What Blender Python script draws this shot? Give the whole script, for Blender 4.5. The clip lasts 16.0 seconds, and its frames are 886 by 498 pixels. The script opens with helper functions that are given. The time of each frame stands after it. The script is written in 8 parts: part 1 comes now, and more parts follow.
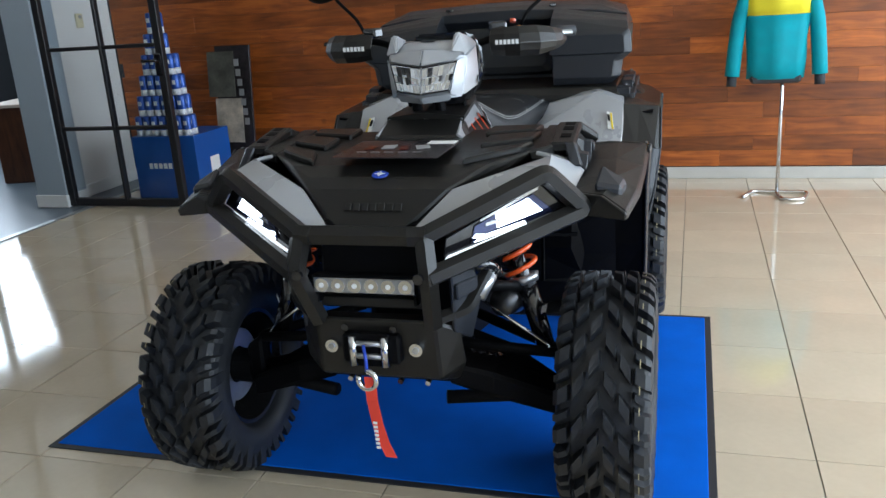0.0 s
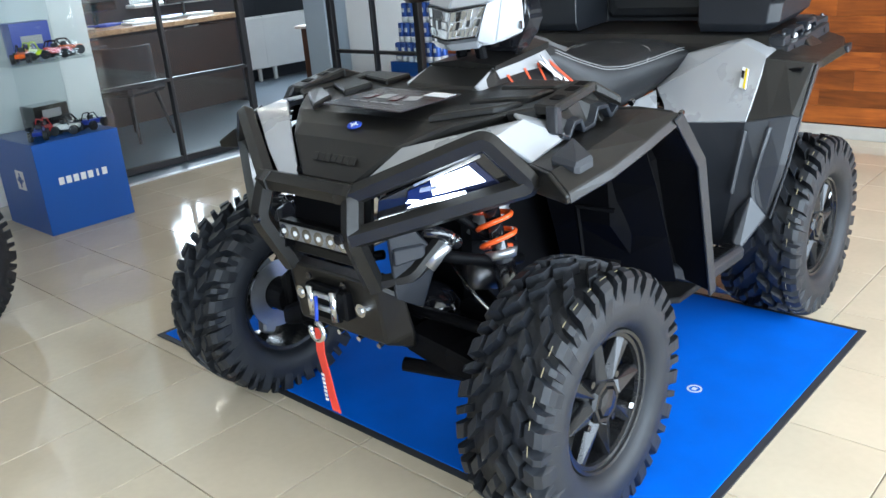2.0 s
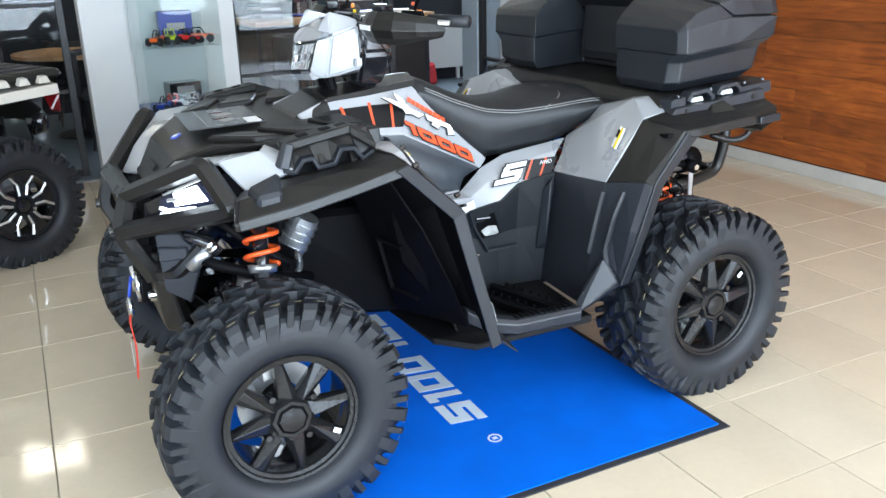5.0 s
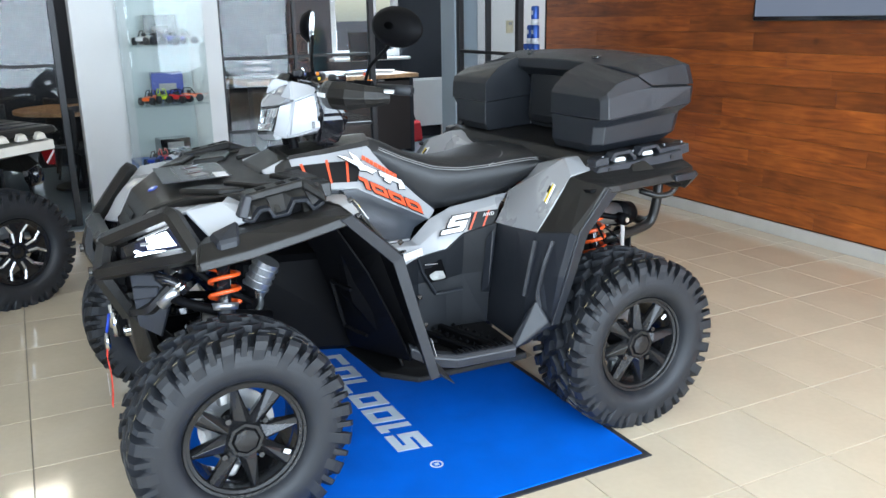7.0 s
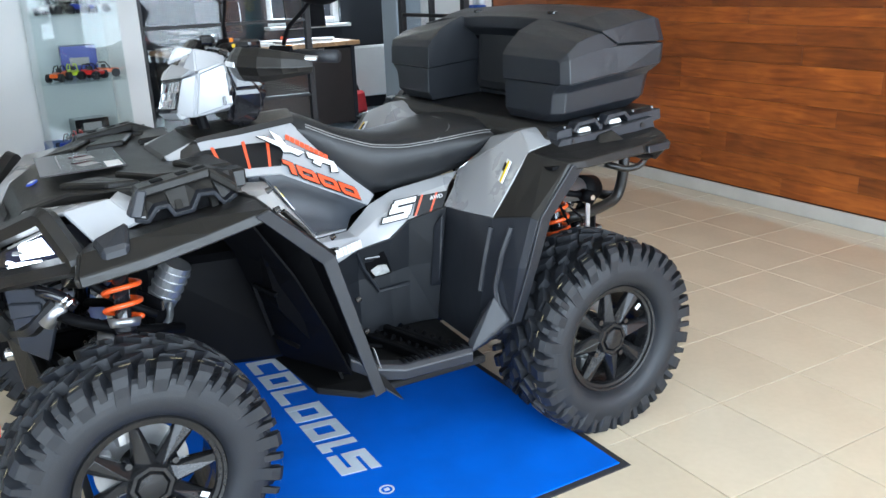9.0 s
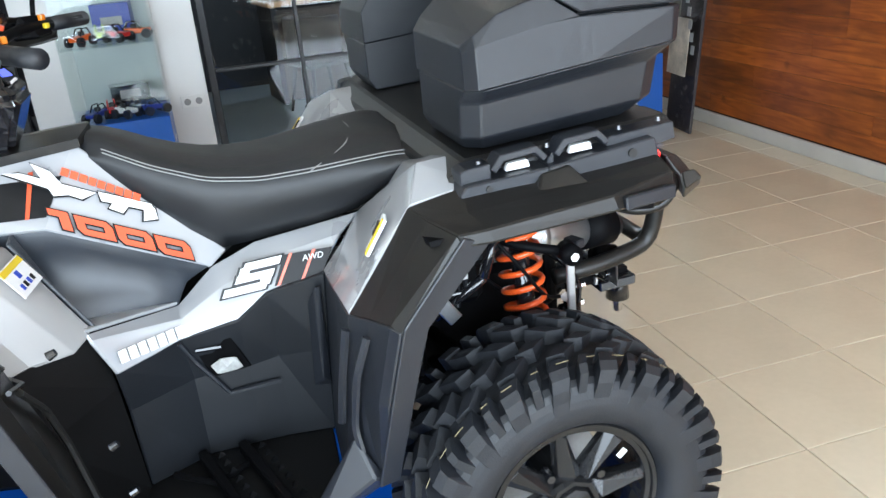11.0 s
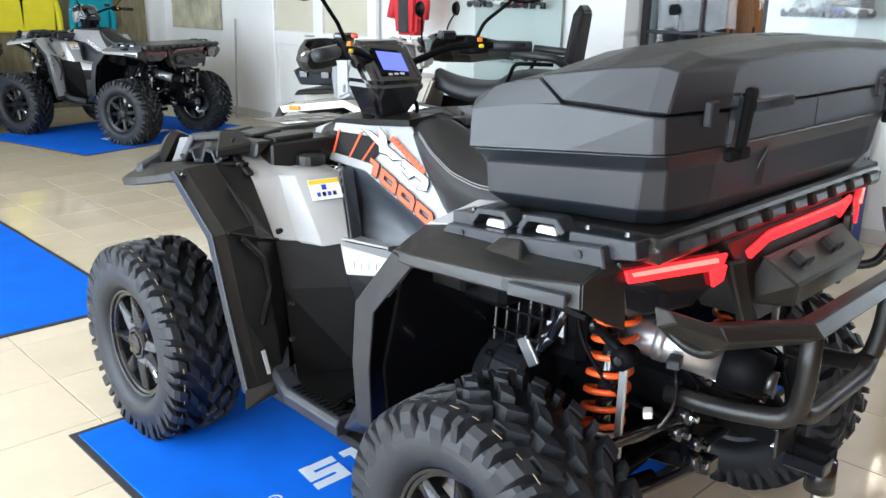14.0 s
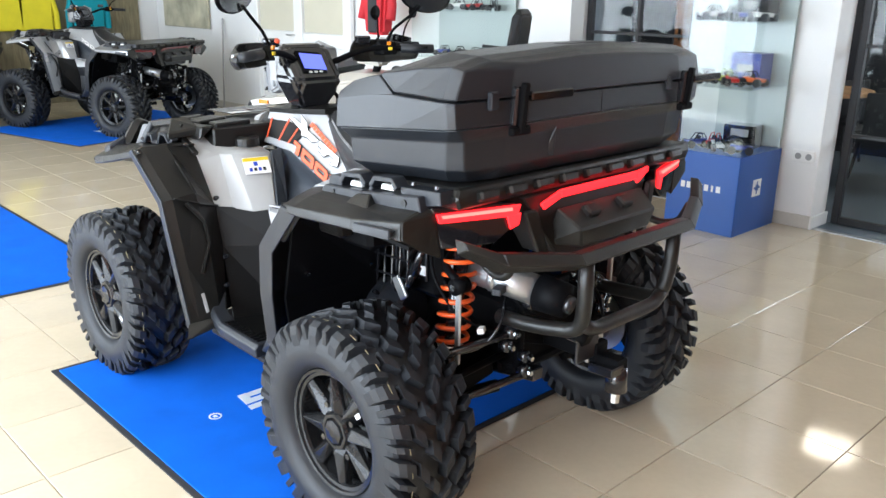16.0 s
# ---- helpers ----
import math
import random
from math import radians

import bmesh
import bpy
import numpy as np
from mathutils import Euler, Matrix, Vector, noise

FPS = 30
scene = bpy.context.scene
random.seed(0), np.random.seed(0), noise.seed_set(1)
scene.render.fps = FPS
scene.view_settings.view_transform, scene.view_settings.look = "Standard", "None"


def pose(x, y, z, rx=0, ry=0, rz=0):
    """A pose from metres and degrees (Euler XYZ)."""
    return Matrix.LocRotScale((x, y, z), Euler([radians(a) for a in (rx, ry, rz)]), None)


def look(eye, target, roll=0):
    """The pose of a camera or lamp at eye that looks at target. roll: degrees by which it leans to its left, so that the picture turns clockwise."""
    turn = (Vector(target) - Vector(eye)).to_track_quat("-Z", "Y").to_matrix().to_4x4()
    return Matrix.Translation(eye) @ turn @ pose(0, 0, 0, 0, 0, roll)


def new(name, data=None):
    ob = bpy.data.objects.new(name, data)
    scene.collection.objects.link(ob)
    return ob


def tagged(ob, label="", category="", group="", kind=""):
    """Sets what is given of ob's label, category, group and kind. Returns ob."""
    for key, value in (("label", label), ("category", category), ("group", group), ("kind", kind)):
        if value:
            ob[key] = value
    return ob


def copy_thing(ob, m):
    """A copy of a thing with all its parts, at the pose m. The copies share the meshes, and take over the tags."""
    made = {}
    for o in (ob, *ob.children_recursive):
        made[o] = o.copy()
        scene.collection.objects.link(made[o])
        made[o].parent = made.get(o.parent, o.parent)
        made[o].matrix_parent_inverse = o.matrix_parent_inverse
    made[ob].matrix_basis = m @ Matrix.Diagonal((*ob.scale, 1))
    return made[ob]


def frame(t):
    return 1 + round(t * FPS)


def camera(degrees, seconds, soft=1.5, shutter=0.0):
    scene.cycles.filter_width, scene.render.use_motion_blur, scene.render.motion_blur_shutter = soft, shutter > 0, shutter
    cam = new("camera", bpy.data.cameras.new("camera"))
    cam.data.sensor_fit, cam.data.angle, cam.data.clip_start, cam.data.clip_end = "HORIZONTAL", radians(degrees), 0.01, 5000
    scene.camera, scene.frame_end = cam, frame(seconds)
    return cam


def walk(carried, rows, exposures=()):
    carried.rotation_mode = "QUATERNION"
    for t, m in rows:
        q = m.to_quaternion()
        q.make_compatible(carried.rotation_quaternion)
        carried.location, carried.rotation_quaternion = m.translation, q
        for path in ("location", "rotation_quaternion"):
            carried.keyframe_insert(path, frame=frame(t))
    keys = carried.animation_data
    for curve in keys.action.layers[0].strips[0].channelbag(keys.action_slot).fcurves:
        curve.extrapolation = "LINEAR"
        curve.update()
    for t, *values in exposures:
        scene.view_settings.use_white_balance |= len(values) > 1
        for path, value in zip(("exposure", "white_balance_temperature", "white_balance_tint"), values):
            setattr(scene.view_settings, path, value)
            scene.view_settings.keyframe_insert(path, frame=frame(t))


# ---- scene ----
cam = camera(56.1, 16.0)
PATH = [
    (0, (0.743, -2.964, 1.428), (0.175, -1.137, 0.846), -3.8),
    (0.5, (0.961, -2.826, 1.385), (0.202, -1.071, 0.798), -6.7),
    (1, (1.183, -2.667, 1.38), (0.216, -1.031, 0.757), -5.3),
    (1.5, (1.335, -2.509, 1.366), (0.227, -0.988, 0.689), -4.8),
    (2, (1.582, -2.302, 1.399), (0.286, -0.941, 0.713), -4.6),
    (2.5, (1.753, -2.086, 1.406), (0.306, -0.872, 0.751), -5.6),
    (3, (1.927, -1.872, 1.404), (0.392, -0.754, 0.778), -5.0),
    (3.5, (2.005, -1.641, 1.382), (0.403, -0.613, 0.768), -5.5),
    (4, (2.108, -1.457, 1.401), (0.446, -0.542, 0.768), -5.2),
    (4.5, (2.297, -1.312, 1.413), (0.58, -0.524, 0.757), -2.8),
    (5, (2.54, -1.255, 1.466), (0.849, -0.417, 0.804), -1.4),
    (5.2, (2.624, -1.26, 1.487), (0.927, -0.422, 0.842), -1.1),
    (7.3, (2.886, -1.225, 1.53), (1.163, -0.36, 0.995), -1.0),
    (7.5, (2.876, -1.222, 1.535), (1.156, -0.355, 0.997), -1.0),
    (8, (2.871, -1.201, 1.526), (1.154, -0.342, 0.967), -1.1),
    (8.5, (2.788, -1.149, 1.514), (1.091, -0.289, 0.895), -1.2),
    (9, (2.535, -1.009, 1.475), (0.883, -0.062, 0.863), -2.2),
    (9.2, (2.445, -0.922, 1.469), (0.802, 0.04, 0.857), -2.6),
    (11.3, (1.796, 0.380, 1.428), (-0.027, 0.680, 0.666), -5.5),
    (11.5, (1.748, 0.516, 1.410), (-0.094, 0.664, 0.646), -5.1),
    (12, (1.663, 0.757, 1.417), (-0.192, 0.426, 0.748), -3.6),
    (12.5, (1.578, 1.021, 1.43), (-0.104, 0.185, 0.743), -1.4),
    (13, (1.59, 1.285, 1.442), (0.094, 0.129, 0.792), 0.4),
    (13.5, (1.654, 1.522, 1.449), (0.239, 0.246, 0.843), 1.1),
    (14, (1.681, 1.782, 1.442), (0.347, 0.41, 0.863), 1.0),
    (14.5, (1.68, 2.02, 1.443), (0.384, 0.611, 0.865), 1.8),
    (15, (1.695, 2.166, 1.46), (0.397, 0.764, 0.868), 1.7),
    (15.5, (1.791, 2.34, 1.484), (0.495, 0.936, 0.892), 1.1),
    (16, (1.838, 2.445, 1.505), (0.51, 1.069, 0.917), 1.0),
]
walk(cam, [(t, look(eye, target, roll)) for t, eye, target, roll in PATH],
     [(0, -0.42, 6000, 7), (1.1, -0.37, 6000, 6), (1.5, 0.08, 5970, 6), (2, 0.27, 5950, 6), (3.4, 0.02, 5900, 6), (4.5, 0.2, 6000, 7), (8.5, 0.0, 5950, 7), (11.5, 0.22, 6150, 7), (12, 0.11, 6150, 7), (12.5, 0.06, 6100, 6), (13.5, 0.33, 6200, 7), (16, 0.46, 6300, 9)])
# ---------------------------------------------------------------- light and exposure
world = bpy.data.worlds.new("sky")
scene.world = world
world.use_nodes = True
_n = world.node_tree.nodes
_sky = _n.new("ShaderNodeTexSky")
_sky.sky_type, _sky.sun_disc = "NISHITA", False
_sky.sun_elevation, _sky.sun_rotation = radians(48), radians(140)
world.node_tree.links.new(_sky.outputs[0], _n["Background"].inputs[0])
_n["Background"].inputs[1].default_value = 0.13

sun = new("sun", bpy.data.lights.new("sun", "SUN"))
sun.data.energy, sun.data.angle, sun.data.color = 2.2, radians(8), (1.0, 0.95, 0.88)
sun.matrix_world = look((0, 0, 20), (-9, 14, 0))


def window_light(name, at, target, w, h, watts, color=(0.82, 0.91, 1.0)):
    lamp = new(name, bpy.data.lights.new(name, "AREA"))
    lamp.data.shape, lamp.data.size, lamp.data.size_y = "RECTANGLE", w, h
    lamp.data.energy, lamp.data.color = watts, color
    lamp.matrix_world = look(at, target)
    return lamp


for wy, watts in ((-6.9, 130), (-3.9, 155), (-0.9, 235), (2.1, 215)):
    window_light("daylight", (4.55, wy, 1.55), (0, wy, 1.2), 2.6, 2.5, watts)
window_light("daylight", (-7.02, 4.4, 1.75), (-4, 4.0, 1.0), 1.0, 1.3, 60)
window_light("daylight", (-7.02, 2.75, 1.75), (-4, 2.5, 1.0), 0.9, 1.3, 60)


# ---------------------------------------------------------------- materials
def mat(name, base, rough=0.5, metal=0.0, vary=0.12, scale=6.0, fine=120.0, bump=0.0, coat=0.0, random_tint=0.0,
        rough_vary=0.1, spec=0.5):
    m = bpy.data.materials.new(name)
    m.use_nodes = True
    nt = m.node_tree
    b = nt.nodes["Principled BSDF"]
    b.inputs["Metallic"].default_value = metal
    b.inputs["Coat Weight"].default_value = coat
    b.inputs["Coat Roughness"].default_value = 0.06
    b.inputs["Specular IOR Level"].default_value = spec
    tc = nt.nodes.new("ShaderNodeTexCoord")
    big = nt.nodes.new("ShaderNodeTexNoise")
    big.inputs["Scale"].default_value, big.inputs["Detail"].default_value = scale, 5
    small = nt.nodes.new("ShaderNodeTexNoise")
    small.inputs["Scale"].default_value, small.inputs["Detail"].default_value = fine, 3
    nt.links.new(tc.outputs["Object"], big.inputs["Vector"])
    nt.links.new(tc.outputs["Object"], small.inputs["Vector"])
    add = nt.nodes.new("ShaderNodeMath")
    add.operation = "MULTIPLY_ADD"
    nt.links.new(small.outputs["Fac"], add.inputs[0])
    add.inputs[1].default_value = 0.4
    nt.links.new(big.outputs["Fac"], add.inputs[2])
    ramp = nt.nodes.new("ShaderNodeMapRange")
    ramp.inputs["From Min"].default_value, ramp.inputs["From Max"].default_value = 0.4, 1.0
    ramp.inputs["To Min"].default_value, ramp.inputs["To Max"].default_value = 1 - vary, 1 + vary
    nt.links.new(add.outputs[0], ramp.inputs["Value"])
    hsv = nt.nodes.new("ShaderNodeHueSaturation")
    hsv.inputs["Color"].default_value = (*base, 1)
    value = ramp.outputs[0]
    if random_tint:
        info = nt.nodes.new("ShaderNodeObjectInfo")
        rr = nt.nodes.new("ShaderNodeMapRange")
        rr.inputs["To Min"].default_value, rr.inputs["To Max"].default_value = 1 - random_tint, 1 + random_tint
        nt.links.new(info.outputs["Random"], rr.inputs["Value"])
        mul = nt.nodes.new("ShaderNodeMath")
        mul.operation = "MULTIPLY"
        nt.links.new(value, mul.inputs[0])
        nt.links.new(rr.outputs[0], mul.inputs[1])
        value = mul.outputs[0]
    nt.links.new(value, hsv.inputs["Value"])
    nt.links.new(hsv.outputs[0], b.inputs["Base Color"])
    rv = nt.nodes.new("ShaderNodeMapRange")
    rv.inputs["To Min"].default_value = max(0.0, rough * (1 - rough_vary))
    rv.inputs["To Max"].default_value = min(1.0, rough * (1 + rough_vary))
    nt.links.new(big.outputs["Fac"], rv.inputs["Value"])
    nt.links.new(rv.outputs[0], b.inputs["Roughness"])
    if bump:
        bp = nt.nodes.new("ShaderNodeBump")
        bp.inputs["Strength"].default_value, bp.inputs["Distance"].default_value = bump, 0.002
        nt.links.new(small.outputs["Fac"], bp.inputs["Height"])
        nt.links.new(bp.outputs[0], b.inputs["Normal"])
    return m


def glow(name, color, strength, base=(0.02, 0.02, 0.02)):
    m = mat(name, base, 0.3)
    b = m.node_tree.nodes["Principled BSDF"]
    b.inputs["Emission Color"].default_value = (*color, 1)
    b.inputs["Emission Strength"].default_value = strength
    return m


def glass_mat(name, tint=(0.95, 0.97, 0.97), rough=0.0, mirror=0.06):
    m = bpy.data.materials.new(name)
    m.use_nodes = True
    nt = m.node_tree
    nt.nodes.remove(nt.nodes["Principled BSDF"])
    tr, gl, mx, lw = (nt.nodes.new("ShaderNode" + k) for k in ("BsdfTransparent", "BsdfGlossy", "MixShader", "LayerWeight"))
    tr.inputs[0].default_value = (*tint, 1)
    gl.inputs["Roughness"].default_value = rough
    lw.inputs["Blend"].default_value = 0.5
    power, scale = nt.nodes.new("ShaderNodeMath"), nt.nodes.new("ShaderNodeMath")
    power.operation, power.inputs[1].default_value = "POWER", 4.5
    scale.operation, scale.inputs[1].default_value, scale.inputs[2].default_value = "MULTIPLY_ADD", 0.45, mirror
    nt.links.new(lw.outputs["Facing"], power.inputs[0])
    nt.links.new(power.outputs[0], scale.inputs[0])
    nt.links.new(scale.outputs[0], mx.inputs[0])
    nt.links.new(tr.outputs[0], mx.inputs[1])
    nt.links.new(gl.outputs[0], mx.inputs[2])
    nt.links.new(mx.outputs[0], nt.nodes["Material Output"].inputs[0])
    return m


def wood_mat(name, dark, light, rough=0.4, axis=0, tint=0.35, coat=0.15):
    m = bpy.data.materials.new(name)
    m.use_nodes = True
    nt = m.node_tree
    b = nt.nodes["Principled BSDF"]
    tc = nt.nodes.new("ShaderNodeTexCoord")
    info = nt.nodes.new("ShaderNodeObjectInfo")
    offs = nt.nodes.new("ShaderNodeVectorMath")
    offs.operation = "MULTIPLY_ADD"
    nt.links.new(info.outputs["Random"], offs.inputs[0])
    offs.inputs[1].default_value = (17, 29, 41)
    nt.links.new(tc.outputs["Object"], offs.inputs[2])
    mp = nt.nodes.new("ShaderNodeMapping")
    sc = [14, 14, 14]
    sc[axis] = 1.6
    mp.inputs["Scale"].default_value = sc
    nt.links.new(offs.outputs[0], mp.inputs["Vector"])
    grain = nt.nodes.new("ShaderNodeTexNoise")
    grain.inputs["Scale"].default_value, grain.inputs["Detail"].default_value = 1.7, 8
    grain.inputs["Distortion"].default_value = 1.2
    nt.links.new(mp.outputs[0], grain.inputs["Vector"])
    ramp = nt.nodes.new("ShaderNodeValToRGB")
    ramp.color_ramp.elements[0].position, ramp.color_ramp.elements[1].position = 0.28, 0.70
    ramp.color_ramp.elements[0].color, ramp.color_ramp.elements[1].color = (*dark, 1), (*light, 1)
    nt.links.new(grain.outputs["Fac"], ramp.inputs[0])
    blot = nt.nodes.new("ShaderNodeTexNoise")
    blot.inputs["Scale"].default_value, blot.inputs["Detail"].default_value = 3.4, 5
    nt.links.new(offs.outputs[0], blot.inputs["Vector"])
    knot = nt.nodes.new("ShaderNodeTexVoronoi")
    knot.inputs["Scale"].default_value = 2.6
    nt.links.new(offs.outputs[0], knot.inputs["Vector"])
    kr = nt.nodes.new("ShaderNodeMapRange")
    kr.inputs["From Min"].default_value, kr.inputs["From Max"].default_value = 0.02, 0.09
    kr.inputs["To Min"].default_value, kr.inputs["To Max"].default_value = 0.45, 1.0
    nt.links.new(knot.outputs["Distance"], kr.inputs["Value"])
    rr = nt.nodes.new("ShaderNodeMapRange")
    rr.inputs["To Min"].default_value, rr.inputs["To Max"].default_value = 1 - tint, 1 + tint
    nt.links.new(info.outputs["Random"], rr.inputs["Value"])
    m1 = nt.nodes.new("ShaderNodeMath")
    m1.operation = "MULTIPLY"
    nt.links.new(rr.outputs[0], m1.inputs[0])
    nt.links.new(kr.outputs[0], m1.inputs[1])
    br = nt.nodes.new("ShaderNodeMapRange")
    br.inputs["To Min"].default_value, br.inputs["To Max"].default_value = 0.35, 1.6
    nt.links.new(blot.outputs["Fac"], br.inputs["Value"])
    m2 = nt.nodes.new("ShaderNodeMath")
    m2.operation = "MULTIPLY"
    nt.links.new(m1.outputs[0], m2.inputs[0])
    nt.links.new(br.outputs[0], m2.inputs[1])
    hsv = nt.nodes.new("ShaderNodeHueSaturation")
    nt.links.new(ramp.outputs[0], hsv.inputs["Color"])
    nt.links.new(m2.outputs[0], hsv.inputs["Value"])
    nt.links.new(hsv.outputs[0], b.inputs["Base Color"])
    b.inputs["Roughness"].default_value = rough
    b.inputs["Coat Weight"].default_value = coat
    bp = nt.nodes.new("ShaderNodeBump")
    bp.inputs["Strength"].default_value, bp.inputs["Distance"].default_value = 0.12, 0.003
    nt.links.new(grain.outputs["Fac"], bp.inputs["Height"])
    nt.links.new(bp.outputs[0], b.inputs["Normal"])
    return m


TILE = mat("glazed_tile", (0.60, 0.515, 0.385), 0.085, vary=0.07, scale=3, fine=40, coat=0.25, random_tint=0.035, rough_vary=0.4)
GROUT = mat("grout", (0.29, 0.26, 0.21), 0.9, vary=0.25)
PLASTER = mat("white_plaster", (0.76, 0.76, 0.755), 0.75, vary=0.04, scale=1.5, bump=0.1)
BLUEGREY = mat("blue_grey_paint", (0.34, 0.40, 0.46), 0.7, vary=0.05, scale=1.5, bump=0.1)
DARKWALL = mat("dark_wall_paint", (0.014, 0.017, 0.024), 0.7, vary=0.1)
# unseen ceiling; light bounced from the wood is put into its warm colour
CEIL = mat("warm_tinted_ceiling", (0.74, 0.70, 0.63), 0.8, vary=0.03)
CARPET = mat("grey_blue_lino", (0.13, 0.165, 0.20), 0.35, vary=0.12, scale=4, fine=300, bump=0.1)
PLANK = wood_mat("stained_planks", (0.155, 0.034, 0.005), (0.365, 0.098, 0.0135), 0.42, tint=0.34, coat=0.05)
DESKWOOD = wood_mat("desk_oak", (0.25, 0.13, 0.06), (0.50, 0.30, 0.15), 0.35)
ORANGEWOOD = wood_mat("orange_wood", (0.28, 0.10, 0.03), (0.48, 0.20, 0.07), 0.4, axis=2)
SKIRT = mat("stone_skirting", (0.50, 0.48, 0.44), 0.3, vary=0.08)
WHITETRIM = mat("white_trim", (0.78, 0.78, 0.77), 0.35, vary=0.03)
BLACKFRAME = mat("black_steel_frame", (0.012, 0.012, 0.014), 0.4, vary=0.1)
GLASS = glass_mat("partition_glass", mirror=0.026)
CASEGLASS = glass_mat("case_glass", (0.96, 0.985, 0.98), mirror=0.024)
BLUECARD = mat("blue_card", (0.012, 0.085, 0.36), 0.35, vary=0.05, scale=2)
MATBLUE = mat("blue_carpet_pile", (0.006, 0.115, 0.60), 0.95, vary=0.14, scale=5, fine=700, bump=0.8, spec=0.1)
BAGFILM = mat("crumpled_plastic_film", (0.34, 0.34, 0.33), 0.3, vary=0.35, scale=60, fine=300, bump=0.6)
SIDEGREY = mat("dark_side_plastic", (0.010, 0.0115, 0.0145), 0.42, vary=0.15, scale=9, fine=900, bump=0.25, spec=0.38)
# grey-green of the wall in shade seen through tinted case glass
CASESHADE = mat("shaded_case_back", (0.43, 0.48, 0.475), 0.25, vary=0.05, scale=2)
# darker copy of the moulded black; footwell shade is put into its colour
WELLBLACK = mat("shaded_black_plastic", (0.0055, 0.0055, 0.0058), 0.5, vary=0.3, scale=10, fine=700, bump=0.25, spec=0.22)
MATEDGE = mat("mat_rubber_edge", (0.02, 0.02, 0.024), 0.7)
MATWHITE = mat("white_pile", (0.55, 0.62, 0.70), 0.95, vary=0.12, fine=700, bump=0.8, spec=0.1)
WHITEPRINT = mat("white_print", (0.8, 0.8, 0.8), 0.5, vary=0.03)
GREYPRINT = mat("grey_print", (0.3, 0.3, 0.3), 0.5, vary=0.03)
PLASTIC = mat("moulded_black_plastic", (0.0092, 0.0086, 0.0078), 0.34, vary=0.25, scale=9, fine=900, bump=0.2, rough_vary=0.2, spec=0.42)
# grey parts, and black parts whose bluish window light is put into the colour
PLASTIC_GREY = mat("grey_and_lit_plastic", (0.015, 0.017, 0.022), 0.38, vary=0.15, scale=9, fine=900, bump=0.2)
RECESS = mat("slate_grey_plastic", (0.034, 0.039, 0.048), 0.33, vary=0.15, scale=9, fine=900, bump=0.2)
BOXPLASTIC = mat("charcoal_box_plastic", (0.0130, 0.0150, 0.0190), 0.32, vary=0.15, scale=7, fine=1100, bump=0.3)
# black parts; base set extra low so arches and machinery carry their shade in colour
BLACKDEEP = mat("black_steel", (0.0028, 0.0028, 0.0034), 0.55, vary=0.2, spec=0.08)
BLACKGLOSS = mat("gloss_black", (0.01, 0.01, 0.012), 0.12, vary=0.1, coat=0.5)
SILVERPAINT = mat("silver_grey_paint", (0.375, 0.385, 0.405), 0.28, metal=0.15, vary=0.04, scale=4, fine=1500, coat=0.55)
SILVERMATT = mat("matt_silver_plastic", (0.36, 0.36, 0.36), 0.36, vary=0.06, scale=5, fine=900, bump=0.1)
WHITEPAINT = mat("pearl_white_paint", (0.66, 0.64, 0.60), 0.25, vary=0.04, coat=0.6)
SEATVINYL = mat("seat_vinyl", (0.011, 0.012, 0.014), 0.45, vary=0.2, scale=12, fine=500, bump=0.35)
STITCH = mat("grey_stitching", (0.28, 0.28, 0.28), 0.8)
RUBBER = mat("tyre_rubber", (0.0090, 0.0105, 0.014), 0.56, vary=0.3, scale=14, fine=250, bump=0.25)
LINEPAINT = mat("mould_paint", (0.40, 0.34, 0.20), 0.7, vary=0.2)
RIMBLACK = mat("black_alloy", (0.017, 0.017, 0.018), 0.20, metal=0.35, vary=0.1)
MACHINED = mat("machined_alloy", (0.55, 0.56, 0.58), 0.25, metal=0.9, vary=0.05)
DARKSTEEL = mat("dark_steel", (0.10, 0.10, 0.105), 0.35, metal=0.9, vary=0.15, scale=20)
CHROME = mat("bright_steel", (0.68, 0.69, 0.70), 0.16, metal=1.0, vary=0.08, scale=20)
ALU = mat("cast_aluminium", (0.50, 0.51, 0.52), 0.38, metal=0.9, vary=0.12, scale=25, bump=0.2)
ORANGE = mat("orange_spring_paint", (0.78, 0.10, 0.015), 0.32, vary=0.06, coat=0.4)
REDSTRAP = mat("red_webbing", (0.72, 0.055, 0.03), 0.75, vary=0.1, fine=600, bump=0.5)
REDPRINT = mat("red_orange_print", (0.70, 0.09, 0.03), 0.35, vary=0.04, coat=0.4)
BLACKPRINT = mat("black_print", (0.006, 0.006, 0.007), 0.42, spec=0.3)
YELLOWPRINT = mat("yellow_print", (0.75, 0.55, 0.02), 0.45, vary=0.03)
BLUEPRINT = mat("blue_print", (0.02, 0.06, 0.45), 0.4, vary=0.03)
TAILRED = glow("tail_lamp_red", (1.0, 0.012, 0.016), 2.8, (0.3, 0.01, 0.01))
TAILHOT = glow("tail_lamp_line", (1.0, 0.10, 0.08), 3.2, (0.5, 0.05, 0.05))
REDLENS = mat("dark_red_lens", (0.10, 0.004, 0.005), 0.2, coat=0.6)
HEADLED = glow("headlamp_led", (0.88, 0.94, 1.0), 9.0, (0.8, 0.8, 0.8))
GLOWSTRIP = glow("glowing_strip", (0.9, 0.95, 1.0), 1.6, (0.7, 0.7, 0.7))
SCREEN = glow("dash_screen", (0.13, 0.17, 0.85), 1.3, (0.02, 0.02, 0.1))
AMBER = mat("amber_lens", (0.75, 0.22, 0.01), 0.25, coat=0.5)
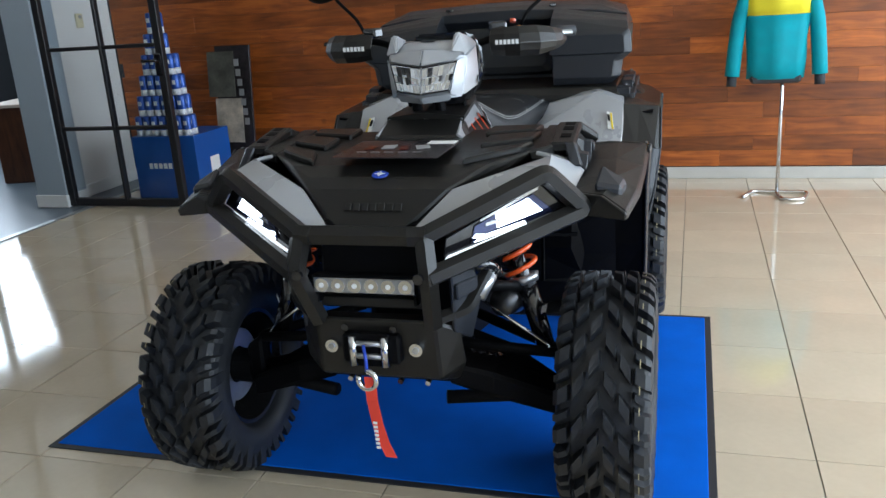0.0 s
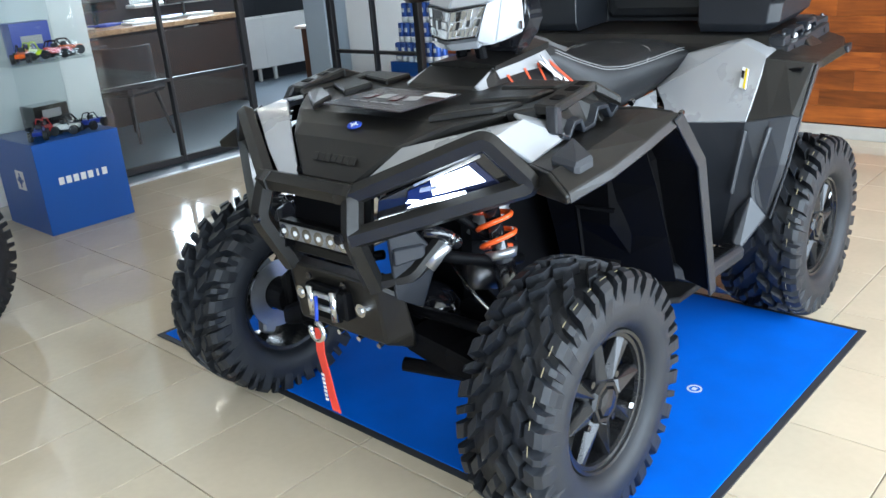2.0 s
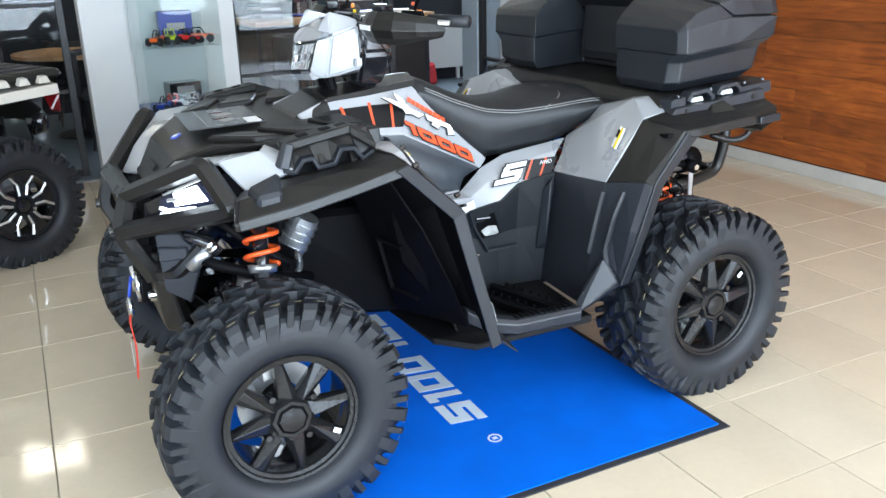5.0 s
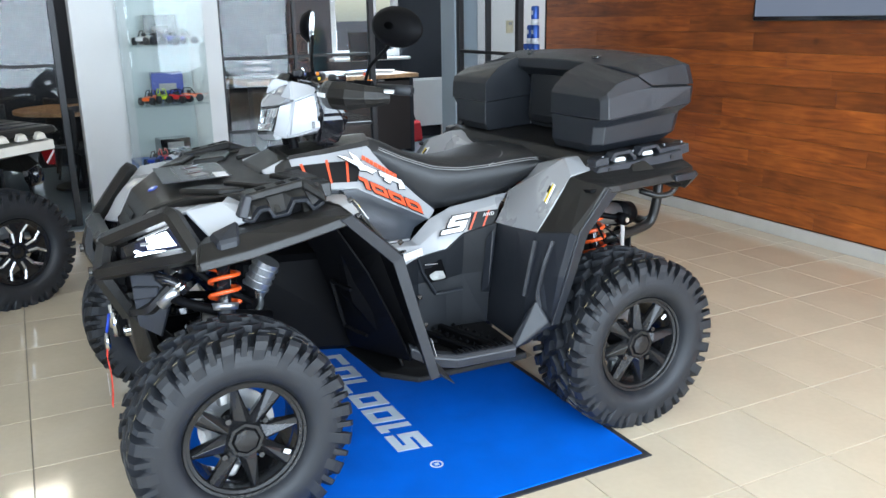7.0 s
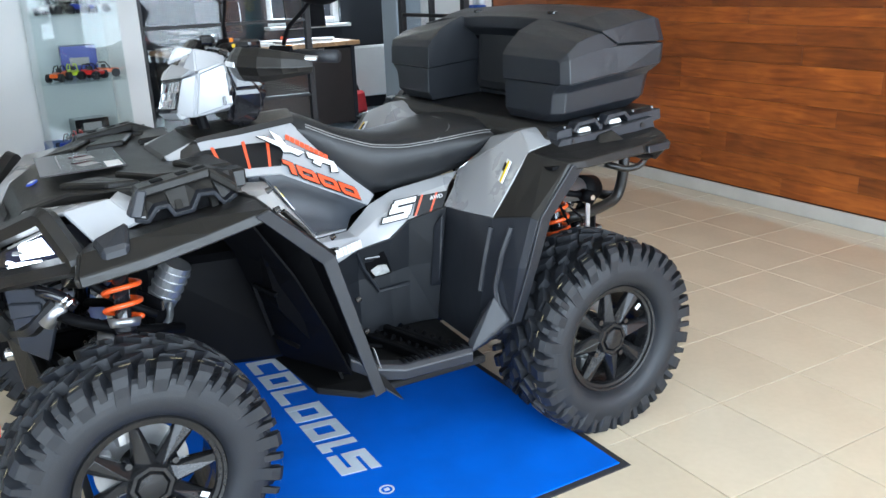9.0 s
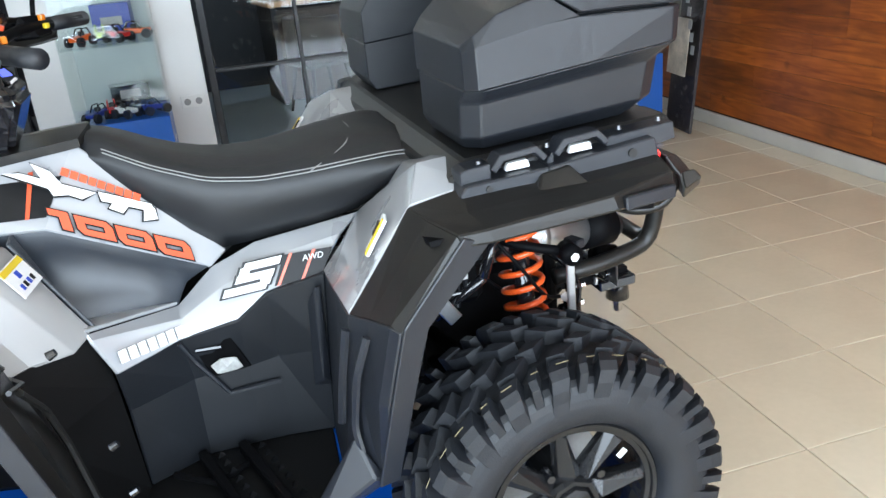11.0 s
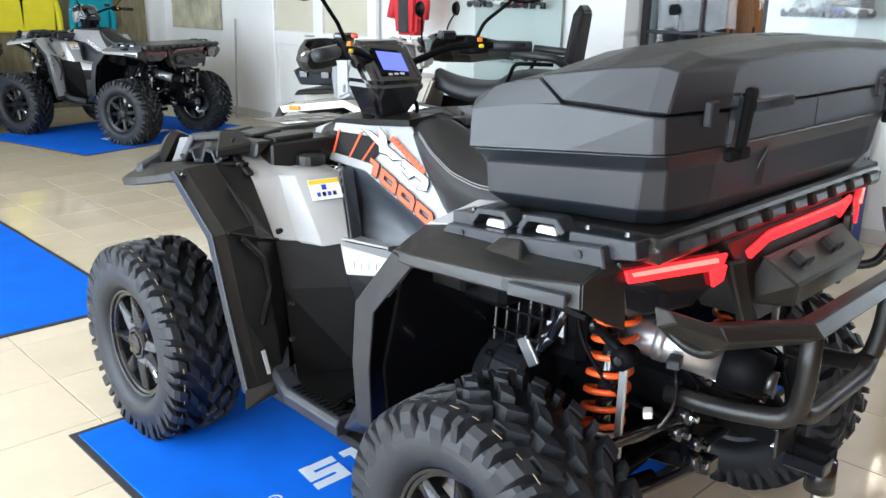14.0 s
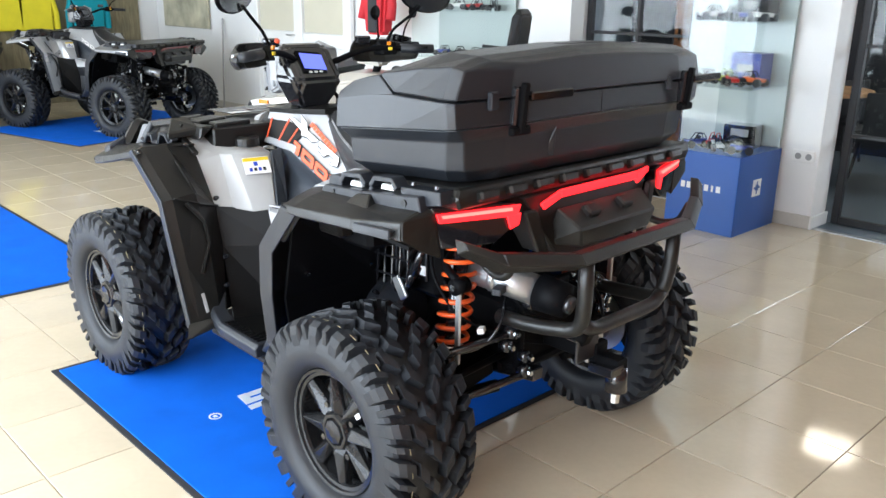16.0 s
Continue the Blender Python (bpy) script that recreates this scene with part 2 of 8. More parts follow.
REFLECTOR = mat("tinted_reflector", (0.03, 0.04, 0.11), 0.12, metal=0.7, vary=0.3, scale=30, coat=0.8)
LENS = mat("clear_lens", (0.55, 0.56, 0.58), 0.08, metal=0.6, vary=0.3, scale=60, coat=1.0)
TVMAT = glow("tv_picture", (0.35, 0.40, 0.52), 0.45)
LAMPMAT = glow("ceiling_tube", (1.0, 0.88, 0.70), 30.0, (0.8, 0.8, 0.8))
PAPERDARK = mat("dark_brochure", (0.035, 0.03, 0.032), 0.25, vary=0.4, scale=20)
TEAL = mat("teal_fabric", (0.0, 0.27, 0.33), 0.8, vary=0.15, scale=10, fine=400, bump=0.3)
YELLOWCLOTH = mat("yellow_fabric", (0.72, 0.62, 0.02), 0.8, vary=0.1)
REDCLOTH = mat("red_fabric", (0.55, 0.02, 0.03), 0.7, vary=0.15, scale=10)
CHAIRGREY = mat("dark_upholstery", (0.03, 0.032, 0.036), 0.8, vary=0.2)
CANBLUE = mat("blue_can", (0.03, 0.09, 0.38), 0.3, metal=0.3)
CANWHITE = mat("white_can", (0.7, 0.72, 0.75), 0.35, vary=0.05)
ASPHALT = mat("asphalt", (0.055, 0.055, 0.055), 0.9, vary=0.3)
LEAF = mat("hedge_leaves", (0.05, 0.10, 0.02), 0.7, vary=0.4, scale=3)
CARPAINT = mat("car_white", (0.75, 0.76, 0.78), 0.2, coat=0.8)
CARSILVER = mat("car_silver", (0.4, 0.41, 0.43), 0.25, metal=0.6, coat=0.8)


# ---------------------------------------------------------------- helpers
def finish(name, bm, material, smooth=False):
    """smooth: True for a round body, or the angle in degrees above which edges stay sharp."""
    bmesh.ops.recalc_face_normals(bm, faces=bm.faces[:])
    if smooth and smooth is not True:
        for e in bm.edges:
            e.smooth = len(e.link_faces) == 2 and e.calc_face_angle(0) < radians(smooth)
    me = bpy.data.meshes.new(name)
    bm.to_mesh(me)
    bm.free()
    me.materials.append(material)
    if smooth:
        for p in me.polygons:
            p.use_smooth = True
    return me


def thing(name, at=(0, 0, 0), turn=0.0, label="", category="", group="", kind=""):
    ob = new(name)
    ob.matrix_world = pose(*at, 0, 0, turn)
    return tagged(ob, label, category, group, kind)


def part(name, bm, material, parent, label="", smooth=False):
    ob = new(name, finish(name, bm, material, smooth))
    ob.parent = parent
    if label:
        tagged(ob, label)
    return ob


def solo(name, bm, material, label="", category="", kind="", smooth=False, group=""):
    return tagged(new(name, finish(name, bm, material, smooth)), label, category, group, kind)


def soften(bm, offset, segments=1, angle=25):
    edges = [e for e in bm.edges if len(e.link_faces) == 2 and e.calc_face_angle(0) > radians(angle)]
    if edges and offset > 0:
        bmesh.ops.bevel(bm, geom=edges, offset=offset, segments=segments, affect="EDGES", clamp_overlap=True)
    return bm


def box(size, at=(0, 0, 0), turn=(0, 0, 0), bevel=0.0, bm=None):
    """A box whose middle is at `at`."""
    piece = bmesh.new()
    bmesh.ops.create_cube(piece, size=1)
    for v in piece.verts:
        v.co = Vector((v.co.x * size[0], v.co.y * size[1], v.co.z * size[2]))
    soften(piece, bevel)
    return merge(piece, pose(*at, *turn), bm)


def merge(piece, m, bm=None):
    bmesh.ops.transform(piece, matrix=m, verts=piece.verts[:])
    if bm is None:
        return piece
    tmp = bpy.data.meshes.new("tmp")
    piece.to_mesh(tmp)
    piece.free()
    bm.from_mesh(tmp)
    bpy.data.meshes.remove(tmp)
    return bm


def hull(points, bevel=0.0, bm=None, flip=1, segments=1):
    """A convex solid round a few corners."""
    piece = bmesh.new()
    for p in points:
        piece.verts.new((p[0] * flip, p[1], p[2]))
    res = bmesh.ops.convex_hull(piece, input=piece.verts[:])
    bmesh.ops.delete(piece, geom=[g for g in res["geom_interior"] if isinstance(g, bmesh.types.BMVert)], context="VERTS")
    bmesh.ops.dissolve_limit(piece, angle_limit=radians(4), verts=piece.verts[:], edges=piece.edges[:])
    bmesh.ops.recalc_face_normals(piece, faces=piece.faces[:])
    soften(piece, bevel, segments)
    return merge(piece, Matrix(), bm)


def plate(points, thick, bevel=0.003, bm=None, flip=1):
    """A flat polygon given thickness along its own normal, to both sides."""
    pts = [Vector((p[0] * flip, p[1], p[2])) for p in points]
    n = Vector()
    for a, b in zip(pts, pts[1:] + pts[:1]):
        n += a.cross(b)
    n.normalize()
    piece = bmesh.new()
    lo = [piece.verts.new(p - n * thick / 2) for p in pts]
    hi = [piece.verts.new(p + n * thick / 2) for p in pts]
    piece.faces.new(lo)
    piece.faces.new(hi)
    for i in range(len(pts)):
        j = (i + 1) % len(pts)
        piece.faces.new((lo[i], lo[j], hi[j], hi[i]))
    bmesh.ops.recalc_face_normals(piece, faces=piece.faces[:])
    soften(piece, bevel)
    return merge(piece, Matrix(), bm)


def shell(rows, thick, bevel=0.003, bm=None, flip=1, cuts=0):
    """A sheet through rows of points (each row as long as the next), given thickness inwards."""
    piece = bmesh.new()
    grid = [[piece.verts.new((p[0] * flip, p[1], p[2])) for p in row] for row in rows]
    for a, b in zip(grid, grid[1:]):
        for i in range(len(a) - 1):
            piece.faces.new((a[i], a[i + 1], b[i + 1], b[i]))
    bmesh.ops.recalc_face_normals(piece, faces=piece.faces[:])
    if cuts:
        bmesh.ops.subdivide_edges(piece, edges=piece.edges[:], cuts=cuts, use_grid_fill=True, smooth=0.6)
    geom = bmesh.ops.solidify(piece, geom=piece.faces[:], thickness=thick)
    bmesh.ops.recalc_face_normals(piece, faces=piece.faces[:])
    soften(piece, bevel, angle=35)
    return merge(piece, Matrix(), bm)


def loft(rings, bevel=0.0, bm=None, flip=1, caps=True):
    """A solid through closed rings of points, each as long as the next."""
    piece = bmesh.new()
    grid = [[piece.verts.new((p[0] * flip, p[1], p[2])) for p in ring] for ring in rings]
    for a, b in zip(grid, grid[1:]):
        for i in range(len(a)):
            j = (i + 1) % len(a)
            piece.faces.new((a[i], a[j], b[j], b[i]))
    if caps:
        piece.faces.new(grid[0])
        piece.faces.new(grid[-1])
    bmesh.ops.recalc_face_normals(piece, faces=piece.faces[:])
    soften(piece, bevel, angle=20)
    return merge(piece, Matrix(), bm)


def tube(points, radius, sides=10, bm=None, flip=1, round_by=0.0, flat=1.0):
    """A round bar along a broken line; round_by rounds its bends."""
    pts = [Vector((p[0] * flip, p[1], p[2])) for p in points]
    if round_by:
        smooth = [pts[0]]
        for a, b, c in zip(pts, pts[1:], pts[2:]):
            d1, d2 = (a - b), (c - b)
            k = min(round_by, d1.length * 0.45, d2.length * 0.45)
            p, q = b + d1.normalized() * k, b + d2.normalized() * k
            for s in range(5):
                u = s / 4
                smooth.append(p * (1 - u) ** 2 + b * 2 * u * (1 - u) + q * u * u)
        pts = smooth + [pts[-1]]
    piece = bm if bm is not None else bmesh.new()
    side = None
    rings = []
    for i, p in enumerate(pts):
        d = (pts[min(i + 1, len(pts) - 1)] - pts[max(i - 1, 0)]).normalized()
        if side is None:
            side = d.orthogonal().normalized()
        side = (side - d * side.dot(d)).normalized()
        other = d.cross(side)
        rings.append([piece.verts.new(p + (side * math.cos(a) + other * math.sin(a) * flat) * radius)
                      for a in (2 * math.pi * k / sides for k in range(sides))])
    for a, b in zip(rings, rings[1:]):
        for k in range(sides):
            piece.faces.new((a[k], a[(k + 1) % sides], b[(k + 1) % sides], b[k]))
    piece.faces.new(rings[0])
    piece.faces.new(rings[-1])
    return piece


def rod(a, b, r1, r2=None, sides=14, bm=None, flip=1):
    """A straight cylinder or cone from a to b."""
    a, b = Vector((a[0] * flip, a[1], a[2])), Vector((b[0] * flip, b[1], b[2]))
    r2 = r1 if r2 is None else r2
    piece = bm if bm is not None else bmesh.new()
    d = (b - a).normalized()
    s = d.orthogonal().normalized()
    o = d.cross(s)
    ring = lambda p, r: [piece.verts.new(p + (s * math.cos(t) + o * math.sin(t)) * r) for t in (2 * math.pi * k / sides for k in range(sides))]
    A, B = ring(a, r1), ring(b, r2)
    for k in range(sides):
        piece.faces.new((A[k], A[(k + 1) % sides], B[(k + 1) % sides], B[k]))
    piece.faces.new(A)
    piece.faces.new(B)
    return piece


def spin(profile, sides=48, axis="x", bm=None, closed=True):
    """A turned body: profile of (along axis, radius)."""
    piece = bm if bm is not None else bmesh.new()
    rings = []
    for k in range(sides):
        a = 2 * math.pi * k / sides
        row = []
        for u, r in profile:
            c, s = r * math.cos(a), r * math.sin(a)
            row.append(piece.verts.new({"x": (u, c, s), "y": (c, u, s), "z": (c, s, u)}[axis]))
        rings.append(row)
    n = len(profile)
    for k in range(sides):
        a, b = rings[k], rings[(k + 1) % sides]
        for i in range(n if closed else n - 1):
            piece.faces.new((a[i], a[(i + 1) % n], b[(i + 1) % n], b[i]))
    return piece


def coil(a, b, radius, wire, turns, flip=1, per=16, sides=8):
    """A helical spring from a to b."""
    a, b = Vector((a[0] * flip, a[1], a[2])), Vector((b[0] * flip, b[1], b[2]))
    d = (b - a).normalized()
    s = d.orthogonal().normalized()
    o = d.cross(s)
    n = int(turns * per)
    pts = [a + (b - a) * (i / n) + (s * math.cos(i * 2 * math.pi / per) + o * math.sin(i * 2 * math.pi / per)) * radius for i in range(n + 1)]
    return tube(pts, wire, sides)


def letters(words, size, depth, material, parent, m, name="lettering", shear=0.0, bold=0.0):
    """Raised words in the built-in font, as a mesh."""
    cu = bpy.data.curves.new(name, "FONT")
    cu.body, cu.size, cu.extrude, cu.shear = words, size, depth, shear
    cu.offset = bold
    cu.align_x, cu.align_y = "CENTER", "CENTER"
    tmp = bpy.data.objects.new("tmp", cu)
    scene.collection.objects.link(tmp)
    me = bpy.data.meshes.new_from_object(tmp.evaluated_get(bpy.context.evaluated_depsgraph_get()))
    bpy.data.objects.remove(tmp)
    me.materials.clear()
    me.materials.append(material)
    ob = new(name, me)
    ob.parent = parent
    ob.matrix_local = m
    return ob


# ---------------------------------------------------------------- the building
PITCH, GX, GY = 0.42, 0.71, 1.16
X_IN, X_OUT, Y_BACK, Y_END, HIGH = -3.80, 4.60, 3.43, -9.40, 3.10
X_WALL = -3.79

floor = solo("floor", box((X_OUT - X_IN, Y_BACK - Y_END, 0.1), ((X_OUT + X_IN) / 2, (Y_BACK + Y_END) / 2, -0.056)), GROUT,
             "beige glazed floor tiles with thin dark joints", "floor", "structure")
solo("floor", box((4.2, 8.6, 0.1), (-5.9, 1.3, -0.053)), CARPET, "smooth grey-blue office floor behind the glass", "floor", "structure")
solo("ceiling", box((13.4, 15.6, 0.15), (-1.6, -1.9, HIGH + 0.08)), CEIL, "plain ceiling out of view, tinted warm", "ceiling", "structure")
solo("threshold", box((0.05, 8.6, 0.012), (X_IN - 0.03, 1.3, 0.0)), ALU, "brushed metal strip between tiles and office floor", "trim", "structure")

# wall of stained planks
wall_wood = solo("wall_north", box((8.9, 0.18, HIGH), (0.35, Y_BACK + 0.115, HIGH / 2)), DARKWALL,
                 "wall clad in reddish-brown stained wooden planks", "wall", "structure")
solo("baseboard", box((8.75, 0.022, 0.085), (0.27, Y_BACK - 0.012, 0.0425), bevel=0.004), SKIRT,
     "pale stone skirting under the planks", "skirting", "structure")

# the inner wall: pier, glass, pier, window, from the office opening to the far end
def wall_piece(name, y0, y1, z0, z1, material, label, x0=X_WALL - 0.25, x1=X_WALL):
    return solo(name, box((x1 - x0, y1 - y0, z1 - z0), ((x0 + x1) / 2, (y0 + y1) / 2, (z0 + z1) / 2), bevel=0.004), material,
                label, "wall", "structure")


wall_piece("wall_west", -0.83, 0.22, 0, HIGH, PLASTER, "smooth white plastered pier")
wall_piece("wall_west", -2.72, -1.93, 0, HIGH, PLASTER, "smooth white plastered pier")
wall_piece("wall_west", -5.45, -2.722, 0, HIGH, PLASTER, "smooth white plastered wall")
wall_piece("wall_west", -6.70, -5.452, 0, 0.92, PLASTER, "white plastered wall below a window")
wall_piece("wall_west", -6.70, -5.452, 2.4, HIGH, PLASTER, "white plastered wall over a window")
wall_piece("wall_west", Y_END, -6.702, 0, HIGH, PLASTER, "smooth white plastered wall")
wall_piece("wall_west", 2.38, 2.62, 0, HIGH, BLUEGREY, "narrow blue-grey painted pier", -4.30, -4.02)
wall_piece("wall_west", 2.622, Y_BACK, 0, HIGH, PLASTER, "white wall beside the planks", -4.33, -4.13)
for y0, y1, x in ((-0.835, 0.225, X_WALL), (-2.725, -1.925, X_WALL), (Y_END, -2.73, X_WALL)):
    solo("baseboard", box((0.014, y1 - y0, 0.09), (x + 0.008, (y0 + y1) / 2, 0.045), bevel=0.003), SKIRT, "pale skirting on the white wall",
         "skirting", "structure")
solo("baseboard", box((0.27, 0.014, 0.09), (X_WALL - 0.115, 0.232, 0.045), bevel=0.003), WHITETRIM, "white skirting on the pier", "skirting", "structure")
solo("baseboard", box((0.30, 0.27, 0.10), (-4.16, 2.50, 0.05), bevel=0.004), WHITETRIM, "white skirting round the grey pier", "skirting", "structure")
solo("baseboard", box((0.014, 0.9, 0.10), (-4.122, 3.1, 0.05), bevel=0.003), WHITETRIM, "white skirting", "skirting", "structure")
solo("wall_south", box((13.2, 0.2, HIGH), (-1.5, Y_END - 0.1, HIGH / 2)), PLASTER, "plain end wall", "wall", "structure")

# outer wall with four large windows
for k, (y0, y1) in enumerate(((-9.40, -8.30), (-5.50, -5.30), (-2.50, -2.30), (0.50, 0.70), (3.50, 3.61))):
    solo("wall_east", box((0.25, y1 - y0, HIGH), (X_OUT + 0.125, (y0 + y1) / 2, HIGH / 2)), PLASTER, "white outer pier", "wall", "structure")
for y0, y1 in ((-8.30, -5.50), (-5.30, -2.50), (-2.30, 0.50), (0.70, 3.50)):
    ym = (y0 + y1) / 2
    solo("wall_east", box((0.25, y1 - y0, 0.22), (X_OUT + 0.125, ym, 0.11)), PLASTER, "low white wall below a window", "wall", "structure")
    solo("wall_east", box((0.25, y1 - y0, 0.24), (X_OUT + 0.125, ym, HIGH - 0.12)), PLASTER, "white lintel over a window", "wall", "structure")
    w = thing("window", (X_OUT + 0.14, ym, 0.22), 0, "large shop window in a dark metal frame", "window", "shop windows", "structure")
    for yy in (-1.36, 0, 1.36):
        part("window_frame", box((0.07, 0.07, 2.64), (0, yy, 1.32), bevel=0.006), BLACKFRAME, w)
    for zz in (0.035, 2.0, 2.605):
        part("window_frame", box((0.06, 2.66, 0.07), (0, 0, zz), bevel=0.006), BLACKFRAME, w)

# far double door: white frames, pale frosted panes over plain panels
FROST = mat("frosted_beige_pane", (0.60, 0.57, 0.46), 0.35, vary=0.08, scale=2)
w = thing("door_2", (X_WALL + 0.030, -5.74, 0), 0, "white double door with pale frosted panes", "door", "", "structure")
part("backing", box((0.03, 1.86, 2.40), (-0.012, 0, 1.21), bevel=0.002), WHITETRIM, w)
for yy, ww in ((-0.905, 0.13), (0.0, 0.16), (0.905, 0.13)):
    part("frame", box((0.06, ww, 2.44), (0.022, yy, 1.222), bevel=0.008), WHITETRIM, w)
for y0 in (-0.46, 0.46):
    for zz, hh in ((0.08, 0.14), (0.98, 0.15), (2.36, 0.14)):
        part("frame", box((0.05, 0.75, hh), (0.020, y0, zz), bevel=0.008), WHITETRIM, w)
    part("pane", box((0.012, 0.74, 1.22), (0.010, y0, 1.67), bevel=0.001), FROST, w, "pale frosted pane")
    part("panel", box((0.014, 0.62, 0.66), (0.012, y0, 0.53), bevel=0.004), WHITETRIM, w)
part("door_handle", tube([(0.05, -0.06, 1.02), (0.09, -0.06, 1.02), (0.09, -0.17, 1.02)], 0.010, 8, None, 1, 0.02), ALU, w)


def glazed(name, y0, y1, x, bars_y, bars_z, top, label):
    """Fixed glass in a slim black frame, along y."""
    g = thing(name, (x, (y0 + y1) / 2, 0), 0, label, "glass partition", "", "structure")
    L = y1 - y0
    for yy in [-L / 2 + 0.025] + [b - (y0 + y1) / 2 for b in bars_y] + [L / 2 - 0.025]:
        part("frame", box((0.05, 0.05 if abs(abs(yy) - L / 2) < 0.03 else 0.028, top), (0, yy, top / 2), bevel=0.004), BLACKFRAME, g)
    for zz in [0.025] + list(bars_z) + [top - 0.025]:
        part("frame", box((0.045, L - 0.1, 0.05 if zz < 0.05 or zz > top - 0.05 else 0.026), (0, 0, zz), bevel=0.004), BLACKFRAME, g)
    pane = part("pane", box((0.008, L - 0.09, top - 0.06), (0, 0, top / 2)), GLASS, g, "clear glass pane")
    pane.visible_shadow = False
    return g


glazed("partition", 0.25, 1.62, -4.10, (0.90,), (0.62, 1.22, 1.82, 2.42), HIGH, "glass partition in a slim black steel frame")
glazed("partition", -1.92, -0.91, -4.02, (-1.42,), (0.62, 1.22, 1.82, 2.42), HIGH, "glass partition in a slim black steel frame")

# open glass door leaf standing out into the room
leaf = thing("door_1", (-4.02, 2.42, 0), 0, "open glass door in a black steel grid", "door", "", "structure")
for xx, ww in ((0.03, 0.06), (0.54, 0.028), (1.04, 0.06)):
    part("frame", box((ww, 0.05, 2.5), (xx, 0, 1.26), bevel=0.004), BLACKFRAME, leaf)
for zz in (0.04, 0.62, 1.22, 1.82, 2.48):
    part("frame", box((0.95, 0.045, 0.028 if 0.1 < zz < 2.4 else 0.06), (0.535, 0, zz), bevel=0.004), BLACKFRAME, leaf)
p = part("pane", box((0.95, 0.008, 2.4), (0.535, 0, 1.26)), GLASS, leaf, "clear glass pane")
p.visible_shadow = False
part("door_lock", box((0.06, 0.09, 0.16), (1.03, 0, 1.08), bevel=0.008), BLACKGLOSS, leaf)
for s in (-1, 1):
    part("door_handle", tube([(1.03, 0.03 * s, 1.11), (1.03, 0.075 * s, 1.11), (0.92, 0.075 * s, 1.11)], 0.011, round_by=0.02), BLACKGLOSS, leaf, smooth=True)

# office shell behind the glass
OX, OY0, OY1 = -7.10, -2.75, 5.50
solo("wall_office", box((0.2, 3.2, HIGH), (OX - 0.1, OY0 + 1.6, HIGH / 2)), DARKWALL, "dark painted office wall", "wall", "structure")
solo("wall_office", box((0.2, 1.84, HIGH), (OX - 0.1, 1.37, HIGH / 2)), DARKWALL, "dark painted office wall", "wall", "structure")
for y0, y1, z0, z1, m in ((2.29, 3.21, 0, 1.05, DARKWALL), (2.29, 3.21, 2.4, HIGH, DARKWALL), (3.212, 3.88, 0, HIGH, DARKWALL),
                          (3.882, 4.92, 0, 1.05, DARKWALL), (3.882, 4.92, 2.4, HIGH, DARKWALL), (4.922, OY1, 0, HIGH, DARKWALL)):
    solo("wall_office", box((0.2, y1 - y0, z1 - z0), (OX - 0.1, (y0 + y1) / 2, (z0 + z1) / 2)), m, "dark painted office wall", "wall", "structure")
solo("wall_office", box((3.3, 0.2, HIGH), (-5.65, OY1 + 0.1, HIGH / 2)), PLASTER, "white office end wall", "wall", "structure")
solo("wall_office", box((2.9, 0.2, HIGH), (-5.66, OY0 - 0.1, HIGH / 2)), BLUEGREY, "blue-grey office end wall", "wall", "structure")
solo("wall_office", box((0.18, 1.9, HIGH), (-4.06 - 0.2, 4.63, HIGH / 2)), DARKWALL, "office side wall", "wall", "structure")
for ym, wd in ((2.75, 0.92), (4.40, 1.04)):
    w = thing("window", (OX - 0.08, ym, 1.05), 0, "white framed office window with daylight outside", "window", "office windows", "structure")
    for yy in (-wd / 2 + 0.04, 0.12, wd / 2 - 0.04):
        part("window_frame", box((0.08, 0.08, 1.35), (0, yy, 0.675), bevel=0.006), WHITETRIM, w)
    for zz in (0.04, 1.31):
        part("window_frame", box((0.075, wd - 0.02, 0.08), (0, 0, zz), bevel=0.006), WHITETRIM, w)
    part("window_sill", box((0.26, wd + 0.1, 0.035), (0.14, 0, -0.02), bevel=0.006), WHITETRIM, w)

# stained planks, each a board of its own
rnd = random.Random(5)
z, row = 0.088, 0
plank_mesh = {}
while z < 2.75:
    hgt = (0.118, 0.105, 0.13, 0.118)[row % 4]
    x = -4.12 + rnd.uniform(-0.9, 0)
    while x < 4.6:
        ln = rnd.choice((0.9, 1.2, 1.5, 1.8, 2.1))
        a, b = max(x, -4.12), min(x + ln, 4.59)
        if b - a > 0.05:
            d = 0.016 + rnd.choice((0.0, 0.0006, 0.0012))
            key = (round(b - a, 3), hgt, d)
            if key not in plank_mesh:
                plank_mesh[key] = finish("plank", box((b - a - 0.0008, d, hgt - 0.0012), bevel=0.0006), PLANK)
            o = new("plank", plank_mesh[key])
            o.parent = wall_wood
            o.location = ((a + b) / 2, Y_BACK + 0.024 - d / 2, z + hgt / 2)
        x += ln
    z += hgt
    row += 1
solo("trim", box((8.75, 0.02, HIGH - z - 0.01), (0.27, Y_BACK + 0.012, (HIGH + z) / 2)), PLASTER, "white band above the planks", "trim", "structure")


# ---------------------------------------------------------------- outside, seen in reflections
ground = solo("ground", box((900, 900, 0.2), (0, 0, -0.24)), ASPHALT, "grey asphalt yard", "ground", "structure")


